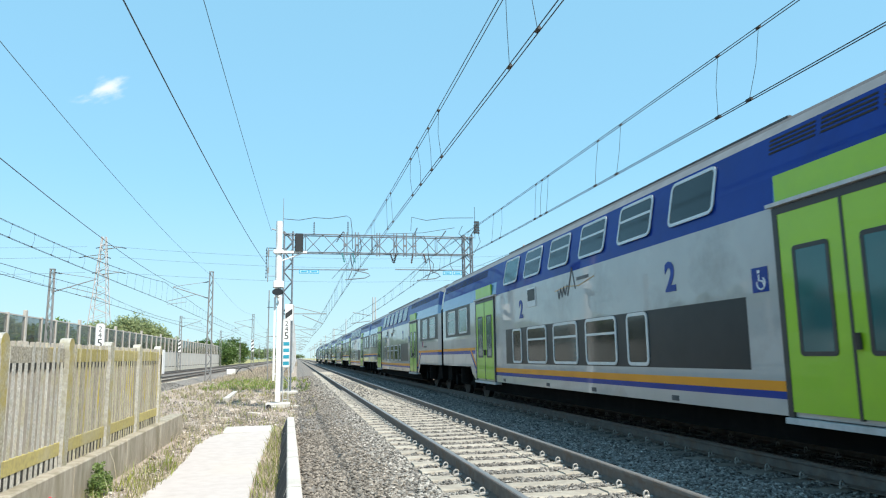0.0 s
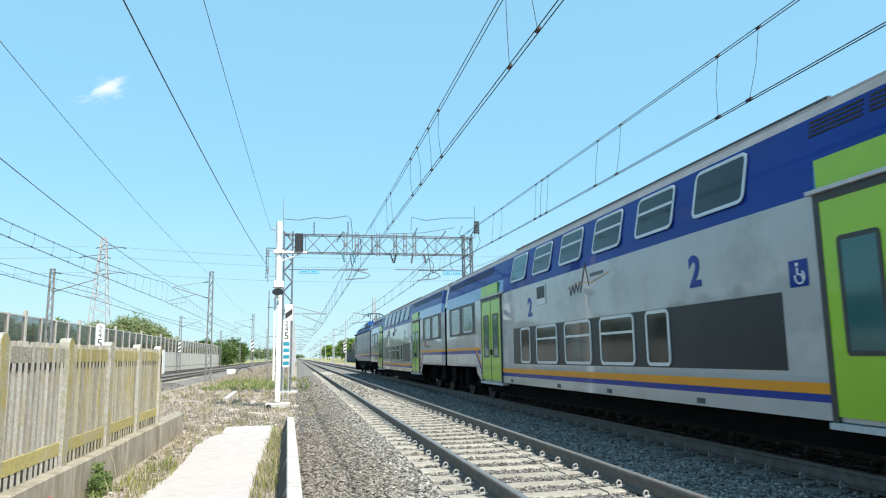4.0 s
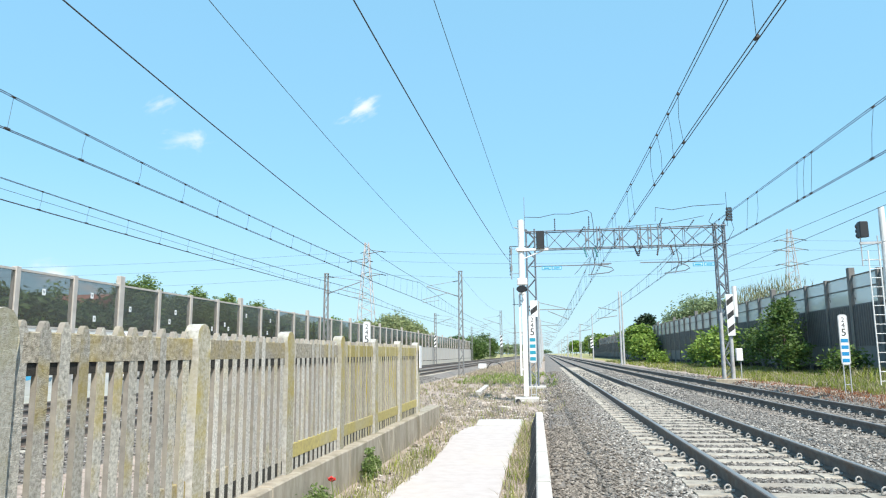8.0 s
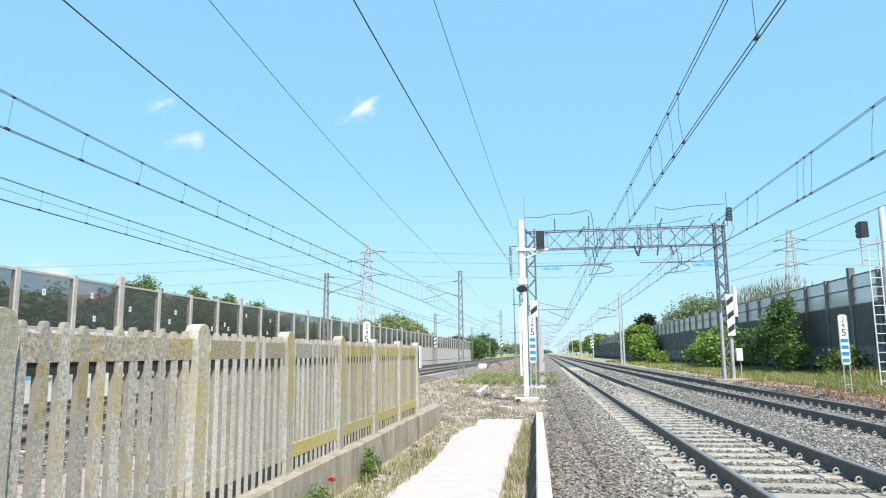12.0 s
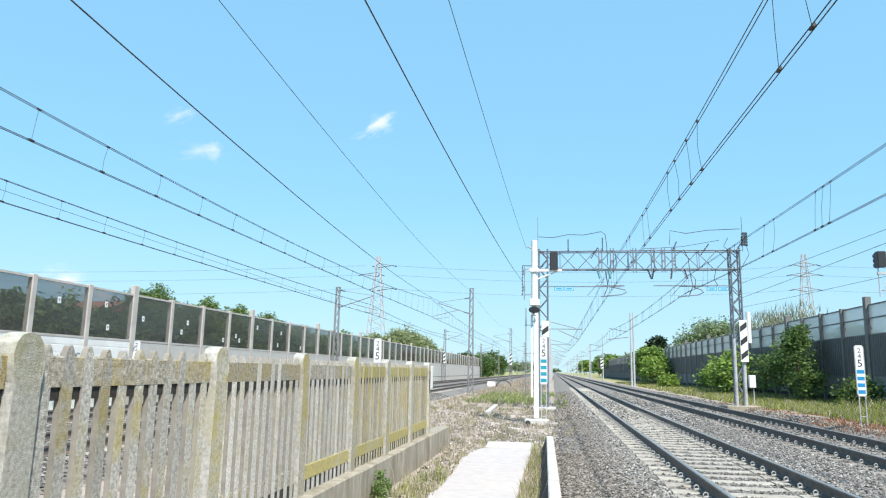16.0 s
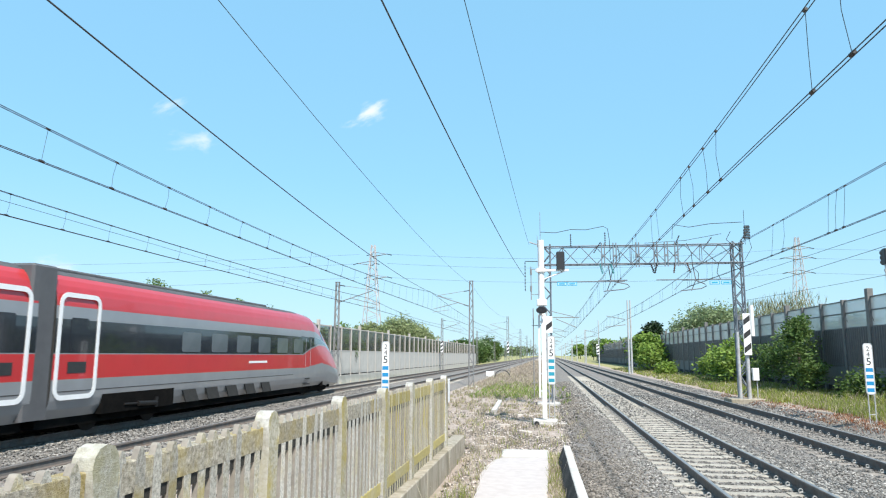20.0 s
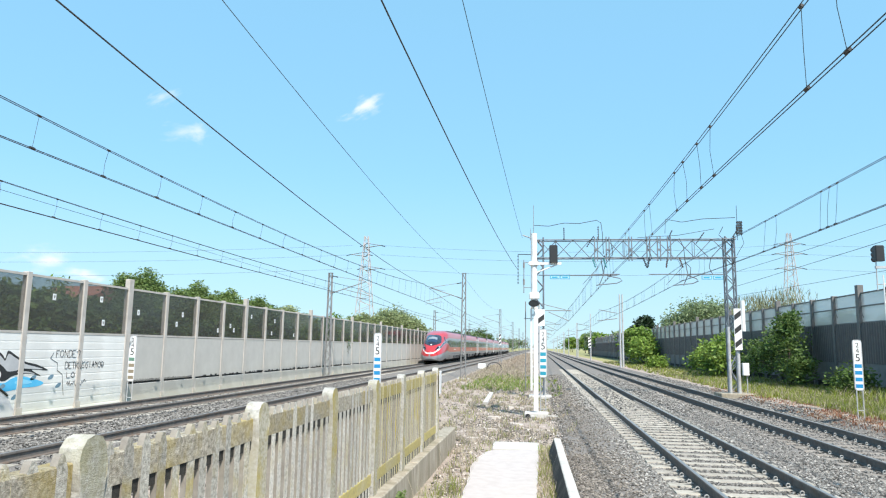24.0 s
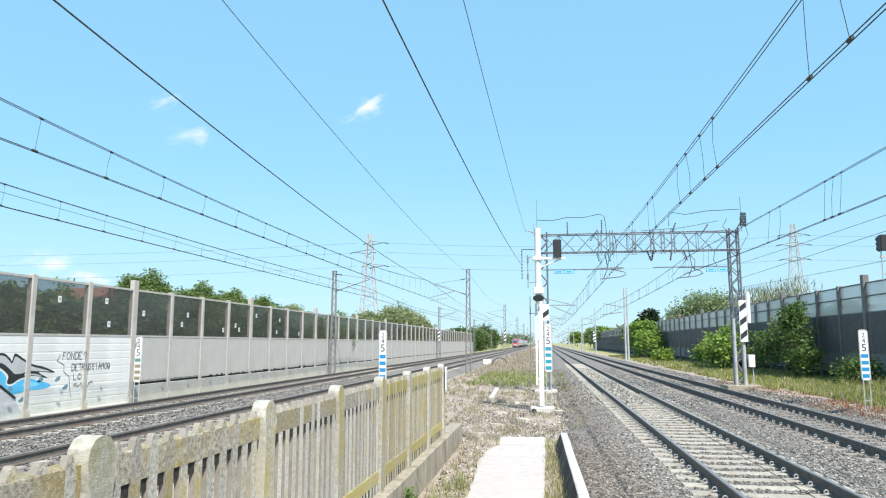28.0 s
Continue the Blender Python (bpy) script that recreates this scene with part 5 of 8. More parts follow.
    bb.tube([(-0.55, -5.0, 4.16), (-0.55, -L + 0.6, 4.16)], 0.02, 6)
    part("roof_bus_bar", bb, M_PANTO, t)
    hr = Build()
    hr.tube([(-0.85, -1.42, 3.70), (-0.85, -1.46, 3.93), (-0.85, -4.9, 3.97), (-0.85, -4.94, 3.72)], 0.018, 6)
    part("roof_rail", hr, M_PANTO, t)
    # pantograph
    fr = Build()
    for s in (-1, 1):
        fr.tube([(s * 0.5, -1.6, 3.92), (s * 0.5, -4.9, 3.92)], 0.03, 6)
    for y in (-1.7, -3.2, -4.7):
        fr.tube([(-0.6, y, 3.92), (0.6, y, 3.92)], 0.03, 6)
        for s in (-1, 1):
            fr.tube([(s * 0.5, y, 3.6), (s * 0.5, y, 3.92)], 0.06, 8)
    pg = part("pantograph", fr, M_PANTO, t, "single-arm pantograph pressed to the wire")
    lo = Build()
    lo.tube([(0, -4.0, 4.00), (0, -1.74, 4.36)], 0.045, 8)
    lo.tube([(0.15, -4.1, 3.96), (0.15, -1.9, 4.30)], 0.02, 6)
    part("lower_arm", lo, M_PANTO, pg)
    up = Build()
    up.tube([(-0.06, -1.74, 4.36), (-0.30, -3.6, 4.90)], 0.03, 6)
    up.tube([(0.06, -1.74, 4.36), (0.30, -3.6, 4.90)], 0.03, 6)
    part("upper_arm", up, M_PANTO, pg)
    ra = Build()
    ra.tube([(0.1, -4.3, 3.96), (0.25, -3.7, 4.86)], 0.04, 6)
    part("raising_rod", ra, M_PANTO, pg)
    for y in (-3.35, -3.8):
        hd = Build()
        hd.tube([(-0.85, y, 4.68), (-0.74, y, 4.86), (-0.5, y, 4.96), (0.5, y, 4.96), (0.74, y, 4.86), (0.85, y, 4.68)], 0.032, 6)
        part("collector_head", hd, M_PANTO, pg)
    for s in (-1, 1):
        yk = Build()
        yk.tube([(s * 0.55, -3.35, 4.95), (s * 0.45, -3.58, 4.86), (s * 0.55, -3.8, 4.95)], 0.02, 6)
        yk.tube([(s * 0.45, -3.58, 4.86), (s * 0.45, -3.58, 4.68)], 0.04, 6)
        part("head_spring", yk, M_PANTO, pg)
    for i, (u, w, z) in enumerate(((1.35, 0.30, 3.31), (1.75, 0.30, 3.34), (2.12, 0.34, 3.32), (2.52, 0.24, 3.36))):
        mk = Build()
        xs = [-(1.375 - (zz - 3.17) * 0.37) - 0.012 for zz in (z - 0.05, z + 0.06)]
        mk.tube([(xs[0], -u, z - 0.05), (xs[1], -u - w * 0.3, z + 0.06), (xs[0], -u - w * 0.6, z - 0.05), (xs[1], -u - w, z + 0.06)], 0.009, 5)
        part("paint_tag", mk, M_SIGNPALE, t, "white scrawled paint mark")
    return t


# express: sections along the nose
NOSE_U = [0.42, 0.43, 0.46, 0.56, 0.75, 1.08, 1.55, 2.0, 2.6, 3.2, 4.0, 4.8, 5.6, 6.4, 7.2, 8.2, 9.2]
NOSE_TOP = [1.05, 1.24, 1.36, 1.46, 1.56, 1.78, 2.07, 2.42, 2.89, 3.20, 3.43, 3.59, 3.70, 3.78, 3.84, 3.89, 3.90]
NOSE_W = [0.10, 0.26, 0.42, 0.60, 0.80, 1.02, 1.18, 1.27, 1.33, 1.37, 1.41, 1.42, 1.42, 1.42, 1.42, 1.42, 1.42]
NOSE_BOT = [0.85, 0.65, 0.54, 0.45, 0.38, 0.34, 0.31, 0.30, 0.30, 0.32, 0.42, 0.45, 0.45, 0.45, 0.45, 0.45, 0.45]
# body section as (half width share, height share between bottom and top)
EX_KEY = [(0.86, 0.0), (0.95, 0.06), (0.99, 0.12), (1.0, 0.178), (1.0, 0.186), (1.0, 0.275), (1.0, 0.34), (1.0, 0.413), (1.0, 0.425), (1.0, 0.50), (1.0, 0.58),
          (0.995, 0.672), (0.985, 0.755), (0.965, 0.82), (0.93, 0.87), (0.88, 0.91), (0.80, 0.945), (0.66, 0.975), (0.4, 0.995), (0.0, 1.0)]


EX_SEC = []
for (a0, h0), (a1, h1) in zip(EX_KEY, EX_KEY[1:]):
    EX_SEC += [(a0 + (a1 - a0) * q / 8, h0 + (h1 - h0) * q / 8) for q in range(8)]
EX_SEC.append(EX_KEY[-1])


def nose_share(u, h):
    """Half width share at height share h: round in section at the nose, upright further back."""
    flat = float(np.interp(h, [q[1] for q in EX_KEY], [q[0] for q in EX_KEY]))
    if h > 0.22:
        egg = max(0.0, 1 - ((h - 0.22) / 0.78) ** 2) ** 0.6
    else:
        egg = float(np.interp(h, [0, 0.06, 0.22], [0.80, 0.93, 1.0]))
    k = float(np.interp(u, [0.3, 2.9, 6.3], [1, 0.95, 0]))
    return flat * (1 - k) + egg * k


def nose_dims(u):
    return [float(np.interp(u, NOSE_U, c)) for c in (NOSE_W, NOSE_BOT, NOSE_TOP)]


def nose_x(u, z):
    w, bo, to = nose_dims(u)
    return w * nose_share(u, min(1.0, (z - bo) / (to - bo)))


def nose_z(u, x):
    w, bo, to = nose_dims(u)
    hs = [1.0 - 0.02 * k for k in range(40)]
    return bo + (to - bo) * float(np.interp(abs(x) / w, [nose_share(u, h) for h in hs], hs))


def express_colour(u, x, z, nose=True):
    """0 silver, 1 red, 2 window band, 3 roof, 4 dark line, 5 white."""
    if nose and u < 7.9:
        side = abs(x)
        uk = [1.32, 1.7, 2.4, 2.75, 3.5, 4.3, 5.35, 5.8, 6.8, 7.8]
        low = float(np.interp(u, [0.42, 0.7, 1.4, 2.15, 2.75, 4.0, 5.1, 6.4, 7.8], [0.82, 0.91, 1.07, 1.17, 1.22, 1.40, 1.50, 1.40, 1.30]))
        lower = float(np.interp(u, uk, [1.50, 1.62, 1.87, 1.98, 2.19, 2.36, 2.40, 2.36, 2.20, 1.93]))
        upper = float(np.interp(u, uk, [1.51, 1.66, 1.93, 2.07, 2.32, 2.48, 2.66, 2.70, 2.70, 2.70]))
        silver = float(np.interp(u, uk, [1.56, 1.73, 2.01, 2.14, 2.42, 2.63, 2.86, 2.94, 2.99, 2.99]))
        if 1.45 < u < 3.51 + 0.66 * side and z > float(np.interp(u, [1.45, 1.76, 2.22, 3.0, 3.56, 4.06], [2.01, 2.11, 2.21, 2.38, 2.76, 3.16])):
            return 2
        if z < low:
            return 0
        if u < 1.32:
            swoosh = float(np.interp(side, [0, 0.25, 0.45, 0.6, 0.8], [1.09, 1.10, 1.15, 1.25, 1.42]))
            return 5 if swoosh < z < swoosh + float(np.interp(side, [0, 0.5, 0.8], [0.15, 0.16, 0.11])) else 1
        if lower < z < upper:
            return 2
        if upper <= z < silver or lower - 0.06 < z <= lower:
            return 5 if u < 2.0 else 0
        return 1
    if z < 1.32:
        return 0
    if z < 1.89:
        return 1
    if z < 1.93:
        return 0
    if z < 2.70:
        return 2
    if z < 2.99:
        return 0
    if z < 3.70:
        return 1
    return 3


def express_shell(us, nose):
    b = Build()
    rings = []
    for u in us:
        w, bo, to = nose_dims(u) if nose else (1.42, 0.45, 3.90)
        half = [(w * (nose_share(u, h) if nose else a), u, bo + (to - bo) * h) for a, h in EX_SEC]
        rings.append([(-x, y, z) for x, y, z in half] + [(x, y, z) for x, y, z in reversed(half[:-1])])
    n = len(rings[0])
    for r in rings:
        b.v += r
    for j in range(len(us) - 1):
        for i in range(n - 1):
            q = (j * n + i, j * n + i + 1, (j + 1) * n + i + 1, (j + 1) * n + i)
            c = sum((Vector(b.v[k]) for k in q), Vector()) / 4
            b.f.append(q)
            b.m.append(express_colour(c.y, c.x, c.z, nose))
        b.f.append((j * n + n - 1, j * n, (j + 1) * n, (j + 1) * n + n - 1))
        b.m.append(0 if nose and us[j] < 3 else 4)
    b.f += [tuple(range(n)), tuple(range((len(us) - 1) * n, len(us) * n))]
    b.m += [0, 4]
    return b


def nose_patch(low, high, s, n=10, m=4, lift=0.012):
    """A sheet lying on the flank of the nose between two lines of (distance, height) points."""
    b = Build()
    for i in range(n + 1):
        f = i / n
        p, q = ([float(np.interp(f, np.linspace(0, 1, len(c)), [e[k] for e in c])) for k in (0, 1)] for c in (low, high))
        for j in range(m + 1):
            g = j / m
            u, z = p[0] + (q[0] - p[0]) * g, p[1] + (q[1] - p[1]) * g
            b.v.append((s * (nose_x(u, z) + lift), u - lift * 0.6, z + lift * 0.6))
    for i in range(n):
        for j in range(m):
            b.f.append((i * (m + 1) + j, i * (m + 1) + j + 1, (i + 1) * (m + 1) + j + 1, (i + 1) * (m + 1) + j))
            b.m.append(0)
    return b


def nose_cover(u0, u1, widths, lift):
    """A sheet lying over the top of the nose."""
    b = Build()
    for i in range(9):
        u = u0 + (u1 - u0) * i / 8
        w = float(np.interp(i / 8, np.linspace(0, 1, len(widths)), widths))
        for j in range(13):
            x = (-1 + 2 * j / 12) * w
            uu = u + 0.30 * abs(x) ** 2
            b.v.append((x * (1 + lift * 0.5), uu - lift, nose_z(uu, x) + lift))
    for i in range(8):
        for j in range(12):
            b.f.append((i * 13 + j, i * 13 + j + 1, (i + 1) * 13 + j + 1, (i + 1) * 13 + j))
            b.m.append(0)
    return b


PITCH_E = 22.65
END_L = 24.55


def express_side_parts(t, y0, y1, door_ys, win_y0, win_y1, bogies, vents, mark=11.4):
    rim = ring_mesh("door", 1.50, 2.44, 0.26, 0.11, 0.012, M_SIGNWHITE)
    dw = pane_mesh("door_pane", 0.62, 0.80, 0.05, 0.006, M_EXDARK)
    pane = pane_mesh("pane", 1.15, 0.60, 0.08, 0.006, M_EXWIN)
    for s in (-1, 1):
        turn = Matrix.Rotation(0 if s < 0 else math.pi, 4, "Z")
        for y in door_ys:
            d = part("door", rim, None, t, "passenger door outlined in white", at=Matrix.Translation((s * 1.42, y, 2.08)) @ turn)
            part("door_pane", dw, None, d, at=(-0.002, 0, 0.25))
            bx = Build()
            bx.box(-0.008, 0.0, -0.33, 0.33, -0.62, -0.36)
            part("display", bx, M_BLACK, d)
        n = int((win_y1 - win_y0) / 1.9)
        for i in range(n):
            part("window", pane, None, t, at=Matrix.Translation((s * 1.418, win_y0 + 0.98 + i * 1.9, 2.27)) @ turn)
        for y in vents:
            v = Build()
            v.prism([(-0.52, 0.47), (0.28, 0.47), (0.52, 0.84), (-0.28, 0.84)], "x", s * 1.405 - 0.02, s * 1.405 + 0.008)
            vent = part("skirt_vent", v, M_GAP, t, "slanted dark skirt vent", at=(0, y, 0))
            for q in range(4):
                lv = Build()
                zq = 0.53 + 0.08 * q
                dy = (zq - 0.47) * 0.65
                lv.box(min(s * 1.40, s * 1.418), max(s * 1.40, s * 1.418), -0.46 + dy, 0.24 + dy, zq, zq + 0.022)
                part("louvre", lv, M_EXGREY, vent)
        st = Build()
        st.box(min(s * 1.405, s * 1.424), max(s * 1.405, s * 1.424), y0 + 1.0, y1 - 0.2, 1.045, 1.06)
        part("skirt_seam", st, M_GAP, t)
        mk = Build()
        mk.box(min(s * 1.41, s * 1.425), max(s * 1.41, s * 1.425), mark - 0.85, mark + 0.85, 1.58, 1.66)
        part("emblem", mk, M_SIGNWHITE, t)
    for y in bogies:
        bogie(t, y, 2.7)
        if y < 5 and y0 > 5:
            continue
        for s in (-1, 1):
            k = Build()
            k.box(s * 1.30 - 0.11, s * 1.30 + 0.11, y - 1.7, y + 1.7, 0.44, 1.0)
            part("bogie_recess", k, M_UNDER, t)
            k = Build()
            k.tube([(s * 1.42, y - 0.75, 0.56), (s * 1.42, y + 0.15, 0.60)], 0.065, 10)
            k.tube([(s * 1.42, y + 0.15, 0.60), (s * 1.42, y + 0.75, 0.62)], 0.03, 8)
            k.box(s * 1.40 - 0.03, s * 1.40 + 0.03, y - 0.85, y - 0.70, 0.44, 0.72)
            part("yaw_damper", k, M_WHEEL, t, "grimy steel yaw damper over the bogie")
    r = Build()
    r.bevel_box(-0.72, 0.72, y0 + 2.5, y1 - 0.6, 3.82, 3.94, 0.04)
    part("roof_fairing", r, M_TROOF, t, "dark roof fairing")


def make_express_end():
    t = thing("express_end_car", "red and silver high-speed end car with a long pointed nose", "train car", "cars of the express")
    us = sorted(set(NOSE_U + [0.422, 0.424, 0.426, 0.428, 0.435, 0.44, 0.445, 0.45, 0.48, 0.50, 0.53, 0.59, 0.62] + list(np.arange(0.65, 8.1, 0.04).round(2)))) + [12, 16, 20, 23.4, 24.07]
    part("body", express_shell(us, True), [M_SILVER, M_RED, M_EXDARK, M_TROOF, M_GAP, M_SIGNWHITE], t, smooth=True)
    express_side_parts(t, 8.0, 24.07, [23.25], 7.44, 19.2, [4.6, 20.5], [11.9, 13.4, 14.9, 16.35, 17.8], 12.76)
    ws = part("windscreen", nose_cover(2.10, 3.10, [0.52, 0.58, 0.62, 0.60, 0.54], 0.012), M_EXGLASS, t, "sloping windscreen with a painted pale reflection", smooth=True)
    # pale sheet laid over the glass as its painted reflection
    part("blind", nose_cover(2.52, 2.98, [0.50, 0.54, 0.52], 0.020), M_SCREEN_SHEEN, ws, smooth=True)
    em = Build()
    em.tube([(0, 1.62, nose_z(1.62, 0) - 0.02), (0, 1.60, nose_z(1.62, 0) + 0.035)], 0.10, 16)
    part("emblem", em, M_SIGNWHITE, t, "small round white emblem")
    for s in (-1, 1):
        hl = part("headlamp", nose_patch([(1.02, 1.535), (1.32, 1.58), (2.02, 1.82), (2.27, 1.96)], [(1.03, 1.56), (1.51, 1.80), (2.05, 2.05), (2.26, 1.99)], s), M_EXDARK, t, "slim dark headlamp", smooth=True)
        part("lens", nose_patch([(1.92, 1.82), (2.06, 1.88), (2.18, 1.95)], [(1.88, 1.91), (1.98, 1.97), (2.12, 2.01)], s, lift=0.022), M_HEADLAMP, hl, smooth=True)
        part("seam", nose_patch([(0.90, 0.48), (0.88, 0.9), (0.94, 1.44)], [(0.93, 0.48), (0.91, 0.9), (0.97, 1.44)], s, 10, 1, 0.008), M_GAP, t)
        sw = nose_patch([(4.38, 2.54), (4.78, 2.64)], [(4.50, 3.05), (4.88, 3.08)], s, 3, 6, 0.012)
        part("cab_side_window", sw, M_EXGLASS, t)
        cd = Build()
        for u in (6.79, 7.45):
            cd.tube([(s * 1.42, u, 1.36), (s * 1.42, u, 2.62)], 0.011, 6)
        part("cab_door_edge", cd, M_SILVER, t)
        st = Build()
        st.box(s * 1.38 - 0.06, s * 1.38 + 0.06, 6.85, 7.4, 0.55, 0.6)
        st.box(s * 1.38 - 0.06, s * 1.38 + 0.06, 6.85, 7.4, 0.8, 0.85)
        part("cab_step", st, M_GAP, t)
    pl = Build()
    pl.prism([(-1.0, 0.14), (1.0, 0.14), (1.2, 0.6), (-1.2, 0.6)], "y", 3.2, 7.0)
    part("underframe", pl, M_UNDER, t)
    mid = Build()
    mid.box(-1.2, 1.2, 7.0, 24.2, 0.25, 0.5)
    part("floor_pan", mid, M_UNDER, t)
    g = Build()
    g.bevel_box(-1.40, 1.40, 24.08, 24.88, 0.48, 3.84, 0.05)
    part("gangway", g, M_EXGREY, t, "dark grey gangway skin")
    return t


def make_express_mid():
    t = thing("express_car", "red and silver high-speed car with a dark window band", "train car", "cars of the express")
    part("body", express_shell([0.35, 1, 6, 12, 18, 22.2, 22.55], False), [M_SILVER, M_RED, M_EXDARK, M_TROOF, M_GAP, M_SIGNWHITE], t, smooth=True)
    express_side_parts(t, 0.35, 22.55, [1.30, 21.60], 2.6, 20.4, [4.0, 18.9], [7.5, 8.6, 12.6, 13.7, 14.8])
    mid = Build()
    mid.box(-1.2, 1.2, 0.6, 22.6, 0.25, 0.5)
    part("floor_pan", mid, M_UNDER, t)
    g = Build()
    g.bevel_box(-1.40, 1.40, 22.56, 23.04, 0.48, 3.84, 0.05)
    part("gangway", g, M_EXGREY, t, "dark grey gangway skin")
    return t


def express_pantograph(t):
    """A raised single-arm pantograph over the bogie, and its roof insulators."""
    fr = Build()
    for s in (-1, 1):
        fr.tube([(s * 0.45, 18.3, 4.02), (s * 0.45, 20.3, 4.02)], 0.035, 6)
    for y in (18.4, 19.3, 20.2):
        fr.tube([(-0.52, y, 4.02), (0.52, y, 4.02)], 0.035, 6)
        for s in (-1, 1):
            fr.tube([(s * 0.45, y, 3.82), (s * 0.45, y, 4.02)], 0.07, 8)
    pg = part("pantograph", fr, M_PANTO, t, "raised single-arm pantograph")
    lo = Build()
    lo.tube([(0, 19.9, 4.06), (0, 17.75, 4.44)], 0.06, 8)
    lo.tube([(0.16, 19.8, 4.00), (0.16, 17.9, 4.36)], 0.025, 6)
    part("lower_arm", lo, M_PANTO, pg)
    up = Build()
    for s in (-1, 1):
        up.tube([(s * 0.06, 17.75, 4.44), (s * 0.30, 19.25, 4.96)], 0.035, 6)
    part("upper_arm", up, M_PANTO, pg)
    for y in (19.0, 19.45):
        hd = Build()
        hd.tube([(-0.85, y, 4.74), (-0.74, y, 4.92), (-0.5, y, 5.0), (0.5, y, 5.0), (0.74, y, 4.92), (0.85, y, 4.74)], 0.035, 6)
        part("collector_head", hd, M_PANTO, pg)


EXPRESS_ROWS = [(t_, 22.25 + 56.33 * (t_ - 23.0)) for t_ in (0.0, 10.0, 20.0, 23.0, 25.0, 28.0)]

TRAIN_PARTS = []   # (thing, offset along its train, rows, x, z, heading)


def make_trains():
    loco = make_loco()
    TRAIN_PARTS.append((loco, 0.0, REGIONAL_ROWS, 6.48, 0.0, 0))
    first = make_coach()
    for k in range(8):
        c = first if k == 0 else copy_thing(first, pose(0, 0, 0))
        TRAIN_PARTS.append((c, -(LOCO_L + COACH_L * k), REGIONAL_ROWS, 6.48, 0.0, 0))
    tail = make_express_end()
    TRAIN_PARTS.append((tail, 0.0, EXPRESS_ROWS, -12.78, 0.03, 0))
    mid = make_express_mid()
    for k in range(6):
        c = mid if k == 0 else copy_thing(mid, pose(0, 0, 0))
        TRAIN_PARTS.append((c, END_L + PITCH_E * k, EXPRESS_ROWS, -12.78, 0.03, 0))
    express_pantograph(mid)
    head = copy_thing(tail, pose(0, 0, 0))
    TRAIN_PARTS.append((head, 2 * END_L + 6 * PITCH_E, EXPRESS_ROWS, -12.78, 0.03, 180))


make_trains()
M_PYLON = material("faded_pylon_paint", (0.50, 0.44, 0.43), (0.42, 0.37, 0.36), 1, 0.7)
M_PORTAL = material("portal_steel_grey", (0.215, 0.24, 0.27), (0.13, 0.15, 0.17), 5, 0.6, 0.1)


# ---- line-side equipment -----------------------------------------------------
def lattice(b, p0, p1, w, d, chord, brace, n, mi=0, taper=1.0):
    """A four-chord lattice column from p0 up to p1."""
    p0, p1 = Vector(p0), Vector(p1)
    for sx in (-1, 1):
        for sy in (-1, 1):
            a = p0 + Vector((sx * w / 2, sy * d / 2, 0))
            c = p1 + Vector((sx * w / 2 * taper, sy * d / 2 * taper, 0))
            b.tube([a, c], chord, 4, mi)
    for i in range(n):
        f0, f1 = i / n, (i + 1) / n
        k0, k1 = 1 + (taper - 1) * f0, 1 + (taper - 1) * f1
        q0, q1 = p0.lerp(p1, f0), p0.lerp(p1, f1)
        s = 1 if i % 2 else -1
        for sy in (-1, 1):
            b.tube([q0 + Vector((s * w / 2 * k0, sy * d / 2 * k0, 0)), q1 + Vector((-s * w / 2 * k1, sy * d / 2 * k1, 0))], brace, 4, mi)
        for sx in (-1, 1):
            b.tube([q0 + Vector((sx * w / 2 * k0, s * d / 2 * k0, 0)), q1 + Vector((sx * w / 2 * k1, -s * d / 2 * k1, 0))], brace, 4, mi)


def insulator(b, p0, p1, r=0.055, n=6, mi=0):
    """A stack of sheds on a rod."""
    p0, p1 = Vector(p0), Vector(p1)
    b.tube([p0, p1], r * 0.35, 6, mi)
    for i in range(n):
        a, c = p0.lerp(p1, (i + 0.25) / n), p0.lerp(p1, (i + 0.7) / n)
        b.tube([a, c], r, 8, mi, r1=r * 0.5)


def arc_wire(p0, p1, sag, n=14):
    p0, p1 = Vector(p0), Vector(p1)
    return [p0.lerp(p1, i / n) - Vector((0, 0, sag * 4 * (i / n) * (1 - i / n))) for i in range(n + 1)]


def striped_board(parent, x, y, z0, z1, w):
    b = Build()
    b.bevel_box(x - w / 2, x + w / 2, y - 0.015, y + 0.015, z0, z1, 0.006)
    bd = part("striped_board", b, M_SIGNWHITE, parent, "white board with slanting black stripes")
    n = max(1, round((z1 - z0) / 0.62))
    for i in range(n):
        zb = z0 + 0.08 + i * (z1 - z0) / n
        s = Build()
        s.prism([(x - w / 2 + 0.02, zb), (x + w / 2 - 0.02, zb + 0.24), (x + w / 2 - 0.02, zb + 0.50), (x - w / 2 + 0.02, zb + 0.26)], "y", y - 0.020, y - 0.0152)
        part("stripe", s, M_INK, bd)


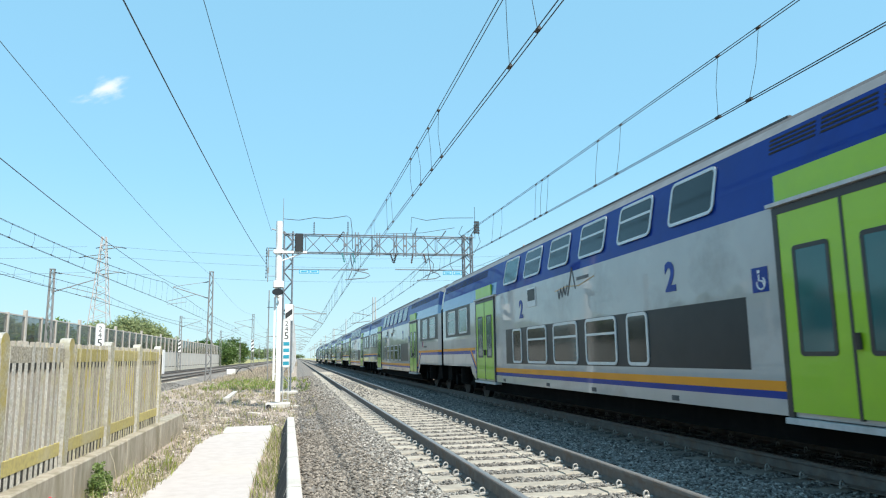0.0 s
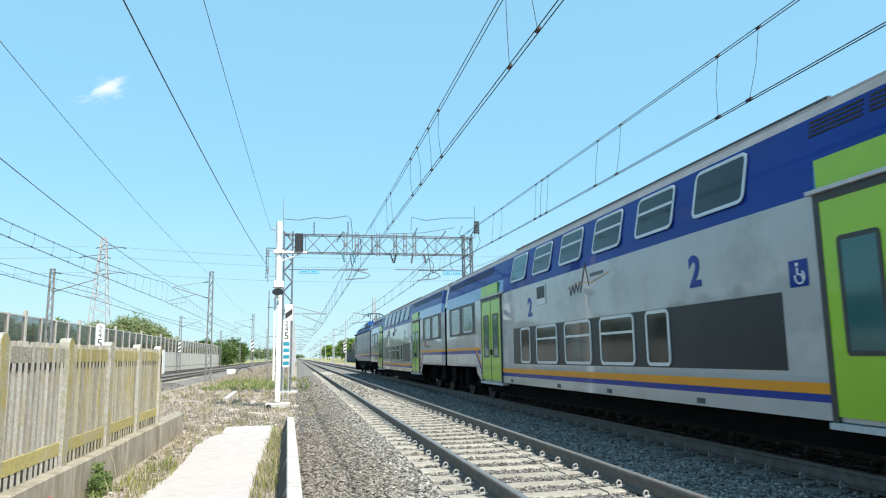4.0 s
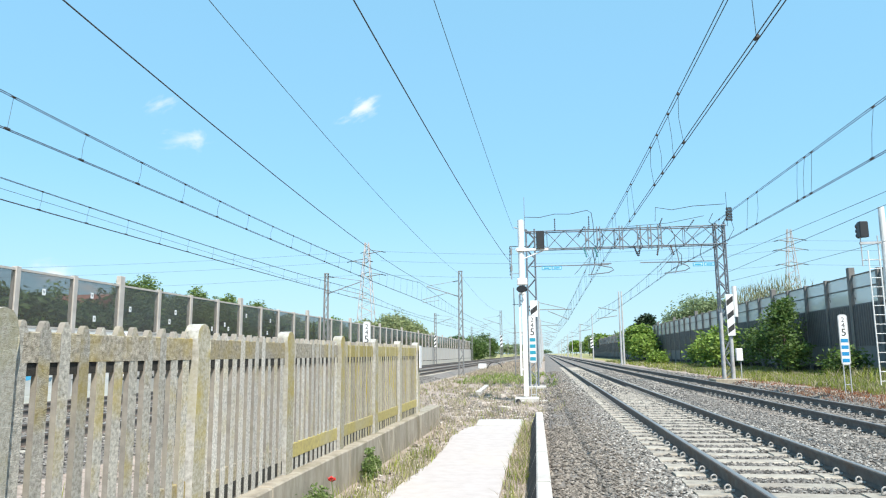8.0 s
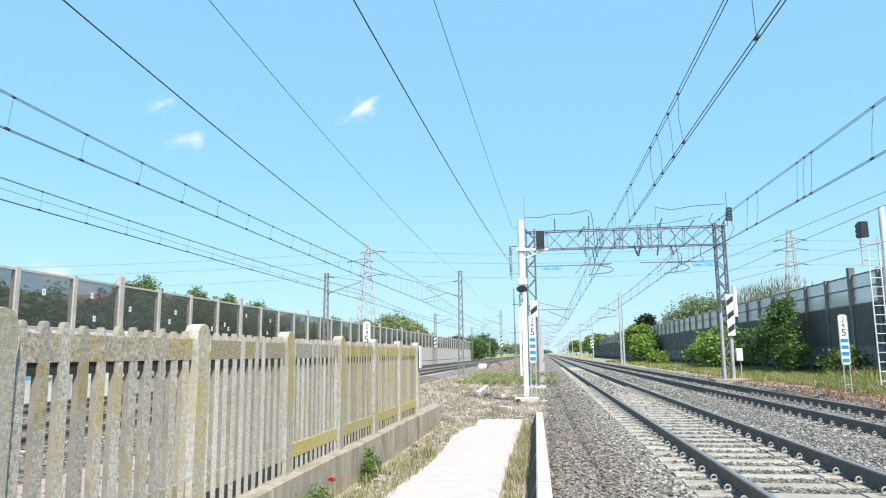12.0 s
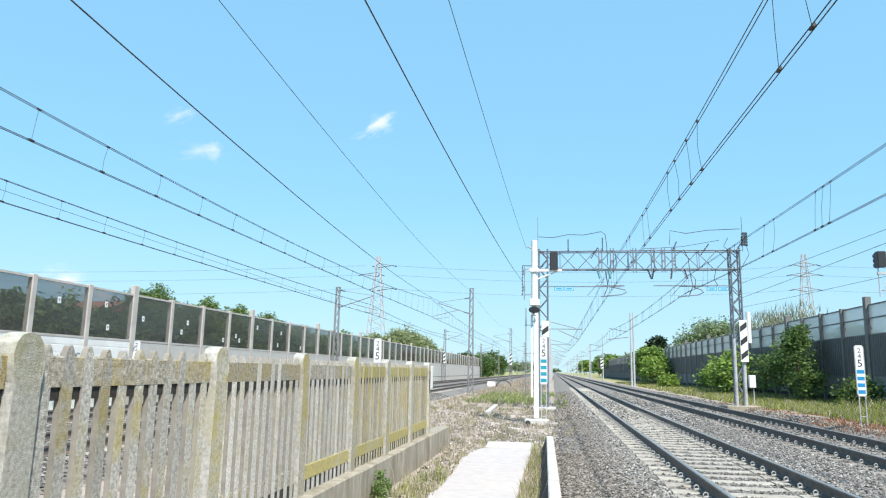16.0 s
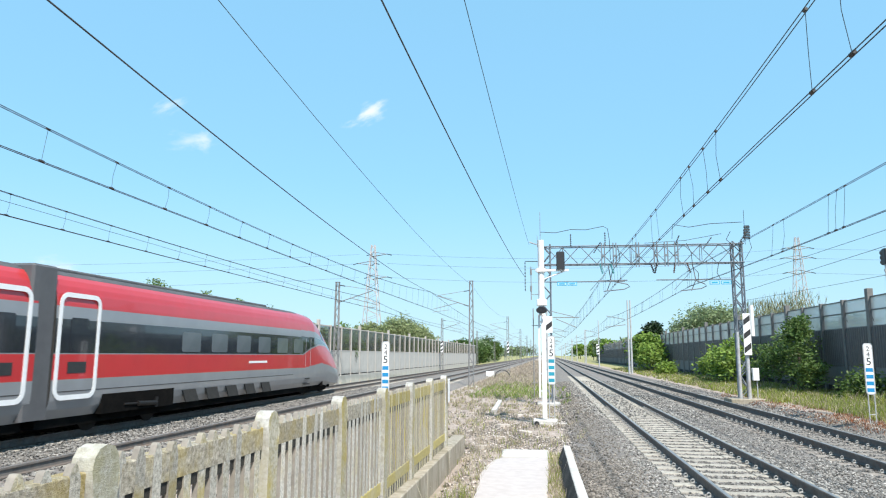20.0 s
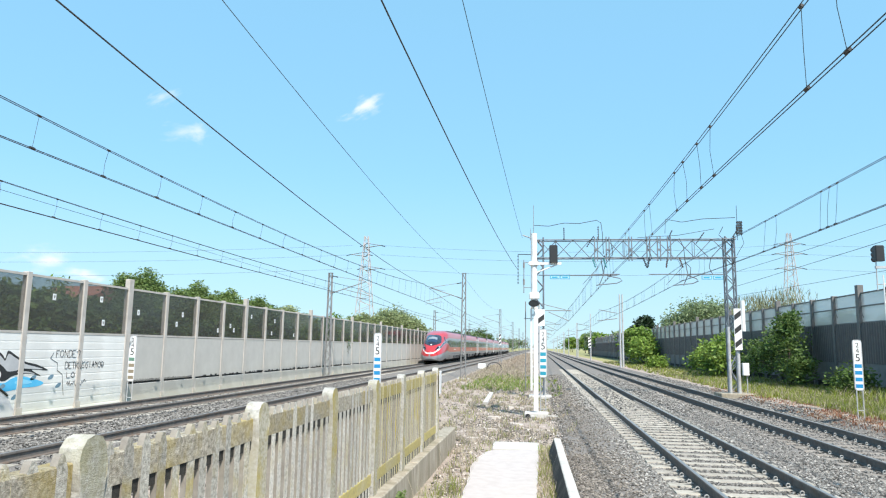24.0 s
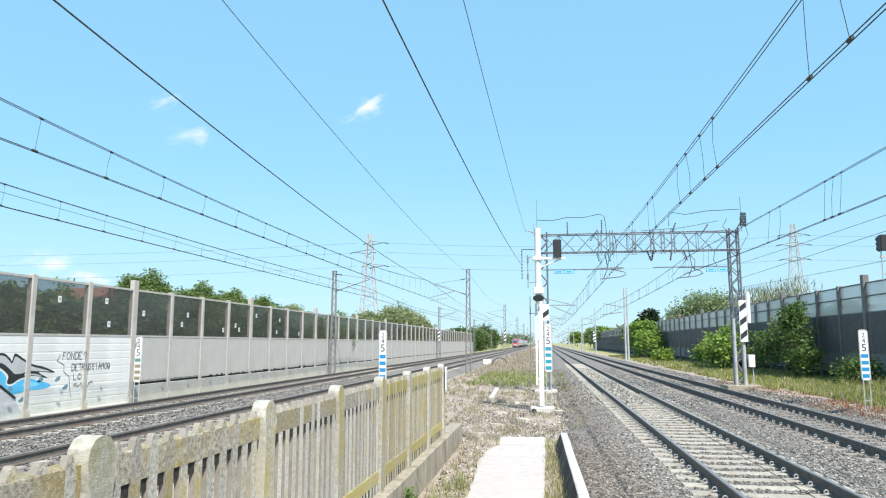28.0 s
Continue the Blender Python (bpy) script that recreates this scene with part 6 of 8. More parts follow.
def portal():
    """The catenary portal that spans the two right-hand tracks."""
    y, xl, xr = 35.0, -0.48, 8.62
    t = thing("catenary_portal", "pale grey lattice portal carrying the overhead wires over two tracks", "gantry")
    for x, name in ((xl, "leg"), (xr, "leg")):
        b = Build()
        lattice(b, (x, y, -0.5 if x < 0 else 0.05), (x, y, 7.45), 0.42, 0.42, 0.042, 0.022, 16)
        part(name, b, M_PORTAL, t)
        if x > 0:
            for dx, top, r in ((0.16, 3.6, 0.085), (-0.24, 3.1, 0.075)):
                sl = Build()
                sl.tube([(x + dx, y - 0.26, 0.0), (x + dx, y - 0.26, top)], r, 10)
                part("sleeve", sl, M_GALV, t, "pale steel tube beside the leg")
            for k in range(5):
                br = Build()
                z0, z1 = 0.3 + 0.9 * k, 1.1 + 0.9 * k
                br.tube([(x - 0.2, y - 0.22, z0 if k % 2 else z1), (x + 0.2, y - 0.22, z1 if k % 2 else z0)], 0.035, 6)
                part("brace", br, M_PORTAL, t)
    b = Build()
    n = 11
    for yy in (y - 0.24, y + 0.24):
        b.tube([(xl - 0.25, yy, 6.42), (xr + 0.30, yy, 6.42)], 0.030, 4)
        b.tube([(xl - 0.25, yy, 7.32), (xr + 0.30, yy, 7.32)], 0.030, 4)
        for i in range(n):
            x0, x1 = xl + (xr - xl) * i / n, xl + (xr - xl) * (i + 1) / n
            z0, z1 = (6.42, 7.32) if (i % 2) ^ (yy > y) else (7.32, 6.42)
            b.tube([(x0, yy, z0), (x1, yy, z1)], 0.019, 4)
            if i % 4 == 1:
                b.tube([(x0, yy, 6.42), (x0, yy, 7.32)], 0.016, 4)
    for i in range(n + 1):
        x0 = xl + (xr - xl) * i / n
        x1 = xl + (xr - xl) * min(n, i + 1) / n
        for z in (6.42, 7.32):
            b.tube([(x0, y - 0.24, z), (x0, y + 0.24, z)], 0.02, 4)
    part("beam", b, M_PORTAL, t, "grey lattice beam")
    # upright channels bolted to the beam
    for x0 in (2.30, 2.86, 3.94, 4.80, 5.30, 5.78):
        b = Build()
        for dx in (-0.07, 0.07):
            b.box(x0 + dx - 0.025, x0 + dx + 0.025, y - 0.33, y - 0.26, 6.25, 7.45)
        b.box(x0 - 0.1, x0 + 0.1, y - 0.34, y - 0.25, 6.75, 6.85)
        part("hanger_channel", b, M_PORTAL, t)
    # supports hanging under the beam
    for cx, x0, x1, xa in ((2.75, 2.30, 3.55, 2.55), (6.48, 5.95, 7.15, 6.55)):
        b = Build()
        b.tube([(x0, y - 0.05, 5.08), (x1 - 0.25, y - 0.05, 5.18), (x1, y - 0.05, 5.30), (x1 - 0.1, y - 0.05, 5.42), (xa + 0.05, y - 0.05, 5.60)], 0.026, 6)
        b.tube([(xa, y, 6.4), (xa + 0.12, y - 0.05, 5.6), (xa - 0.1, y - 0.05, 5.08)], 0.026, 6)
        b.tube([(xa - 0.5, y - 0.05, 5.60), (xa + 0.9, y - 0.05, 5.62)], 0.03, 6)
        b.tube([(xa - 0.9, y - 0.05, 5.12), (xa - 0.15, y, 5.95), (xa - 0.35, y, 6.4)], 0.014, 5)
        st = part("steady_arm", b, M_PORTAL, t)
        for k, dx in enumerate((-0.42, 0.1) if cx < 4 else (-0.3,)):
            i_ = Build()
            insulator(i_, (xa + dx, y - 0.3, 6.38), (xa + dx + 0.12, y - 0.45, 5.90), 0.055, 6)
            part("insulator", i_, M_TEAL if cx < 4 else M_INSUL, st, "glass insulator string" if cx < 4 else "")
    for x0, x1 in ((4.55, 4.70), (4.85, 4.72), (5.70, 5.60)):
        i_ = Build()
        insulator(i_, (x0, y - 0.25, 6.40), (x1, y - 0.4, 5.90), 0.055, 6)
        part("insulator", i_, M_BLACK if x0 < 5.5 else M_INSUL, t)
    for x0, x1, z in ((-0.5, 3.3, 5.55), (4.8, 8.3, 5.60)):
        b = Build()
        b.tube([(x0, y - 0.25, z), (x1, y - 0.25, z)], 0.026, 6)
        part("cross_arm", b, M_PORTAL, t)
    for pts in ([(6.25, 7.35), (6.45, 6.9), (6.5, 6.2), (6.75, 5.9), (6.7, 5.4)], [(3.0, 7.3), (3.1, 6.6), (2.75, 6.1), (2.6, 5.6)], [(4.9, 7.3), (4.75, 6.9), (4.95, 6.4), (4.6, 6.0)],
                [(7.7, 6.4), (7.6, 5.9), (7.75, 5.6)], [(8.3, 7.9), (8.1, 7.5), (8.6, 7.0)]):
        b = Build()
        b.tube([(px, y - 0.34, pz) for px, pz in pts], 0.016, 5)
        part("hanging_cable", b, M_WIRE, t)
    for x0 in (0.05, 0.55, 7.25, 7.78):
        b = Build()
        b.box(x0, x0 + 0.46, y - 0.30, y - 0.28, 5.35, 5.53, 0)
        b.box(x0 + 0.03, x0 + 0.43, y - 0.305, y - 0.3005, 5.38, 5.50, 1)
        pl = part("number_plate", b, [M_SIGNCYAN, M_SIGNPALE], t, "small pale blue plate edged in cyan")
        c = Build()
        c.box(x0 + 0.09, x0 + 0.37, y - 0.308, y - 0.3055, 5.41, 5.47)
        part("plate_text", c, M_SIGNCYAN, pl)
    # jumpers and insulators on top
    for x, z0, dx, dz in ((0.75, 7.32, 0, 0.62), (1.85, 6.95, 0.35, 0.55), (2.42, 7.3, 0.0, 0.7), (5.75, 7.32, 0.2, 0.45), (7.05, 7.1, 0.4, 0.55), (8.75, 7.4, 0.3, 0.45), (8.95, 7.5, 0, 0.5)):
        b = Build()
        insulator(b, (x, y - 0.25, z0), (x + dx, y - 0.25, z0 + dz), 0.045, 6)
        part("insulator", b, M_BLACK, t)
    b = Build()
    b.tube([(-0.75, y - 0.3, 8.05), (0.0, y - 0.3, 8.0), (0.75, y - 0.3, 8.15), (1.5, y - 0.3, 8.12), (2.35, y - 0.3, 8.28), (2.55, y - 0.3, 8.15), (2.62, y - 0.3, 7.6), (2.65, y - 0.3, 6.6)], 0.016, 5)
    part("jumper_cable", b, M_WIRE, t)
    b = Build()
    b.tube([(5.6, y - 0.3, 7.6), (5.65, y - 0.3, 8.3), (6.4, y - 0.3, 8.15), (7.4, y - 0.3, 8.3), (8.9, y - 0.3, 8.35)], 0.016, 5)
    b.tube([(4.3, y - 0.3, 7.4), (6.2, y - 0.3, 7.5), (7.9, y - 0.3, 7.8)], 0.012, 5)
    b.tube([(9.1, y - 0.3, 7.7), (9.25, y - 0.3, 7.1), (8.9, y - 0.3, 6.5)], 0.012, 5)
    part("jumper_cable", b, M_WIRE, t)
    b = Build()
    for i in range(5):
        insulator(b, (8.98 + 0.07 * i, y - 0.2 + 0.05 * i, 7.55), (9.0 + 0.05 * i, y - 0.2, 8.2), 0.06, 5)
    b.tube([(9.05, y, 7.3), (9.05, y, 9.0)], 0.012, 5)
    part("line_switch", b, M_BLACK, t, "black pole-top switch")
    b = Build()
    for x in (-0.75, -0.9):
        b.tube([(x, y - 0.2, 7.3), (x, y - 0.2, 9.1 if x > -0.8 else 7.9)], 0.014, 5)
    b.tube([(-0.5, y, 7.32), (-1.3, y, 7.6)], 0.03, 5)
    part("spike", b, M_MASTGREY, t)
    for x, z0, z1 in ((-1.52, 5.1, 6.6),):
        b = Build()
        insulator(b, (x, y - 0.2, z0), (x, y - 0.2, z1), 0.036, 9)
        b.tube([(x, y - 0.2, z1), (-0.5, y, 6.6)], 0.02, 5)
        part("insulator", b, M_BLACK, t)
    striped_board(t, 8.78, y - 0.42, 2.02, 3.96, 0.34)
    striped_board(t, -0.40, y - 0.30, 3.05, 3.85, 0.36)
    b = Build()
    b.bevel_box(8.92, 9.20, y - 0.46, y - 0.24, 0.86, 1.42, 0.02)
    bx = part("switch_box", b, M_WPAINT, t, "white equipment box on a stalk")
    b = Build()
    b.tube([(9.12, y - 0.34, 0.0), (9.12, y - 0.34, 0.88)], 0.025, 8)
    part("stalk", b, M_GALV, bx)
    b = Build()
    b.tube([(9.05, y - 0.3, 2.9), (9.05, y - 0.3, 4.35)], 0.11, 12)
    part("pipe", b, M_WPAINT, t)
    b = Build()
    b.bevel_box(7.85, 9.5, y - 0.7, y + 0.7, -0.3, 0.02, 0.03)
    part("footing", b, M_PLINTH, t)
    b = Build()
    b.bevel_box(-1.0, 0.1, y - 0.6, y + 0.6, -0.7, -0.3, 0.03)
    part("footing", b, M_CURB, t)


portal()


def signal_head(b, x, y, z, w=0.36, h=0.72):
    """A black lamp housing with hoods, facing -y."""
    b.bevel_box(x - w / 2, x + w / 2, y - 0.12, y + 0.12, z - h / 2, z + h / 2, 0.03)
    for k in (-1, 0, 1):
        zc = z + k * h * 0.3
        b.tube([(x, y + 0.12, zc), (x, y + 0.34, zc)], 0.10, 12)


def left_signal():
    x, y = -0.67, 25.0
    t = thing("signal_mast", "white signal mast with a black lamp head beside the gantry", "signal")
    b = Build()
    b.tube([(x, y, 3.35), (x, y, 6.05)], 0.112, 16)
    part("mast", b, M_WPAINT, t)
    b = Build()
    b.box(x - 0.02, x + 0.14, y - 0.08, y + 0.08, -0.2, 3.4)
    b.box(x - 0.13, x - 0.06, y - 0.05, y + 0.05, 0.5, 3.4)
    for i in range(5):
        b.box(x - 0.1, x + 0.05, y - 0.03, y + 0.03, 0.7 + 0.6 * i, 0.75 + 0.6 * i)
    part("lower_mast", b, M_WPAINT, t)
    b = Build()
    b.bevel_box(x - 0.17, x + 0.19, y - 0.18, y + 0.18, 3.70, 3.92, 0.03)
    part("junction_box", b, M_WPAINT, t)
    b = Build()
    b.tube([(x - 0.02, y - 0.35, 3.52), (x + 0.02, y - 0.25, 3.52)], 0.19, 18)
    for i in range(len(b.v)):
        px, py, pz = b.v[i]
        b.v[i] = (px * 1.0, py, 3.52 + (pz - 3.52) * 0.62)
    b.tube([(x, y - 0.25, 3.5), (x, y, 3.5)], 0.06, 8)
    part("lamp_hood", b, M_BLACK, t, "black oval marker lamp")
    b = Build()
    signal_head(b, 0.02, y, 5.30, 0.29, 0.64)
    part("signal_head", b, M_BLACK, t, "black hooded lamp head")
    b = Build()
    b.box(x - 0.2, 0.3, y - 0.05, y + 0.05, 4.92, 5.0)
    b.tube([(x, y, 4.6), (0.2, y, 4.95)], 0.025, 6)
    b.box(x - 0.16, x + 0.16, y - 0.16, y + 0.16, 4.90, 5.02)
    part("bracket", b, M_WPAINT, t)
    b = Build()
    b.tube([(x - 0.30, y, 0.5), (x - 0.30, y, 3.6)], 0.02, 6)
    b.tube([(x - 0.36, y, 3.9), (x - 0.36, y, 5.1)], 0.018, 6)
    for z in (1.0, 2.0, 3.0, 4.1, 5.0):
        b.tube([(x - 0.36, y, z), (x, y, z)], 0.012, 5)
    for z in (4.4, 5.0):
        b.tube([(x - 0.36, y, z - 0.2), (x - 0.36, y, z)], 0.035, 8)
    part("conduit", b, M_MASTGREY, t)
    b = Build()
    b.bevel_box(x - 0.34, x + 0.48, y - 0.40, y + 0.40, -0.6, -0.24, 0.03)
    b.bevel_box(x - 0.12, x + 0.12, y - 0.58, y - 0.3, -0.6, -0.32, 0.03)
    ft = part("footing", b, M_CURB, t, "whitewashed concrete foot")
    b = Build()
    b.tube([(x - 0.22, y - 0.425, -0.35), (x - 0.22, y - 0.30, -0.35)], 0.085, 14)
    part("duct_mouth", b, M_BLACK, ft, "dark cable duct mouth")


left_signal()


def right_signal():
    x, y = 11.18, 24.4
    t = thing("signal_mast", "grey signal mast with a ladder and small black lamp head", "signal")
    b = Build()
    b.tube([(x, y, -0.1), (x, y, 5.95)], 0.125, 14, r1=0.095)
    part("mast", b, M_WPAINT, t)
    b = Build()
    b.box(x + 0.02, x + 0.15, y - 0.17, y - 0.09, 0.0, 3.4)
    part("cable_duct", b, M_GALV, t)
    b = Build()
    for dx in (-0.17, 0.17):
        b.tube([(x - 0.40 + dx, y - 0.1, 0.0), (x - 0.40 + dx, y - 0.1, 4.5)], 0.02, 6)
    lad = part("ladder", b, M_WPAINT, t, "grey steel ladder")
    for i in range(14):
        r = Build()
        r.tube([(x - 0.57, y - 0.1, 0.3 + 0.30 * i), (x - 0.23, y - 0.1, 0.3 + 0.30 * i)], 0.013, 5)
        part("rung", r, M_WPAINT, lad)
    b = Build()
    b.box(x - 0.75, x + 0.05, y - 0.04, y + 0.04, 4.72, 4.80)
    for dx in (-0.72, -0.2):
        b.tube([(x + dx, y, 4.0), (x + dx, y, 5.0)], 0.018, 6)
    b.tube([(x - 0.75, y, 4.2), (x, y, 4.2)], 0.018, 6)
    part("bracket", b, M_GALV, t)
    b = Build()
    signal_head(b, x - 0.62, y, 5.22, 0.28, 0.52)
    part("signal_head", b, M_BLACK, t)
    b = Build()
    b.tube([(x + 0.12, y - 0.34, 3.55), (x + 0.3, y - 0.1, 3.62)], 0.15, 14)
    b.tube([(x, y, 3.5), (x + 0.25, y - 0.2, 3.58)], 0.04, 8)
    part("lamp_hood", b, M_BLACK, t)
    b = Build()
    b.bevel_box(x - 0.65, x + 0.35, y - 0.35, y + 0.35, -0.2, 0.08, 0.02)
    part("footing", b, M_CURB, t)
    p = Build()
    p.bevel_box(10.95, 11.17, 21.9, 22.1, -0.1, 0.56, 0.03)
    tagged(part("concrete_post", p, M_WPAINT), "short whitewashed concrete marker post in the grass", "post")


right_signal()


def distance_marker(x, y, z0, z1, leg, faded=False, teal=False):
    t = thing("distance_marker", "distance board 245 over blue stripes on thin legs" if not faded else "faded distance board 245 with green stripes by the barrier post", "sign", "distance boards")
    h, w = z1 - z0, 0.225
    b = Build()
    b.prism([(x + px, (z0 + z1) / 2 + pz) for px, pz in rounded(w, h, 0.06)], "y", y - 0.012, y + 0.012)
    bd = part("board", b, M_SIGNWHITE, t)
    b = Build()
    o = rounded(w + 0.03, h + 0.03, 0.07)
    b.tube([(x + px, y, (z0 + z1) / 2 + pz) for px, pz in o] + [(x + o[0][0], y, (z0 + z1) / 2 + o[0][1])], 0.014, 5)
    for s in (-1, 1):
        b.tube([(x + s * 0.09, y, z0), (x + s * 0.09, y, leg)], 0.016, 6)
    b.tube([(x - 0.09, y, leg + 0.25), (x + 0.09, y, leg + 0.25)], 0.012, 5)
    part("frame", b, M_GALV, t)
    cols = [M_SIGNTEAL if teal else M_SIGNBLUE] * 4 if not faded else [M_FADEGREEN, M_FADEBROWN, M_FADEBROWN, M_FADEBROWN]
    for i in range(4):
        s = Build()
        zc = z0 + h * (0.04 + 0.135 * i)
        s.box(x - w / 2 + 0.012, x + w / 2 - 0.012, y - 0.016, y - 0.0125, zc, zc + h * 0.075)
        part("stripe", s, cols[3 - i], bd)
    for ch, zc, sz in (("2", 0.905, 0.21), ("4", 0.79, 0.21), ("5", 0.645, 0.32)):
        part("digit", text_mesh(ch, sz * h / 1.5, M_INK if ch == "5" else M_TROOF), None, bd, at=pose(x, y - 0.0145, z0 + h * zc, 90, 0, 0))


M_FADEGREEN = material("faded_green", (0.12, 0.24, 0.18), (0.10, 0.2, 0.15), 5, 0.7)
M_FADEBROWN = material("faded_brown", (0.27, 0.22, 0.15), (0.2, 0.17, 0.12), 5, 0.7)
distance_marker(9.12, 23.0, 0.86, 2.34, 0.0)
distance_marker(-0.36, 25.45, 0.95, 2.62, -0.42, teal=True)
distance_marker(-5.84, 23.0, 0.72, 2.36, -0.38)
distance_marker(-14.62, 23.0, 0.62, 2.16, -0.2, True)


def station_sign():
    t = thing("station_sign", "dark blue station name board reading Dolo among bushes", "sign")
    b = Build()
    b.bevel_box(13.0, 13.05, 21.17, 22.30, 2.70, 3.32, 0.01)
    bd = part("board", b, M_NAVY, t)
    part("lettering", text_mesh("Dolo", 0.42, M_SIGNWHITE), None, bd, "white letters", at=Matrix.Translation((12.996, 21.72, 3.01)) @ pose(0, 0, 0, 90, 0, -90))
    b = Build()
    for p0, p1 in (((21.17, 2.70), (22.30, 2.70)), ((21.17, 3.32), (22.30, 3.32)), ((21.17, 2.7), (21.17, 3.32)), ((22.3, 2.7), (22.3, 3.32))):
        b.tube([(13.0, *p0), (13.0, *p1)], 0.018, 5)
    part("rim", b, M_SIGNWHITE, bd)
    for y in (21.35, 22.1):
        b = Build()
        b.tube([(13.07, y, 0.0), (13.07, y, 3.4)], 0.035, 8)
        part("post", b, M_MASTGREY, t)


station_sign()


# overhead line masts
def mast(x, y, h, side, label, striped=False, z0=-0.4):
    """A lattice mast with a hinged bracket reaching to the wire at x + side * reach."""
    t = thing("catenary_mast", label, "mast", "overhead line masts", at=(x, y, 0))
    b = Build()
    lattice(b, (0, 0, z0), (0, 0, h), 0.36, 0.28, 0.036, 0.016, 14, taper=0.62)
    b.box(-0.16, 0.16, -0.12, 0.12, h - 0.02, h + 0.03)
    part("lattice", b, M_MASTGREY, t)
    b = Build()
    r = side * 2.55
    b.tube([(side * 0.12, 0, 5.55), (r, 0, 6.35)], 0.032, 6)
    b.tube([(side * 0.12, 0, 6.75), (r, 0, 6.38)], 0.018, 5)
    b.tube([(side * 0.9, 0, 5.85), (side * 2.9, 0, 5.35)], 0.022, 6)
    b.tube([(side * 1.6, -0.05, 5.30), (side * 2.9, -0.05, 5.12)], 0.018, 5)
    arm = part("bracket_arm", b, M_MASTGREY, t)
    for z, zz in ((5.55, 5.66), (6.75, 6.70)):
        b = Build()
        insulator(b, (side * 0.12, 0, z), (side * 0.55, 0, zz + (0.02 if z < 6 else -0.03)), 0.06, 5)
        part("insulator", b, M_BLACK, arm)
    b = Build()
    b.bevel_box(-0.45, 0.45, -0.45, 0.45, z0 - 0.3, z0 + 0.1, 0.03)
    part("footing", b, M_CURB, t)
    if striped:
        striped_board(t, 0, -0.2, 2.3, 3.9, 0.34)
    return t


for k in range(9):
    mast(-6.05, 52.0 + 50 * k, 7.45, -1, "grey lattice mast between the running lines", striped=(k == 1))
    if k:
        mast(-14.95, 47.2 + 50 * k, 6.95, 1, "grey lattice mast in front of the noise barrier", striped=(k == 1))
    else:
        mast(-14.95, 47.2, 6.95, 1, "grey lattice mast in front of the noise barrier")
mast(-6.05, 2.0, 8.45, -1, "grey lattice mast between the running lines")
mast(-14.95, -2.8, 6.95, 1, "grey lattice mast in front of the noise barrier")


def pole_portal(y, pair):
    t = thing("catenary_poles", "pale steel poles with brackets over the nearer pair of tracks", "mast", "overhead line masts")
    for x in ((8.78, 9.08) if pair else (8.8,)):
        b = Build()
        b.tube([(x, y, -0.1), (x, y, 8.3)], 0.12, 10, r1=0.08)
        part("pole", b, M_GALV, t)
    b = Build()
    b.tube([(8.5, y, 6.1), (6.4, y, 6.5)], 0.04, 6)
    b.tube([(8.5, y, 5.5), (6.2, y, 5.2)], 0.045, 6)
    part("bracket", b, M_MASTGREY, t)
    b = Build()
    b.tube([(-0.45, y, -0.4), (-0.45, y, 7.4)], 0.14, 10, r1=0.10)
    part("pole", b, M_GALV, t)
    b = Build()
    b.tube([(-0.45, y, 6.35), (3.3, y, 6.35)], 0.05, 6)
    b.tube([(-0.45, y, 7.2), (2.6, y, 6.45)], 0.04, 6)
    b.tube([(0.6, y, 6.2), (2.9, y, 5.2)], 0.045, 6)
    part("bracket", b, M_MASTGREY, t)
    if y > 100 and y < 150:
        striped_board(t, 8.6, y - 0.2, 2.2, 4.0, 0.5)


for k in range(9):
    pole_portal(83.0 + 47 * k, k % 2 == 0)


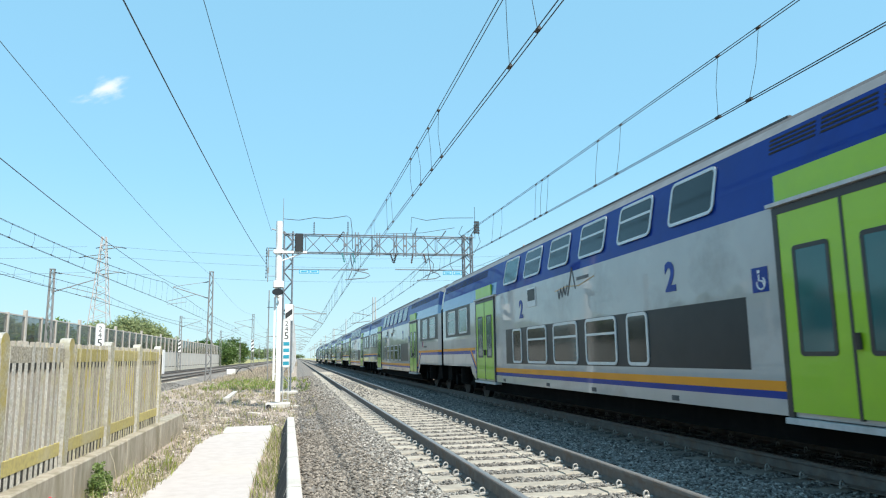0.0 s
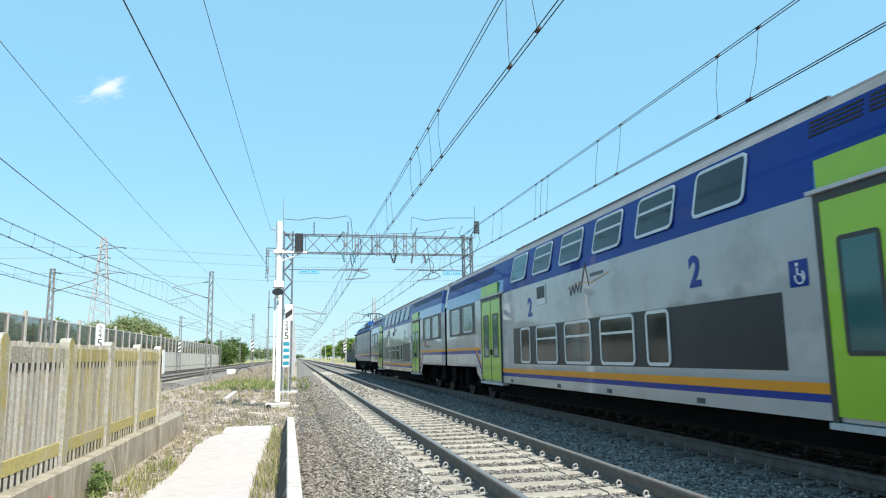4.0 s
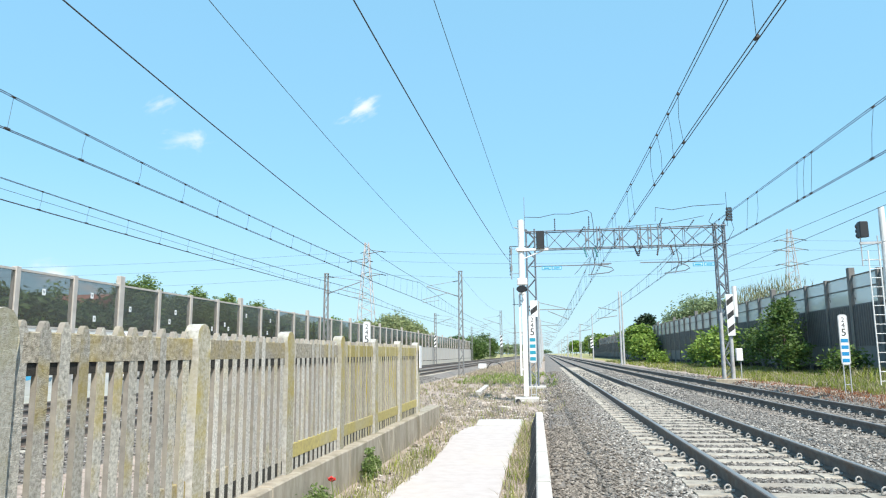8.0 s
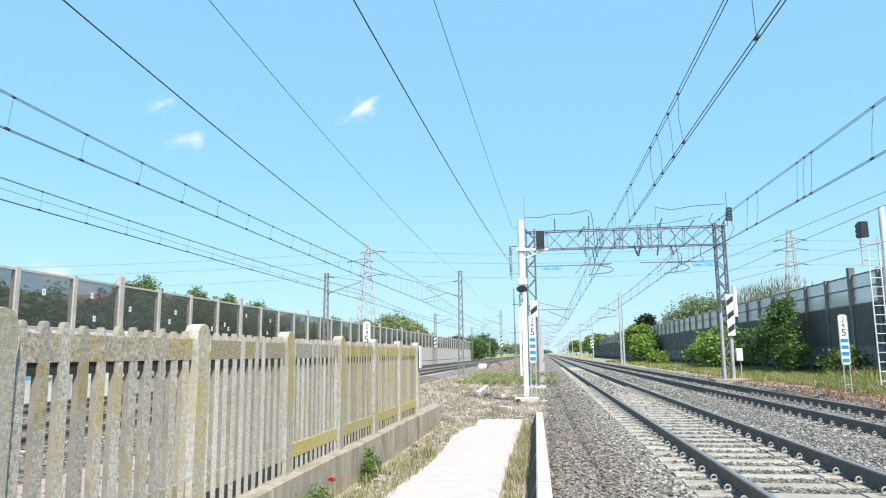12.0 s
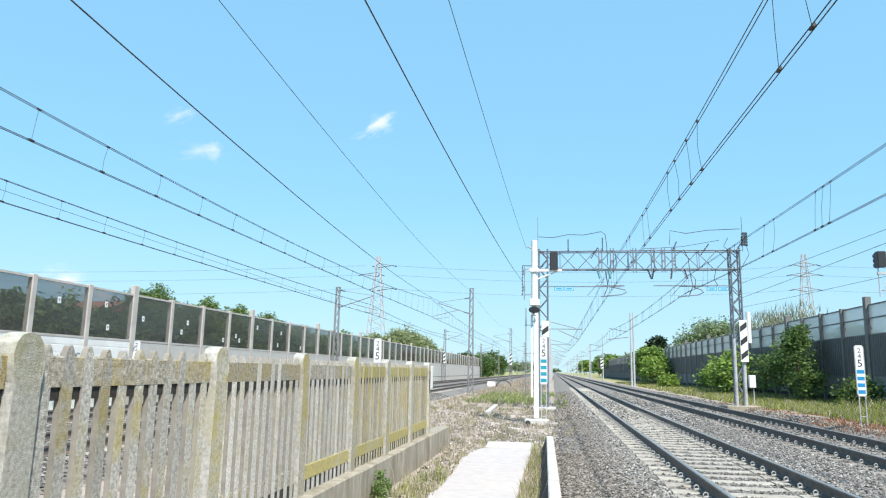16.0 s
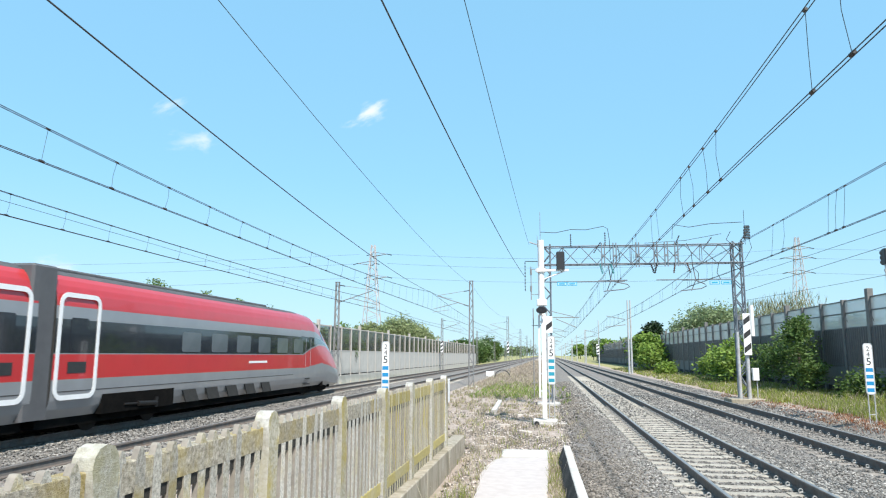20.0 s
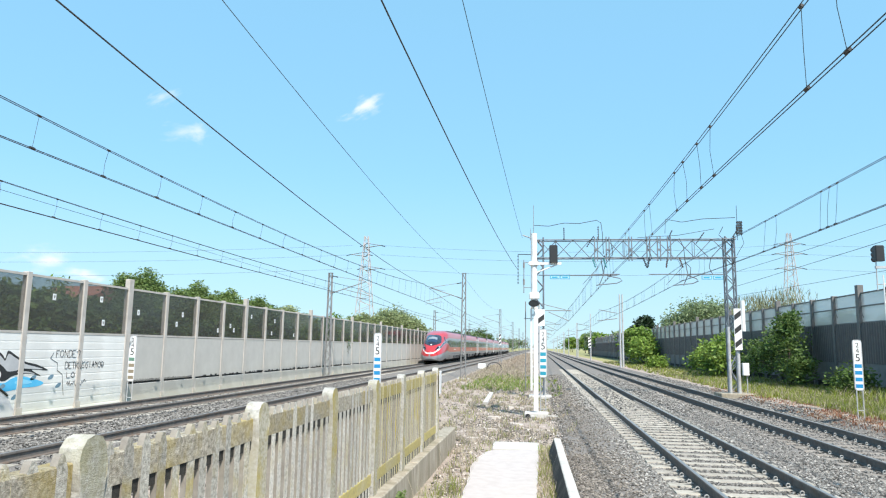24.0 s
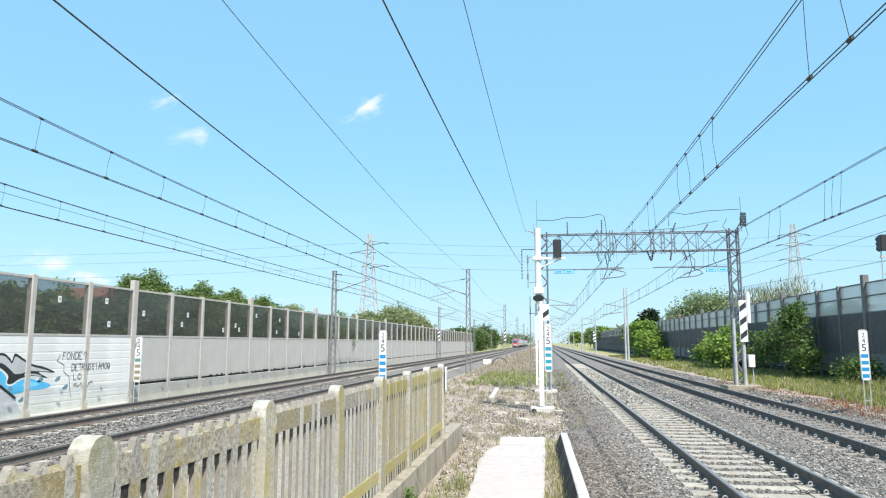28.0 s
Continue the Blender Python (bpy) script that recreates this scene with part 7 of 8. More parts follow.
# overhead wires
def contact_line(cx, y_first, span, y_end, zc, zm, sag, stag, label, seed, near, hangers, pitch):
    """Twin messenger and contact wires. near: (x, x slope, z, z slope, z bend) of both over the span before y_first, per 30 m."""
    t = thing("overhead_line", label, "overhead wire", "overhead lines")
    rg = random.Random(seed)

    def at(y, which):
        if y < y_first:
            x0, x1, z0, z1, z2 = near[which]
            q = y / 30
            return x0 + x1 * q, z0 + z1 * q + z2 * q * q
        f = (y - y_first) / span
        k = math.floor(f)
        xs, x1, z0, z1, z2 = near[which]
        q = y_first / 30
        join_x, join_z = xs + x1 * q, z0 + z1 * q + z2 * q * q
        a = stag if k % 2 == 0 else -stag
        fade = max(0.0, 1 - f)
        top = (zc, zm)[which == 0]
        z = top + (join_z - top) * fade - ((sag, 0.07)[which]) * 4 * (f - k) * (1 - (f - k))
        return (cx + a - 2 * a * (f - k)) * (1 - fade) + join_x * fade, z
    ys = [y_first + span * i / 16 for i in range(-16, int((y_end - y_first) / span * 16) + 1)]
    for dx, which, name, r in ((-0.03, 0, "messenger_wire", 0.0075), (0.03, 0, "messenger_wire", 0.0075), (-0.03, 1, "contact_wire", 0.008), (0.03, 1, "contact_wire", 0.008)):
        b = Build()
        b.tube([(at(y, which)[0] + dx, y, at(y, which)[1]) for y in ys], r, 5)
        part(name, b, M_WIRE, t)
    k = 0
    while hangers[0] + pitch * k < min(y_end, 110):
        for y in (h + pitch * k for h in hangers):
            d = Build()
            low = y + rg.uniform(0.1, 0.35) * (len(hangers) > 1)
            (xa, za), (xb, zb) = at(y, 0), at(low, 1)
            bow = rg.uniform(-0.04, 0.04)
            d.tube([(xa, y, za), ((xa + xb) / 2 + bow, (y + low) / 2, (za + zb) / 2), (xb, low, zb)], 0.0045, 4)
            d.tube([(xb, low - 0.06, zb + 0.01), (xb, low + 0.06, zb + 0.01)], 0.026, 5)
            d.tube([(xa, y - 0.04, za), (xa, y + 0.04, za)], 0.022, 5)
            part("dropper", d, M_WIRE, t)
        k += 1


contact_line(2.70, 35.0, 47.0, 600, 5.06, 6.50, 0.30, -0.16, "twin messenger and contact wires over the near track", 1,
             ((2.79, -0.036, 6.452, -0.806, 0.748), (2.95, -0.148, 5.187, 0.482, -0.314)), (-1.9, -0.9, 3.0, 4.0, 7.75, 8.75, 13.5, 14.65), 18.0)
contact_line(6.48, 35.0, 47.0, 600, 5.06, 6.25, 0.36, 0.05, "twin messenger and contact wires over the second track", 2,
             ((6.406, -0.003, 5.803, 0.081, 0.136), (6.409, -0.002, 4.85, -0.033, 0.364)), (8.3, 9.3, 12.7, 13.8, 16.95, 17.4, 17.9, 21.25, 22.2), 17.5)
contact_line(-8.67, 52.0, 50.0, 600, 5.12, 5.88, 0.37, 0.08, "overhead wires over the third track", 3,
             ((-9.127, -0.014, 6.226, -1.437, 0.978), (-9.208, -0.003, 5.282, -0.111, 0.095)), (-1.5,), 2.02)
contact_line(-12.78, 50.0, 50.0, 600, 5.12, 6.20, 0.68, 0.08, "overhead wires over the outer track", 4,
             ((-13.312, -0.010, 6.038, -0.821, 0.487), (-13.379, -0.007, 5.233, -0.063, 0.084)), (0.7,), 2.01)


def feeder(name, label, pts, r=0.011):
    b = Build()
    b.tube(pts, r, 5)
    tagged(part(name, b, M_WIRE), label, "cable", "feeder cables")


def spans(points, sag):
    out = []
    for a, c in zip(points, points[1:]):
        out += arc_wire(a, c, sag)[(1 if out else 0):]
    return out


def bent(x0, x1, z0, z1, z2, ya, yb, n=20):
    """Points of a hanging wire; slopes and bend per 30 m."""
    return [(x0 + x1 * y / 30, y, z0 + z1 * y / 30 + z2 * (y / 30) ** 2) for y in (ya + (yb - ya) * i / n for i in range(n + 1))]


feeder("feeder_cable", "dark feeder cable sweeping down to the third track's mast", bent(-4.35, -1.709, 5.039, -1.09, 0.985, -12, 50), 0.0095)
feeder("earth_wire", "thin earth wire strung from mast top to mast top", bent(-5.983, -0.047, 8.721, -2.524, 0.951, -14, 51.9)
       + spans([(-6.05, 52, 7.2), (-6.05, 102, 7.47), (-6.05, 152, 7.47), (-6.05, 202, 7.47)], 0.75)[1:], 0.0075)
feeder("feeder_cable", "thick dark feeder cable running to the portal", bent(-2.169, 0.56, 5.513, -0.889, 0.99, -12, 34.8), 0.0095)
feeder("feeder_cable", "dark feeder cable running to the portal's top", bent(-1.81, 0.425, 7.534, -0.947, 0.764, -12, 35), 0.0065)
feeder("feeder_cable", "thin cable over the outer track", bent(-15.0, 0.02, 6.05, -0.046, -0.056, -2.8, 47.2), 0.007)
feeder("feeder_cable", "feeder cable on the outer side of the second track", arc_wire((10.1, -12, 5.45), (8.9, 35, 5.05), 0.03, 20), 0.008)
feeder("feeder_cable", "feeder cable on the outer side of the second track", arc_wire((13.6, -10, 7.0), (8.9, 35, 5.75), 0.2, 20), 0.008)
feeder("feeder_cable", "low cable reaching the portal", arc_wire((13.4, 0, 4.9), (8.9, 35, 4.6), 0.15, 20), 0.007)


def pylon(x, y, h, label, arms):
    t = thing("power_pylon", label, "pylon", "power pylons", at=(x, y, -0.2))
    b = Build()
    lattice(b, (0, 0, 0), (0, 0, h), 4.6, 4.6, 0.085, 0.045, 22, taper=0.16)
    part("lattice", b, M_PYLON, t)
    for z, l0, l1 in arms:
        b = Build()
        for yy in (-0.3, 0.3):
            b.tube([(-l0, 0, z + 0.2), (0, yy, z - 0.3), (l1, 0, z + 0.2)], 0.07, 4)
            b.tube([(-l0, 0, z + 0.2), (0, yy, z + 0.7), (l1, 0, z + 0.2)], 0.05, 4)
        a = part("cross_arm", b, M_MASTGREY, t)
        for xx in (-l0, l1):
            i_ = Build()
            insulator(i_, (xx, 0, z + 0.2), (xx + 1.1 * (1 if xx > 0 else -1), 0, z - 0.1), 0.14, 6)
            part("insulator", i_, M_BLACK, a)


pylon(-38.4, 150, 26.3, "white lattice power pylon behind the noise barrier", ((24.0, 0.4, 3.2), (22.0, 3.4, 0.4), (18.9, 0.8, 3.3)))
pylon(57.2, 170, 29.6, "pale lattice power pylon beyond the dark barrier", ((26.9, 2.4, 2.6), (24.6, 2.9, 2.9), (21.2, 2.4, 2.6)))
for za, zb in ((24.0, 26.6), (21.9, 24.4), (18.8, 21.0)):
    feeder("power_line", "thin high-voltage line crossing above the railway", arc_wire((-35.2, 150, za), (54.6, 170, zb), 1.6, 24), 0.022)
for za in (26.6, 24.4, 21.0):
    feeder("power_line", "thin high-voltage line leading away over the fields", arc_wire((59.8, 170, za), (260, 150, za + 2), 3.5, 20), 0.022)
for za in (24.0, 21.9, 18.8):
    feeder("power_line", "thin high-voltage line leading away over the houses", arc_wire((-41.5, 150, za), (-260, 120, za + 1), 3.5, 20), 0.022)


# ---- plants --------------------------------------------------------------------
def leaf_cloud(rg, centre, radii, clumps, per, size, gap=0.25, low=-0.6):
    """Leaves in clumps spread through a lumpy ellipsoid; returns vertices and faces."""
    c, r = np.array(centre), np.array(radii)
    d = rg.normal(size=(clumps, 3))
    d /= np.linalg.norm(d, axis=1, keepdims=True)
    d[:, 2] = np.where(d[:, 2] < low, -d[:, 2] * 0.4, d[:, 2])
    rad = rg.uniform(0.45, 1.0, (clumps, 1)) ** 0.6
    lump = 1 + 0.28 * np.sin(d[:, :1] * 5 + centre[0]) * np.cos(d[:, 1:2] * 4 + centre[1]) + rg.uniform(-0.12, 0.10, (clumps, 1))
    cc = c + d * rad * lump * r
    spread = np.cbrt(r.prod()) * gap
    p = (cc[:, None] + np.clip(rg.normal(0, 1, (clumps, per, 3)), -1.5, 1.5) * spread * np.array([1, 1, 0.7])).reshape(-1, 3)
    n = len(p)
    u = rg.normal(size=(n, 3))
    u[:, 2] *= 0.5
    u /= np.linalg.norm(u, axis=1, keepdims=True)
    w = np.cross(u, rg.normal(size=(n, 3)))
    w /= np.linalg.norm(w, axis=1, keepdims=True)
    s = rg.uniform(0.6, 1.25, (n, 1)) * size
    v = np.stack([p - u * s, p + w * s * 0.45, p + u * s, p - w * s * 0.45], 1)
    v[:, 1, 2] += size * 0.15
    f = np.arange(n * 4).reshape(-1, 4)
    return v.reshape(-1, 3), f


def plant(name, label, category, at, lobes, mt, seed, leaf, clumps, per, trunk=0.12, group="", gap=0.25):
    """A trunk with limbs to each lobe, and a crown of leaves. lobes: (dx, dy, z, rx, ry, rz)."""
    t = thing(name, label, category, group, at=at)
    rg = np.random.default_rng(seed)
    b = Build()
    top = max(l[2] for l in lobes)
    b.tube([(0, 0, -0.25), (0.03, 0.02, top * 0.4), (0.0, -0.02, top * 0.8)], trunk, 7, r1=trunk * 0.5)
    for dx, dy, z, rx, ry, rz in lobes:
        for k in range(3):
            e = (dx + rg.normal(0, 0.4) * rx, dy + rg.normal(0, 0.4) * ry, z + rg.uniform(-0.2, 0.5) * rz)
            b.tube([(0, 0, max(0.1, z * 0.3)), (dx * 0.5, dy * 0.5, z * 0.65), e], trunk * 0.45, 5, r1=trunk * 0.12)
    part("trunk", b, M_BARK, t)
    vs, fs, mi, n = [], [], [], 0
    for i, (dx, dy, z, rx, ry, rz) in enumerate(lobes):
        v, f = leaf_cloud(rg, (dx, dy, z), (rx, ry, rz), clumps, per, leaf, gap)
        vs.append(v)
        fs.append(f + n)
        n += len(v)
    crown = bulk("crown", np.concatenate(vs), np.concatenate(fs), [mt], "", "", parent=t)
    return t


# bushes and trees along the dark barrier
plant("bush", "tangled lime-green bush in front of the dark barrier", "bush", (13.3, 20.6, 0.0), [(0, 0.9, 1.4, 0.6, 0.8, 1.1), (0.1, 0.1, 3.1, 0.45, 0.6, 0.7), (-0.3, 1.7, 0.9, 0.5, 0.5, 0.7), (0.1, 0.0, 2.0, 0.5, 0.7, 0.8)], M_LEAF_LIME, 21, 0.065, 60, 34, 0.08, "line-side bushes", 0.2)
BUSH = plant("bush", "dense dark green bush against the barrier wall", "bush", (13.3, 17.8, 0.0), [(0, 0.8, 1.4, 0.6, 0.9, 1.0), (0.1, -0.6, 1.7, 0.6, 0.8, 0.8), (0.2, -0.2, 2.6, 0.45, 0.6, 0.45), (0.1, 1.2, 2.7, 0.4, 0.5, 0.6), (0.2, -1.5, 2.0, 0.4, 0.5, 0.5), (0.1, -1.7, 0.8, 0.5, 0.6, 0.6), (-0.2, -0.5, 0.6, 0.5, 0.7, 0.5)], M_LEAF_BRAMBLE, 22, 0.055, 60, 36, 0.08, "line-side bushes", 0.22)


def sprays(bush, seed, count):
    """Long arching shoots with small leaves that reach out of a bush."""
    rg = np.random.default_rng(seed)
    b = Build()
    vs, n = [], 0
    for i in range(count):
        a = np.array([rg.uniform(-0.2, 0.3), rg.uniform(-1.4, 1.4), rg.uniform(0.9, 1.9)])
        d = np.array([rg.uniform(-0.75, -0.1), rg.choice([-1, 1]) * rg.uniform(0.3, 1.3), rg.uniform(0.5, 1.3)])
        pts = [a + d * f + np.array([0, 0, -0.75 * f * f]) for f in np.linspace(0, 1.15, 9)]
        b.tube(pts, 0.011, 4, r1=0.003)
        for f in rg.uniform(0.15, 1.15, 70):
            c = a + d * f + np.array([0, 0, -0.75 * f * f]) + rg.normal(0, 0.045, 3)
            u, w = rg.normal(size=3), rg.normal(size=3)
            u /= np.linalg.norm(u)
            w -= u * (w @ u)
            w /= np.linalg.norm(w)
            sz = rg.uniform(0.02, 0.045)
            vs += [c - u * sz, c + w * sz * 0.45, c + u * sz, c - w * sz * 0.45]
    part("shoots", b, M_TWIG, bush, "thin arching shoots")
    bulk("shoot_leaves", np.array(vs), np.arange(len(vs)).reshape(-1, 4), [M_LEAF_MID], "", "", parent=bush)


sprays(BUSH, 211, 46)


def sprig(x, y, z0, z1, seed, label="thin leafy shoot climbing the dark barrier"):
    """A thin climbing shoot with sparse leaves on the barrier."""
    t = thing("climbing_shoot", label, "creeper", "climbing shoots")
    rg = np.random.default_rng(seed)
    b = Build()
    pts = [(x + 0.05 * math.sin(3 * f), y + 0.12 * math.sin(2.2 * f + seed), z0 + (z1 - z0) * f / 5) for f in range(6)]
    b.tube(pts, 0.012, 4, r1=0.005)
    part("stem", b, M_TWIG, t)
    vs = []
    for k in range(int(70 * (z1 - z0))):
        f = rg.uniform(0.25, 1.0)
        c = np.array([x, y + 0.12 * math.sin(2.2 * 5 * f + seed), z0 + (z1 - z0) * f]) + rg.normal(0, 1, 3) * np.array([0.07, 0.16, 0.10])
        u, w = rg.normal(size=3), rg.normal(size=3)
        u /= np.linalg.norm(u)
        w -= u * (w @ u)
        w /= np.linalg.norm(w)
        vs += [c - u * 0.055, c + w * 0.03, c + u * 0.055, c - w * 0.03]
    bulk("leaves", np.array(vs), np.arange(len(vs)).reshape(-1, 4), [M_LEAF], "", "", parent=t)


sprig(-15.32, 54.0, 1.3, 2.5, 4, "small leafy shoot hanging on the pale barrier")
sprig(14.35, 18.2, 2.9, 4.35, 1)
sprig(14.35, 19.3, 1.5, 4.1, 2)
sprig(14.42, 21.4, 3.0, 5.6, 3)


def undergrowth():
    """Low dark leaves and litter in the shade of the barrier."""
    rg = np.random.default_rng(313)
    n = 9000
    c = np.stack([rg.uniform(12.5, 14.4, n), rg.uniform(12.5, 23.5, n), np.zeros(n)], -1)
    c[:, 2] = 0.02 + rg.uniform(0, 1, n) ** 1.5 * (0.25 + 0.35 * (c[:, 0] - 12.5) / 1.9)
    u, w = rg.normal(size=(n, 3)), rg.normal(size=(n, 3))
    u /= np.linalg.norm(u, axis=1, keepdims=True)
    w = np.cross(u, w)
    w /= np.linalg.norm(w, axis=1, keepdims=True)
    v = np.stack([c - u * 0.06, c + w * 0.035, c + u * 0.06, c - w * 0.035], 1)
    bulk("undergrowth", v.reshape(-1, 3), np.arange(n * 4).reshape(-1, 4), [M_LEAF_DARK, M_LEAF_BRAMBLE, M_TWIG], "low dark ivy and litter at the barrier's foot", "undergrowth", rg.integers(0, 3, n))


undergrowth()


def brambles():
    """Bare arching stems at the foot of the bushes."""
    rg = random.Random(31)
    b = Build()
    for i in range(150):
        x, y = rg.uniform(12.2, 13.4), rg.uniform(15.6, 23.5)
        dx, dy, h = rg.uniform(-0.9, 0.3), rg.uniform(-0.9, 0.9), rg.uniform(0.4, 1.3)
        b.tube([(x, y, -0.05), (x + dx * 0.3, y + dy * 0.3, h * 0.8), (x + dx * 0.7, y + dy * 0.7, h), (x + dx, y + dy, h * rg.uniform(0.4, 0.8))], 0.008, 4, r1=0.004)
    tagged(part("dry_brambles", b, M_TWIG), "bare arching bramble stems at the foot of the bushes", "brambles", kind="stuff")


brambles()
plant("bush", "large loose green bush behind the distance board", "bush", (13.1, 41.0, 0.0), [(0, 0, 2.0, 0.9, 2.2, 1.6), (0.1, 2.8, 1.6, 0.9, 2.2, 1.5), (0.2, 0.3, 3.3, 0.6, 1.1, 0.9), (0, 5.0, 1.5, 0.8, 1.8, 1.3), (-0.1, -1.8, 1.0, 0.7, 1.2, 0.9)], M_LEAF, 23, 0.11, 70, 22, 0.1, "line-side bushes", 0.2)
plant("bush", "low bright bush at the barrier's foot", "bush", (12.9, 32.6, 0.0), [(0, 0, 0.7, 0.7, 1.1, 0.75)], M_LEAF, 24, 0.10, 60, 22, 0.05, "line-side bushes")
plant("bush", "rounded yellow-green bush beyond the portal", "bush", (12.6, 53.0, 0.0), [(0, 0, 1.5, 1.2, 2.8, 1.4), (0, 4.5, 1.2, 1.1, 2.4, 1.1)], M_LEAF_LIME, 25, 0.17, 90, 24, 0.08, "line-side bushes")
plant("bush", "tall lime-leaved shrub in front of the barrier", "bush", (12.7, 92.0, 0.0), [(0, 0, 1.7, 1.3, 4.0, 1.6), (0, 7, 2.4, 1.4, 5.0, 2.0), (0.2, 5, 3.6, 1.1, 3.5, 1.1)], M_LEAF_LIME, 26, 0.26, 90, 24, 0.1, "line-side bushes")
plant("bush", "small round bush in the verge grass", "bush", (11.6, 75.0, 0.0), [(0, 0, 0.7, 0.9, 1.6, 0.75)], M_LEAF_LIME, 27, 0.15, 50, 22, 0.05, "line-side bushes")
plant("tree", "dark conifer-like tree standing among lighter ones", "tree", (16.5, 118.0, 0.0), [(0, 0, 3.5, 2.0, 2.0, 3.0), (0, 0, 5.6, 1.4, 1.4, 1.6)], M_LEAF_DARK, 28, 0.32, 90, 24, 0.2, "far trees")
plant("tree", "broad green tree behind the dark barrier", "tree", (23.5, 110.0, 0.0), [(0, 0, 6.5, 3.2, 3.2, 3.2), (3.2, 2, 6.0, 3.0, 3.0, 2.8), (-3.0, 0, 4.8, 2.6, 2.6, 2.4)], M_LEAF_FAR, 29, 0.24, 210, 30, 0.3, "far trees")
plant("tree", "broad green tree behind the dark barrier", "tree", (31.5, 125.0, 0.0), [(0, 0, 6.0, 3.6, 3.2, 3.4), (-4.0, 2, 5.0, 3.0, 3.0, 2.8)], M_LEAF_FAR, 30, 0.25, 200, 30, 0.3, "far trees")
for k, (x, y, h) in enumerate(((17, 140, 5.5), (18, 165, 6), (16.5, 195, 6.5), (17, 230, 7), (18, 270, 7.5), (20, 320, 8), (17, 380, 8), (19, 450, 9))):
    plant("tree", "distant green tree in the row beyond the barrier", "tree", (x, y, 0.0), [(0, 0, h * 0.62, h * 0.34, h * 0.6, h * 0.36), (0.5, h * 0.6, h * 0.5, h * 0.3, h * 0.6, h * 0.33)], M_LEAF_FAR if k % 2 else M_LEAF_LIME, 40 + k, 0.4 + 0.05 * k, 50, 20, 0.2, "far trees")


for k in range(9):
    y = 27.0 + 5.2 * k
    plant("bush", "shaggy green bush behind the dark barrier's panes", "bush", (17.2 + 0.5 * (k % 3), y, 0.0), [(0, 0, 2.6, 1.2, 2.4, 1.5), (0.3, 1.6, 3.3, 1.0, 1.6, 0.9 + 0.15 * (k % 2))], M_LEAF if k % 2 else M_LEAF_FAR, 140 + k, 0.14, 70, 22, 0.1, "bushes behind the barrier")


def reeds():
    """Tall feathery reeds that stand above the barrier's edge."""
    rg = np.random.default_rng(77)
    vs, fs, n = [], [], 0
    for i in range(1500):
        x, y = rg.uniform(15.3, 18.0), rg.uniform(49.5, 62)
        h = rg.uniform(4.2, 6.2)
        lean = rg.normal(0, 0.25, 2)
        base, tip = np.array([x, y, 0.0]), np.array([x + lean[0], y + lean[1], h])
        for k in range(7):
            f = 0.45 + 0.55 * k / 6
            p = base + (tip - base) * f
            d = rg.normal(0, 1, 3) * np.array([0.10, 0.14, 0.10]) + np.array([0, 0, 0.40])
            w = np.array([rg.normal(), rg.normal(), 0.0]) * 0.017
            vs += [p - w, p + w, p + d + np.array([0, 0, 0.05]), p + d * 0.6 - w * 0.2]
            fs.append((n, n + 1, n + 2, n + 3))
            n += 4
    bulk("reeds", np.array(vs), np.array(fs), [M_STRAWGREEN], "tall feathery reeds behind the dark barrier", "reeds")


M_STRAWGREEN = leafy("reed_green", (0.20, 0.225, 0.11), (0.27, 0.245, 0.15), 0.35)
reeds()

# trees behind the pale barrier
for k, (x, y, z, r) in enumerate(((-37.0, 60, 6.4, 2.15), (-31.8, 60, 5.4, 1.9), (-29.6, 62, 5.2, 1.7), (-27.4, 64, 4.8, 1.7), (-40, 52, 3.6, 2.2), (-33, 50, 3.2, 2.0), (-28, 46, 2.9, 1.9), (-25, 40, 2.6, 1.7), (-24, 34, 2.5, 1.6),
                                  (-30, 38, 3.0, 2.0), (-22, 46, 2.6, 1.7), (-24, 58, 3.0, 2.0), (-22, 70, 3.2, 2.0), (-26, 30, 2.7, 1.6), (-21.5, 27, 2.3, 1.4))):
    if k > 3 and y < 42:
        z, r = z * 1.18, r * 1.1
    plant("tree", "leafy green tree behind the pale barrier", "tree", (x, y, -0.3), [(0, 0, z, r, r, r * 0.95), (r * 0.7, 0.6, z * 0.86, r * 0.8, r * 0.8, r * 0.75), (-r * 0.7, -0.4, z * 0.84, r * 0.8, r * 0.8, r * 0.7), (0, 0, z * 0.45, r, r, r * 0.6)],
          M_LEAF_MID if k < 4 else (M_LEAF if k % 3 else M_LEAF_LIME), 60 + k, 0.13 if k < 4 else 0.15, 480 if k < 4 else 220, 42 if k < 4 else 36, 0.10, "garden trees", 0.16)
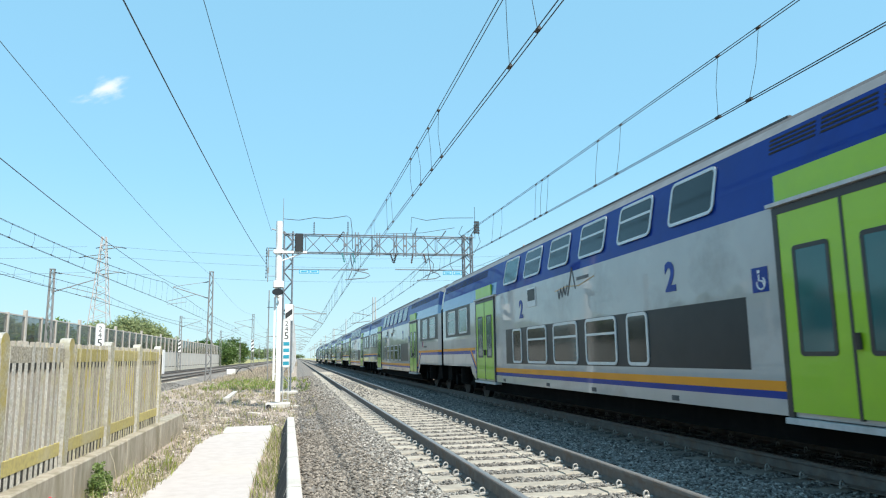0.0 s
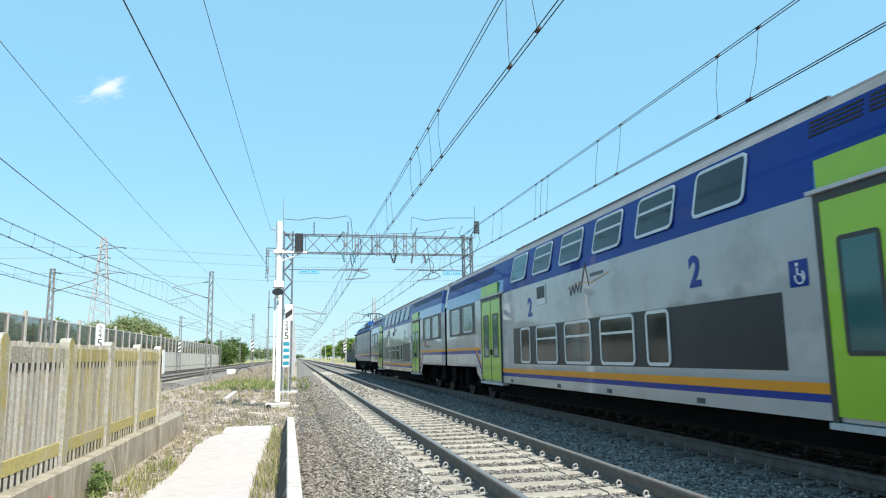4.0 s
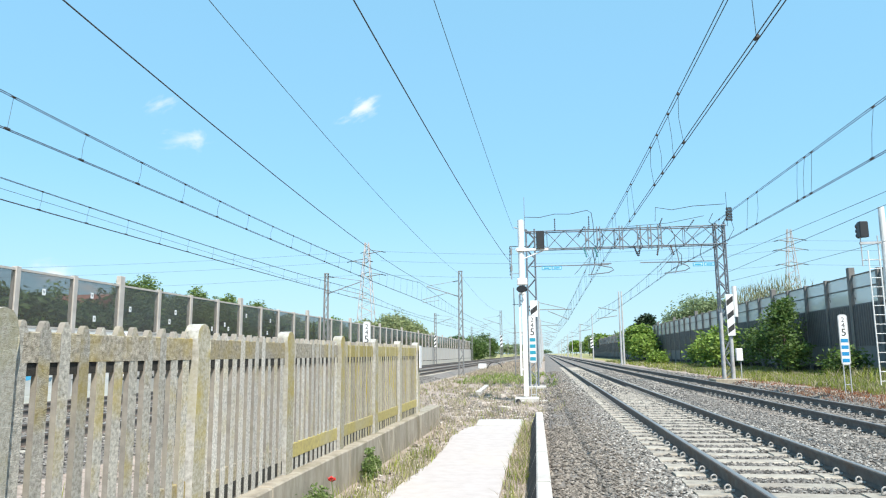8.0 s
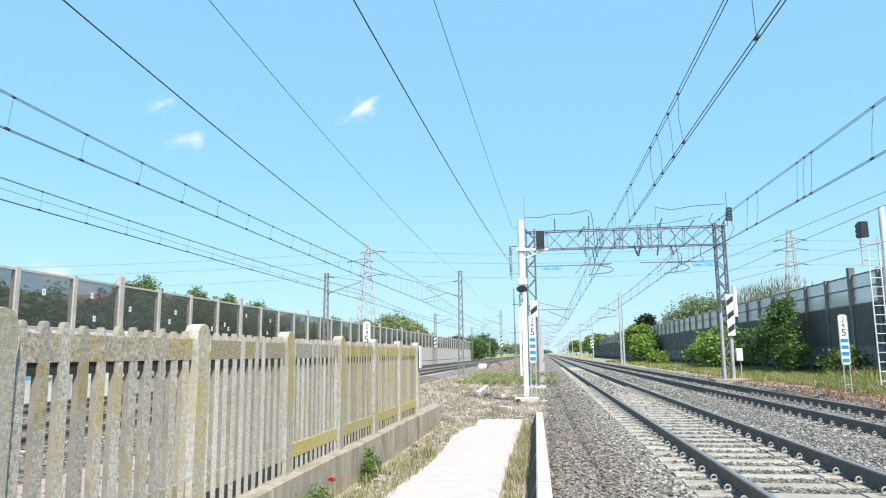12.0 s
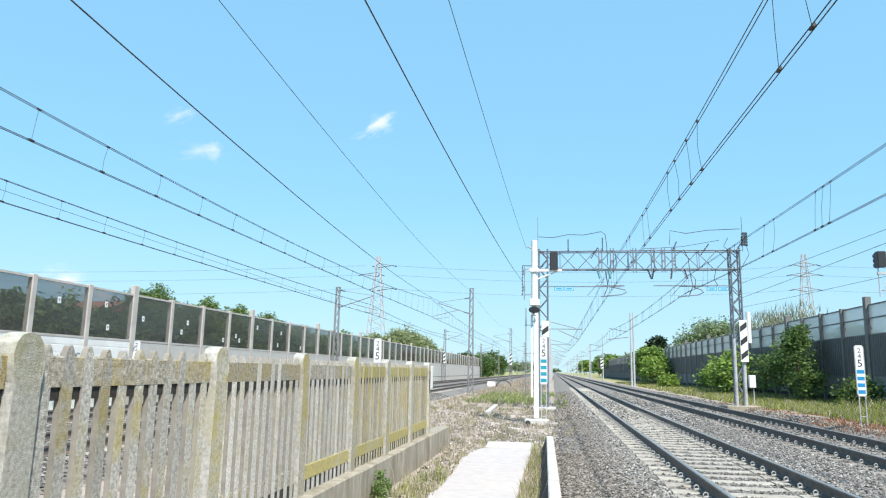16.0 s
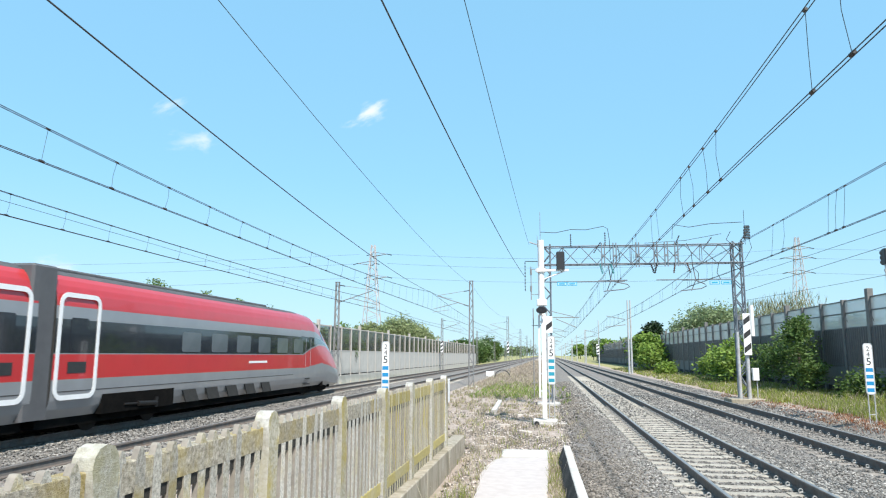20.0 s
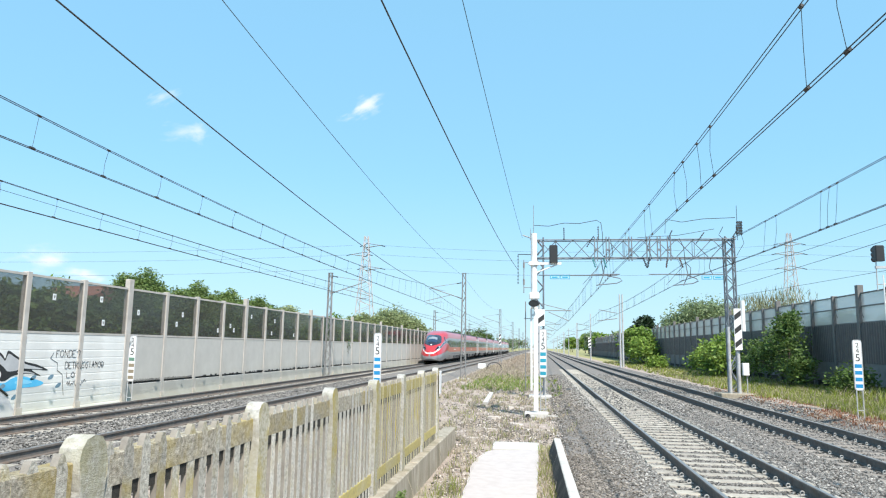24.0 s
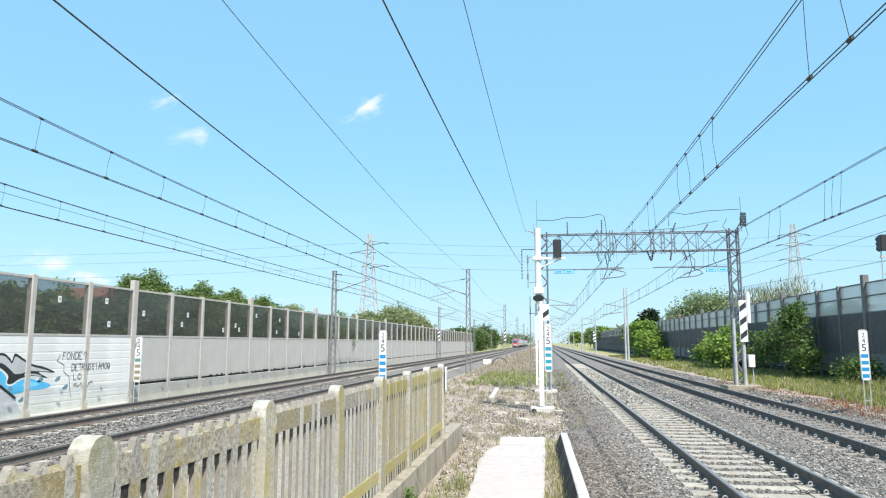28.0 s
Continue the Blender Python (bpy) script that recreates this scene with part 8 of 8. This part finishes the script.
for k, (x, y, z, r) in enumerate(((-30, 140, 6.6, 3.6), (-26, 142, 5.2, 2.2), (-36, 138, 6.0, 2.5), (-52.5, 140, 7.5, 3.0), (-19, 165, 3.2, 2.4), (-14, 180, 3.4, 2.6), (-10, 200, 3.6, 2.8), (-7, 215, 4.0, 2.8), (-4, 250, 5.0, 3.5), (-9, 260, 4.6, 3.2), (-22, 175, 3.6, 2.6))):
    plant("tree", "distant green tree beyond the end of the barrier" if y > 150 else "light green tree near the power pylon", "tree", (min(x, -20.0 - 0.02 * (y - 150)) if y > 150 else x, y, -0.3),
          [(0, 0, z, r, r, r * 0.9), (r * 0.8, 1, z * 0.85, r * 0.8, r, r * 0.75), (-r * 0.8, -1, z * 0.8, r * 0.8, r, r * 0.7), (0, 0, z * 0.36, r * 1.5, r * 1.2, r * 0.6)], M_LEAF_HAZE if y < 150 else (M_LEAF_BRAMBLE if y < 190 else (M_LEAF if k % 2 == 0 else M_LEAF_FAR)), 90 + k, 0.34 if y > 150 else 0.24, 130 if y > 150 else 230, 22 if y > 150 else 30, 0.34, "far trees", 0.18)


def woods():
    rg = np.random.default_rng(5)
    vs, fs, n = [], [], 0
    for i in range(130):
        x = rg.uniform(-700, 700)
        y = 620 + 0.25 * abs(x) + rg.uniform(-60, 60)
        if abs(x) < 14:
            y = 1560
        v, f = leaf_cloud(rg, (x, y, 4.5), (9, 6, 4.5), 40, 10, 1.3)
        vs.append(v)
        fs.append(f + n)
        n += len(v)
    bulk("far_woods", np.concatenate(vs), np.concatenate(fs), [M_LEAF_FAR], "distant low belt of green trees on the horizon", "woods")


woods()


# ---- grass -----------------------------------------------------------------------
def blades(name, label, rects, mats, seed, height, width=0.006, tufts=True, clear=None, category="grass"):
    rg = np.random.default_rng(seed)
    px, py = [], []
    for x0, x1, y0, y1, d in rects:
        n = int((x1 - x0) * (y1 - y0) * d)
        if tufts:
            k = max(1, n // 14)
            cx, cy = rg.uniform(x0, x1, k), rg.uniform(y0, y1, k)
            idx = rg.integers(0, k, n)
            px.append(cx[idx] + rg.normal(0, 0.06, n))
            py.append(cy[idx] + rg.normal(0, 0.06, n))
        else:
            px.append(rg.uniform(x0, x1, n))
            py.append(rg.uniform(y0, y1, n))
    px, py = np.concatenate(px), np.concatenate(py)
    if clear is not None:
        k = ~clear(px, py)
        px, py = px[k], py[k]
    n = len(px)
    z = np.interp(px, GX, GZ) - 0.02
    h = rg.uniform(height[0], height[1], n) * rg.uniform(0.6, 1.0, n)
    lean = rg.normal(0, 0.35, (n, 2)) * h[:, None]
    a = rg.uniform(0, 6.28, n)
    w = (width * (1 + py / 9.0))[:, None] * np.stack([np.cos(a), np.sin(a)], -1)
    base = np.stack([px, py], -1)
    v = np.zeros((n, 6, 3))
    mid, tip = base + lean * 0.4, base + lean
    for k, (c, q, dz) in enumerate(((base, -1.0, 0.0), (base, 1.0, 0.0), (mid, 0.75, 0.6), (mid, -0.75, 0.6), (tip, 0.12, 1.0), (tip, -0.12, 1.0))):
        v[:, k, :2], v[:, k, 2] = c + w * q, z + h * dz
    f = (np.array([(0, 1, 2, 3), (3, 2, 4, 5)])[None] + (np.arange(n) * 6)[:, None, None]).reshape(-1, 4)
    mi = np.repeat(rg.integers(0, len(mats), n), 2)
    return bulk(name, v.reshape(-1, 3), f, mats, label, category, mi)


blades("verge_grass", "tall mixed green and straw grass on the verge", [(9.9, 12.6, 9, 20, 700), (12.6, 14.3, 9, 20, 160), (9.7, 12.8, 20, 32, 460), (12.8, 14.3, 20, 32, 200), (9.2, 14.3, 32, 60, 160), (9.2, 14.3, 60, 110, 40)], [M_GRASS, M_GRASS, M_STRAW], 101, (0.08, 0.38), 0.0026)
blades("wall_foot_grass", "lush grass along the foot of the dark barrier", [(11.4, 12.5, 14, 24, 160), (11.8, 14.2, 24, 32, 150)], [M_GRASS, M_GRASS, M_STRAW], 102, (0.30, 0.75), 0.003)
blades("rusty_weeds", "rust-red dead weeds at the edge of the ballast", [(8.5, 10.9, 17, 27, 420), (8.5, 10.0, 27, 40, 160), (8.7, 10.3, 9, 17, 260)], [M_RUSTWEED, M_STRAW, M_RUSTWEED], 103, (0.03, 0.14), 0.0028, category="weeds")


def off_path(px, py):
    return (px > np.interp(py, [4, 7, 9.3, 11.5, 15.1, 16.5], [-1.92, -1.86, -1.8, -1.76, -1.86, -1.62]) + 0.04) & (px < -0.53) & (py < 17.7)


blades("dry_grass", "sparse dry straw and weeds on bare earth", [(-2.4, 0.0, 17.5, 34, 80), (-3.4, -2.3, 15.5, 34, 80), (-6.3, -0.9, 34, 90, 60), (-6.4, -2.9, 4, 34, 50), (0.0, 0.7, 20, 40, 16)], [M_STRAW, M_SCRUB, M_STRAW, M_SCRUB, M_STRAW, M_GRASS], 104, (0.05, 0.26), 0.0025, clear=off_path)
blades("dry_scrub", "brown dry scrub and stalks between the lines", [(-6.3, -1.0, 52, 80, 18), (-6.3, -0.4, 80, 150, 16), (-6.3, 0.2, 150, 300, 7)], [M_SCRUB, M_SCRUB, M_STRAW], 108, (0.15, 0.55), 0.0018, tufts=False, category="scrub")
blades("path_edge_grass", "ragged green and yellow grass along the footway", [(-2.42, -1.55, 5, 18, 130), (-2.1, -1.6, 6, 13, 160), (-0.54, -0.22, 4.5, 17.4, 900), (-2.0, -1.7, 6, 12.5, 420)], [M_GRASS, M_STRAW, M_STRAW], 105, (0.05, 0.24), 0.0025, clear=off_path)
blades("tall_weeds", "tall thin weed stalks by the footway", [(-2.4, -1.75, 9, 13, 9), (-2.4, -1.8, 13, 18, 34), (-1.2, -0.5, 17.8, 20, 6), (-2.6, -1.5, 17, 20.5, 24)], [M_STRAW], 106, (0.4, 0.9), 0.0010, tufts=False, category="weeds")
blades("green_patch", "patch of fresh green grass beyond the signal", [(-4.8, -0.3, 39, 52, 95), (-4.6, 0.0, 52, 60, 50), (0.0, 0.7, 32, 50, 14)], [M_GRASS_FRESH, M_GRASS, M_STRAW], 107, (0.12, 0.36), 0.003, category="grass")
plant("weed_plant", "tall green weed growing at the fence footing", "weed", (-2.36, 9.6, -0.42), [(0, 0, 0.22, 0.05, 0.14, 0.26), (0.03, -0.22, 0.14, 0.06, 0.14, 0.16), (0.02, 0.25, 0.12, 0.05, 0.14, 0.14)], M_LEAF_MID, 120, 0.022, 40, 18, 0.008)
plant("weed_plant", "green weed with red poppies at the fence footing", "weed", (-2.34, 7.15, -0.42), [(0, 0, 0.16, 0.10, 0.34, 0.16), (0.03, -0.3, 0.10, 0.09, 0.2, 0.12), (0.0, 0.35, 0.12, 0.07, 0.2, 0.13)], M_LEAF_MID, 121, 0.022, 46, 18, 0.008)
blades("footing_grass", "fresh green grass along the fence footing", [(-2.46, -2.15, 6.2, 11, 240), (-2.2, -1.85, 7, 12.5, 200)], [M_GRASS, M_GRASS, M_STRAW], 109, (0.10, 0.34), 0.0022)


def poppy(x, y, z, seed):
    """A stalk with four cupped petals."""
    t = thing("poppy", "a red poppy by the fence footing", "flower", "poppies")
    b = Build()
    b.tube([(x, y, -0.42), (x + 0.02, y + 0.01, z - 0.15), (x, y, z)], 0.0035, 4)
    part("stalk", b, M_LEAF_MID, t)
    for k in range(4):
        a = 1.57 * k + seed
        c, q = math.cos(a), math.sin(a)
        p = Build()
        ring = [(0.006, -0.006, 0.0), (0.006, 0.006, 0.0), (0.034, 0.026, 0.016), (0.046, 0.0, 0.034), (0.034, -0.026, 0.016)]
        top = [(x + u * c - v * q, y + u * q + v * c, z + w) for u, v, w in ring]
        p.add(top + [(px, py, pz - 0.002) for px, py, pz in top], [(0, 1, 2, 3, 4), (9, 8, 7, 6, 5)] + [(i, 5 + i, 5 + (i + 1) % 5, (i + 1) % 5) for i in range(5)])
        part("petal", p, M_REDDOT, t)


poppy(-2.20, 7.30, -0.02, 0.3)
poppy(-2.23, 7.42, -0.06, 0.9)


# ---- clutter on the ground ----------------------------------------------------------
def clutter():
    b = Build()
    b.bevel_box(-0.10, 0.10, -3.3, 3.3, -0.06, 0.06, 0.01, m=pose(-2.80, 32.6, -0.33, 0, 0, 1.5))
    tagged(part("concrete_beam", b, M_CURB), "pale concrete beam lying on the ground", "beam")
    for i, (x, y, a, l) in enumerate(((-2.2, 18.4, 70, 0.5), (-1.9, 20.5, 20, 0.35), (-1.2, 22.0, -30, 0.4), (-2.0, 24.0, 55, 0.5), (-1.4, 28.0, 10, 0.6))):
        b = Build()
        b.bevel_box(-l / 2, l / 2, -0.1, 0.1, -0.05, 0.05, 0.015, m=pose(x, y, -0.38, 0, 4, a))
        tagged(part("broken_slab", b, M_RUBBLE), "broken piece of pale concrete", "rubble", "broken slabs")
    b = Build()
    b.bevel_box(-6.9, -6.1, 74.6, 75.8, -0.5, 0.25, 0.03)
    tagged(part("equipment_cabinet", b, M_WPAINT), "low white line-side cabinet in the weeds", "cabinet")
    b = Build()
    for k in range(3):
        y = 75 + k * 0.2
        b.tube([(-5.2 + 0.8 * math.cos(a), y, -0.35 + 0.75 * math.sin(a)) for a in np.linspace(0, math.pi, 12)], 0.04, 6)
    tagged(part("cable_coil", b, M_GANGWAY), "dark coil of cable standing in the grass", "cable coil")


clutter()


# ---- house behind the pale barrier ----------------------------------------------------
def house(x, y, w, d, h, ridge):
    t = thing("house", "plastered house with a red clay-tile roof behind trees", "house", at=(x, y, -0.3))
    b = Build()
    b.box(-w / 2, w / 2, -d / 2, d / 2, 0, h)
    part("wall", b, M_HOUSE, t)
    b = Build()
    b.prism([(-d / 2 - 0.4, h), (d / 2 + 0.4, h), (d / 2 + 0.4, h + 0.12), (0, ridge), (-d / 2 - 0.4, h + 0.12)], "x", -w / 2 - 0.4, w / 2 + 0.4)
    part("roof", b, M_ROOF, t)
    for i in range(4):
        b = Build()
        xx = -w / 2 + w * (i + 0.5) / 4
        b.box(xx - 0.45, xx + 0.45, -d / 2 - 0.03, -d / 2 + 0.02, h - 1.7, h - 0.5)
        part("window", b, M_TGLASS, t)


house(-41.0, 58.0, 4.6, 7.0, 5.6, 7.2)


# ---- graffiti on the white boards -------------------------------------------------------
def graffiti():
    x = BX + 0.0625

    def wavy(pts):
        out = []
        n = len(pts)
        for i in range(n):
            p = [Vector(pts[(i + k) % n]) for k in (-1, 0, 1, 2)]
            for q in range(5):
                f = q / 5
                out.append(tuple(0.5 * (2 * p[1] + (p[2] - p[0]) * f + (2 * p[0] - 5 * p[1] + 4 * p[2] - p[3]) * f * f + (3 * p[1] - p[0] - 3 * p[2] + p[3]) * f ** 3)))
        return out

    def shape(name, pts, mt, off, label):
        b = Build()
        pts = wavy(pts)
        b.prism(pts, "x", x + off, x + off + 0.003)
        g = part(name, b, mt, LEFT_BARRIER, label, at=(-BX, 0, 0))
        return g
    grey = material("graffiti_grey", (0.42, 0.42, 0.43), (0.55, 0.55, 0.55), 2.5, 0.7)
    cyan = material("graffiti_blue", (0.06, 0.42, 0.72), (0.12, 0.5, 0.75), 2.5, 0.7)
    sky_blue = material("graffiti_sky_blue", (0.25, 0.62, 0.82), (0.2, 0.55, 0.78), 2.5, 0.7)
    slate = material("graffiti_slate", (0.10, 0.20, 0.28), (0.2, 0.3, 0.36), 4, 0.7)
    white = material("graffiti_pale", (0.62, 0.62, 0.64), (0.5, 0.5, 0.52), 2.5, 0.7)
    shape("graffiti", [(15.8, 1.50), (16.9, 1.52), (17.63, 1.68), (17.94, 1.55), (18.05, 1.45), (18.15, 1.66), (18.45, 1.53), (18.87, 1.34), (19.37, 1.24), (19.85, 1.06), (19.15, 1.10), (19.55, 0.91), (19.15, 0.98),
                       (18.8, 0.99), (18.4, 0.94), (18.13, 0.82), (17.93, 0.84), (17.95, 1.05), (17.66, 1.26), (17.43, 1.28), (17.2, 1.10), (15.8, 1.10)], M_INK, 0.0, "black graffiti outline of a bird's head")
    shape("graffiti", [(15.8, 1.44), (16.9, 1.46), (17.63, 1.61), (17.92, 1.48), (18.06, 1.38), (18.17, 1.57), (18.42, 1.47), (18.85, 1.28), (19.3, 1.18), (19.62, 1.10), (19.0, 1.13), (18.7, 1.15),
                       (18.5, 1.09), (18.2, 1.08), (18.05, 1.18), (17.72, 1.38), (17.42, 1.41), (17.2, 1.28), (15.8, 1.26)], grey, 0.0035, "grey graffiti fill")
    shape("graffiti", [(18.62, 1.06), (19.0, 1.05), (19.3, 0.97), (18.95, 1.01), (18.6, 1.02)], grey, 0.0035, "grey lower beak")
    shape("graffiti", [(16.9, 1.38), (17.4, 1.52), (17.8, 1.44), (17.5, 1.47), (17.1, 1.36)], white, 0.007, "pale graffiti streak")
    shape("graffiti", [(17.30, 1.06), (17.44, 1.20), (17.66, 1.18), (17.88, 1.00), (17.88, 0.80), (18.13, 0.76), (18.4, 0.88), (18.76, 0.92), (19.17, 0.85), (19.70, 0.70), (19.45, 0.60), (18.81, 0.58), (18.21, 0.52), (17.95, 0.62), (17.66, 0.86)], cyan, 0.0, "bright blue graffiti patch")
    shape("graffiti", [(18.5, 0.74), (18.7, 0.84), (19.0, 0.80), (19.2, 0.72), (18.8, 0.68)], sky_blue, 0.0035, "paler blue graffiti streak")
    shape("graffiti", [(17.95, 0.66), (18.06, 0.74), (18.16, 0.68), (18.04, 0.60)], slate, 0.0035, "slate blue graffiti dab")
    for y, z in ((19.25, 0.86), (20.01, 0.85), (18.55, 0.34), (20.38, 0.58)):
        shape("graffiti", [(y - 0.13, z - 0.04), (y - 0.02, z + 0.06), (y + 0.12, z + 0.07), (y + 0.08, z - 0.03), (y - 0.05, z - 0.07)], slate, 0.0, "small slate graffiti dab")
    shape("graffiti", [(15.8, 1.02), (16.95, 1.10), (17.37, 0.94), (17.91, 0.60), (18.26, 0.36), (18.48, 0.08), (18.46, -0.26), (15.8, -0.28)], white, 0.0, "pale grey graffiti hill")
    b = Build()
    b.tube([(x + 0.008, 15.8, 1.06), (x + 0.008, 16.95, 1.13), (x + 0.008, 17.37, 0.97), (x + 0.008, 17.91, 0.63), (x + 0.008, 18.27, 0.40)], 0.032, 5)
    part("graffiti", b, M_INK, LEFT_BARRIER, "black spray line", at=(-BX, 0, 0))
    # hand-drawn capitals: strokes on a grid three wide and four high
    glyphs = {"F": "00-04-24 02-12", "O": "10-01-03-14-23-21-10", "N": "00-04-20-24", "D": "00-04-14-23-21-10-00", "E": "20-00-04-24 02-12", "?": "03-14-23-11 10-10", "T": "04-24 14-10",
              "R": "00-04-14-23-02-20", "U": "04-01-10-21-24", "G": "24-03-01-10-21-12", "I": "14-10", "A": "00-14-20 02-22", "M": "00-04-12-24-20", "L": "04-00-20", "~": "10-01-03-14-23-21-10 02-11-22"}
    rg = random.Random(4)

    def sprayed(word, y, z, step, high):
        for n, ch in enumerate(word):
            if ch == " ":
                continue
            s = Build()
            for stroke in glyphs[ch].split():
                pts = []
                for q in stroke.split("-"):
                    py = y + step * (n + 0.36 * int(q[0])) + rg.uniform(-0.015, 0.015)
                    proud = 0.034 if min(abs(py - post) for post in (18.70, 21.32, 23.94)) < 0.14 else 0.005
                    pts.append((x + proud, py, z + high * int(q[1]) / 4 + rg.uniform(-0.015, 0.015)))
                if len(pts) > 1:
                    s.tube(pts, 0.0085, 4)
            part("lettering", s, M_INK, LEFT_BARRIER, "thin black hand-sprayed letter", at=(-BX, 0, 0))

    sprayed("FONDE?", 20.18, 1.45, 0.195, 0.22)
    sprayed("DETRUGGIAMO~", 20.64, 1.08, 0.168, 0.22)
    sprayed("LO", 20.74, 0.80, 0.22, 0.17)
    for n in range(5):
        s = Build()
        s.tube([(x + 0.005, 20.76 + 0.2 * n + 0.045 * k, 0.52 + rg.uniform(0.0, 0.2)) for k in range(5)], 0.008, 4)
        part("scrawl", s, M_INK, LEFT_BARRIER, "thin black unreadable scrawl", at=(-BX, 0, 0))
    s = Build()
    s.tube([(x + 0.006, 20.05, 1.60), (x + 0.006, 19.92, 1.42), (x + 0.006, 20.25, 1.28), (x + 0.006, 20.27, 1.05), (x + 0.006, 20.52, 0.92), (x + 0.006, 20.66, 0.25)], 0.007, 4)
    part("scrawl", s, M_INK, LEFT_BARRIER, "thin black bracket stroke", at=(-BX, 0, 0))


graffiti()


# ---- clouds ---------------------------------------------------------------------------------
def cloud_material(name, dense):
    mt = bpy.data.materials.new(name)
    mt.use_nodes = True
    nd, ln = mt.node_tree.nodes, mt.node_tree.links
    nd.clear()
    out = nd.new("ShaderNodeOutputMaterial")
    em = nd.new("ShaderNodeEmission")
    em.inputs["Color"].default_value = (0.95, 0.98, 1.0, 1)
    em.inputs["Strength"].default_value = 0.78
    tr = nd.new("ShaderNodeBsdfTransparent")
    mx = nd.new("ShaderNodeMixShader")
    tc = nd.new("ShaderNodeTexCoord")
    mp = nd.new("ShaderNodeMapping")
    ln.new(tc.outputs["Object"], mp.inputs["Vector"])
    nz = nd.new("ShaderNodeTexNoise")
    nz.inputs["Scale"].default_value = 2.4
    nz.inputs["Detail"].default_value = 4.5
    nz.inputs["Roughness"].default_value = 0.52
    oi = nd.new("ShaderNodeObjectInfo")
    add = nd.new("ShaderNodeVectorMath")
    add.operation = "ADD"
    sc = nd.new("ShaderNodeVectorMath")
    sc.operation = "SCALE"
    sc.inputs["Scale"].default_value = 40.0
    ln.new(oi.outputs["Random"], sc.inputs[0])
    ln.new(mp.outputs[0], add.inputs[0])
    ln.new(sc.outputs[0], add.inputs[1])
    ln.new(add.outputs[0], nz.inputs["Vector"])
    le = nd.new("ShaderNodeVectorMath")
    le.operation = "LENGTH"
    ln.new(tc.outputs["Object"], le.inputs[0])
    fall = nd.new("ShaderNodeMapRange")
    fall.inputs["From Min"].default_value, fall.inputs["From Max"].default_value = 0.0, 1.0
    fall.inputs["To Min"].default_value, fall.inputs["To Max"].default_value = 0.36, -0.42
    ln.new(le.outputs["Value"], fall.inputs["Value"])
    sm = nd.new("ShaderNodeMath")
    sm.operation = "ADD"
    ln.new(nz.outputs["Fac"], sm.inputs[0])
    ln.new(fall.outputs[0], sm.inputs[1])
    rm = nd.new("ShaderNodeMapRange")
    rm.interpolation_type = "SMOOTHSTEP"
    rm.inputs["From Min"].default_value, rm.inputs["From Max"].default_value = 0.42, 0.98
    rm.inputs["To Max"].default_value = dense
    ln.new(sm.outputs[0], rm.inputs["Value"])
    ln.new(rm.outputs[0], mx.inputs[0])
    ln.new(tr.outputs[0], mx.inputs[1])
    ln.new(em.outputs[0], mx.inputs[2])
    ln.new(mx.outputs[0], out.inputs["Surface"])
    return mt


M_CLOUD, M_CLOUD_THIN = cloud_material("cloud_vapour", 0.85), cloud_material("thin_cloud_vapour", 0.42)


CLOUDS = []   # (cloud, direction, tilt)


def cloud(direction, wide, high, tilt, mt=M_CLOUD):
    d = Vector(direction).normalized() * 3000
    b = Build()
    n = 24
    b.add([(math.cos(2 * math.pi * i / n), math.sin(2 * math.pi * i / n), 0) for i in range(n)], [tuple(range(n))])
    ob = tagged(part("cloud", b, mt), "small white wisp of cloud in a clear sky", "cloud", "clouds", "structure")
    ob.matrix_basis = look(d, (0, 0, 1), tilt) @ Matrix.Diagonal((wide, high, 1, 1))
    ob.visible_shadow = False
    CLOUDS.append((ob, direction, tilt))


cloud((-0.242, 0.909, 0.339), 185, 78, -28)
cloud((-0.470, 0.836, 0.284), 210, 70, -10, M_CLOUD_THIN)
cloud((-0.452, 0.845, 0.287), 90, 75, 30, M_CLOUD_THIN)
cloud((-0.485, 0.813, 0.326), 150, 60, -32, M_CLOUD_THIN)
cloud((-0.120, 0.838, 0.533), 330, 200, 20)
cloud((-0.609, 0.787, 0.104), 190, 90, 0)
cloud((-0.573, 0.815, 0.086), 170, 70, 0)
cloud((-0.70, 0.70, 0.12), 200, 70, 0)


def motions():
    """The regional train comes down the second track and passes; the express leaves along the outer left track; the clouds sink slowly."""
    for vehicle, offset, rows, x, z, heading in TRAIN_PARTS:
        walk(vehicle, [(t, pose(x, y + offset, z, 0, 0, heading)) for t, y in rows])
    for wisp, (x, y, z), tilt in CLOUDS:
        walk(wisp, [(t, look(Vector((x + 0.015 * k * z, y, z - 0.047 * k * z)).normalized() * 3000, (0, 0, 1), tilt)) for t, k in ((0.0, 0.0), (9.0, 0.0), (28.0, 1.0))])


motions()
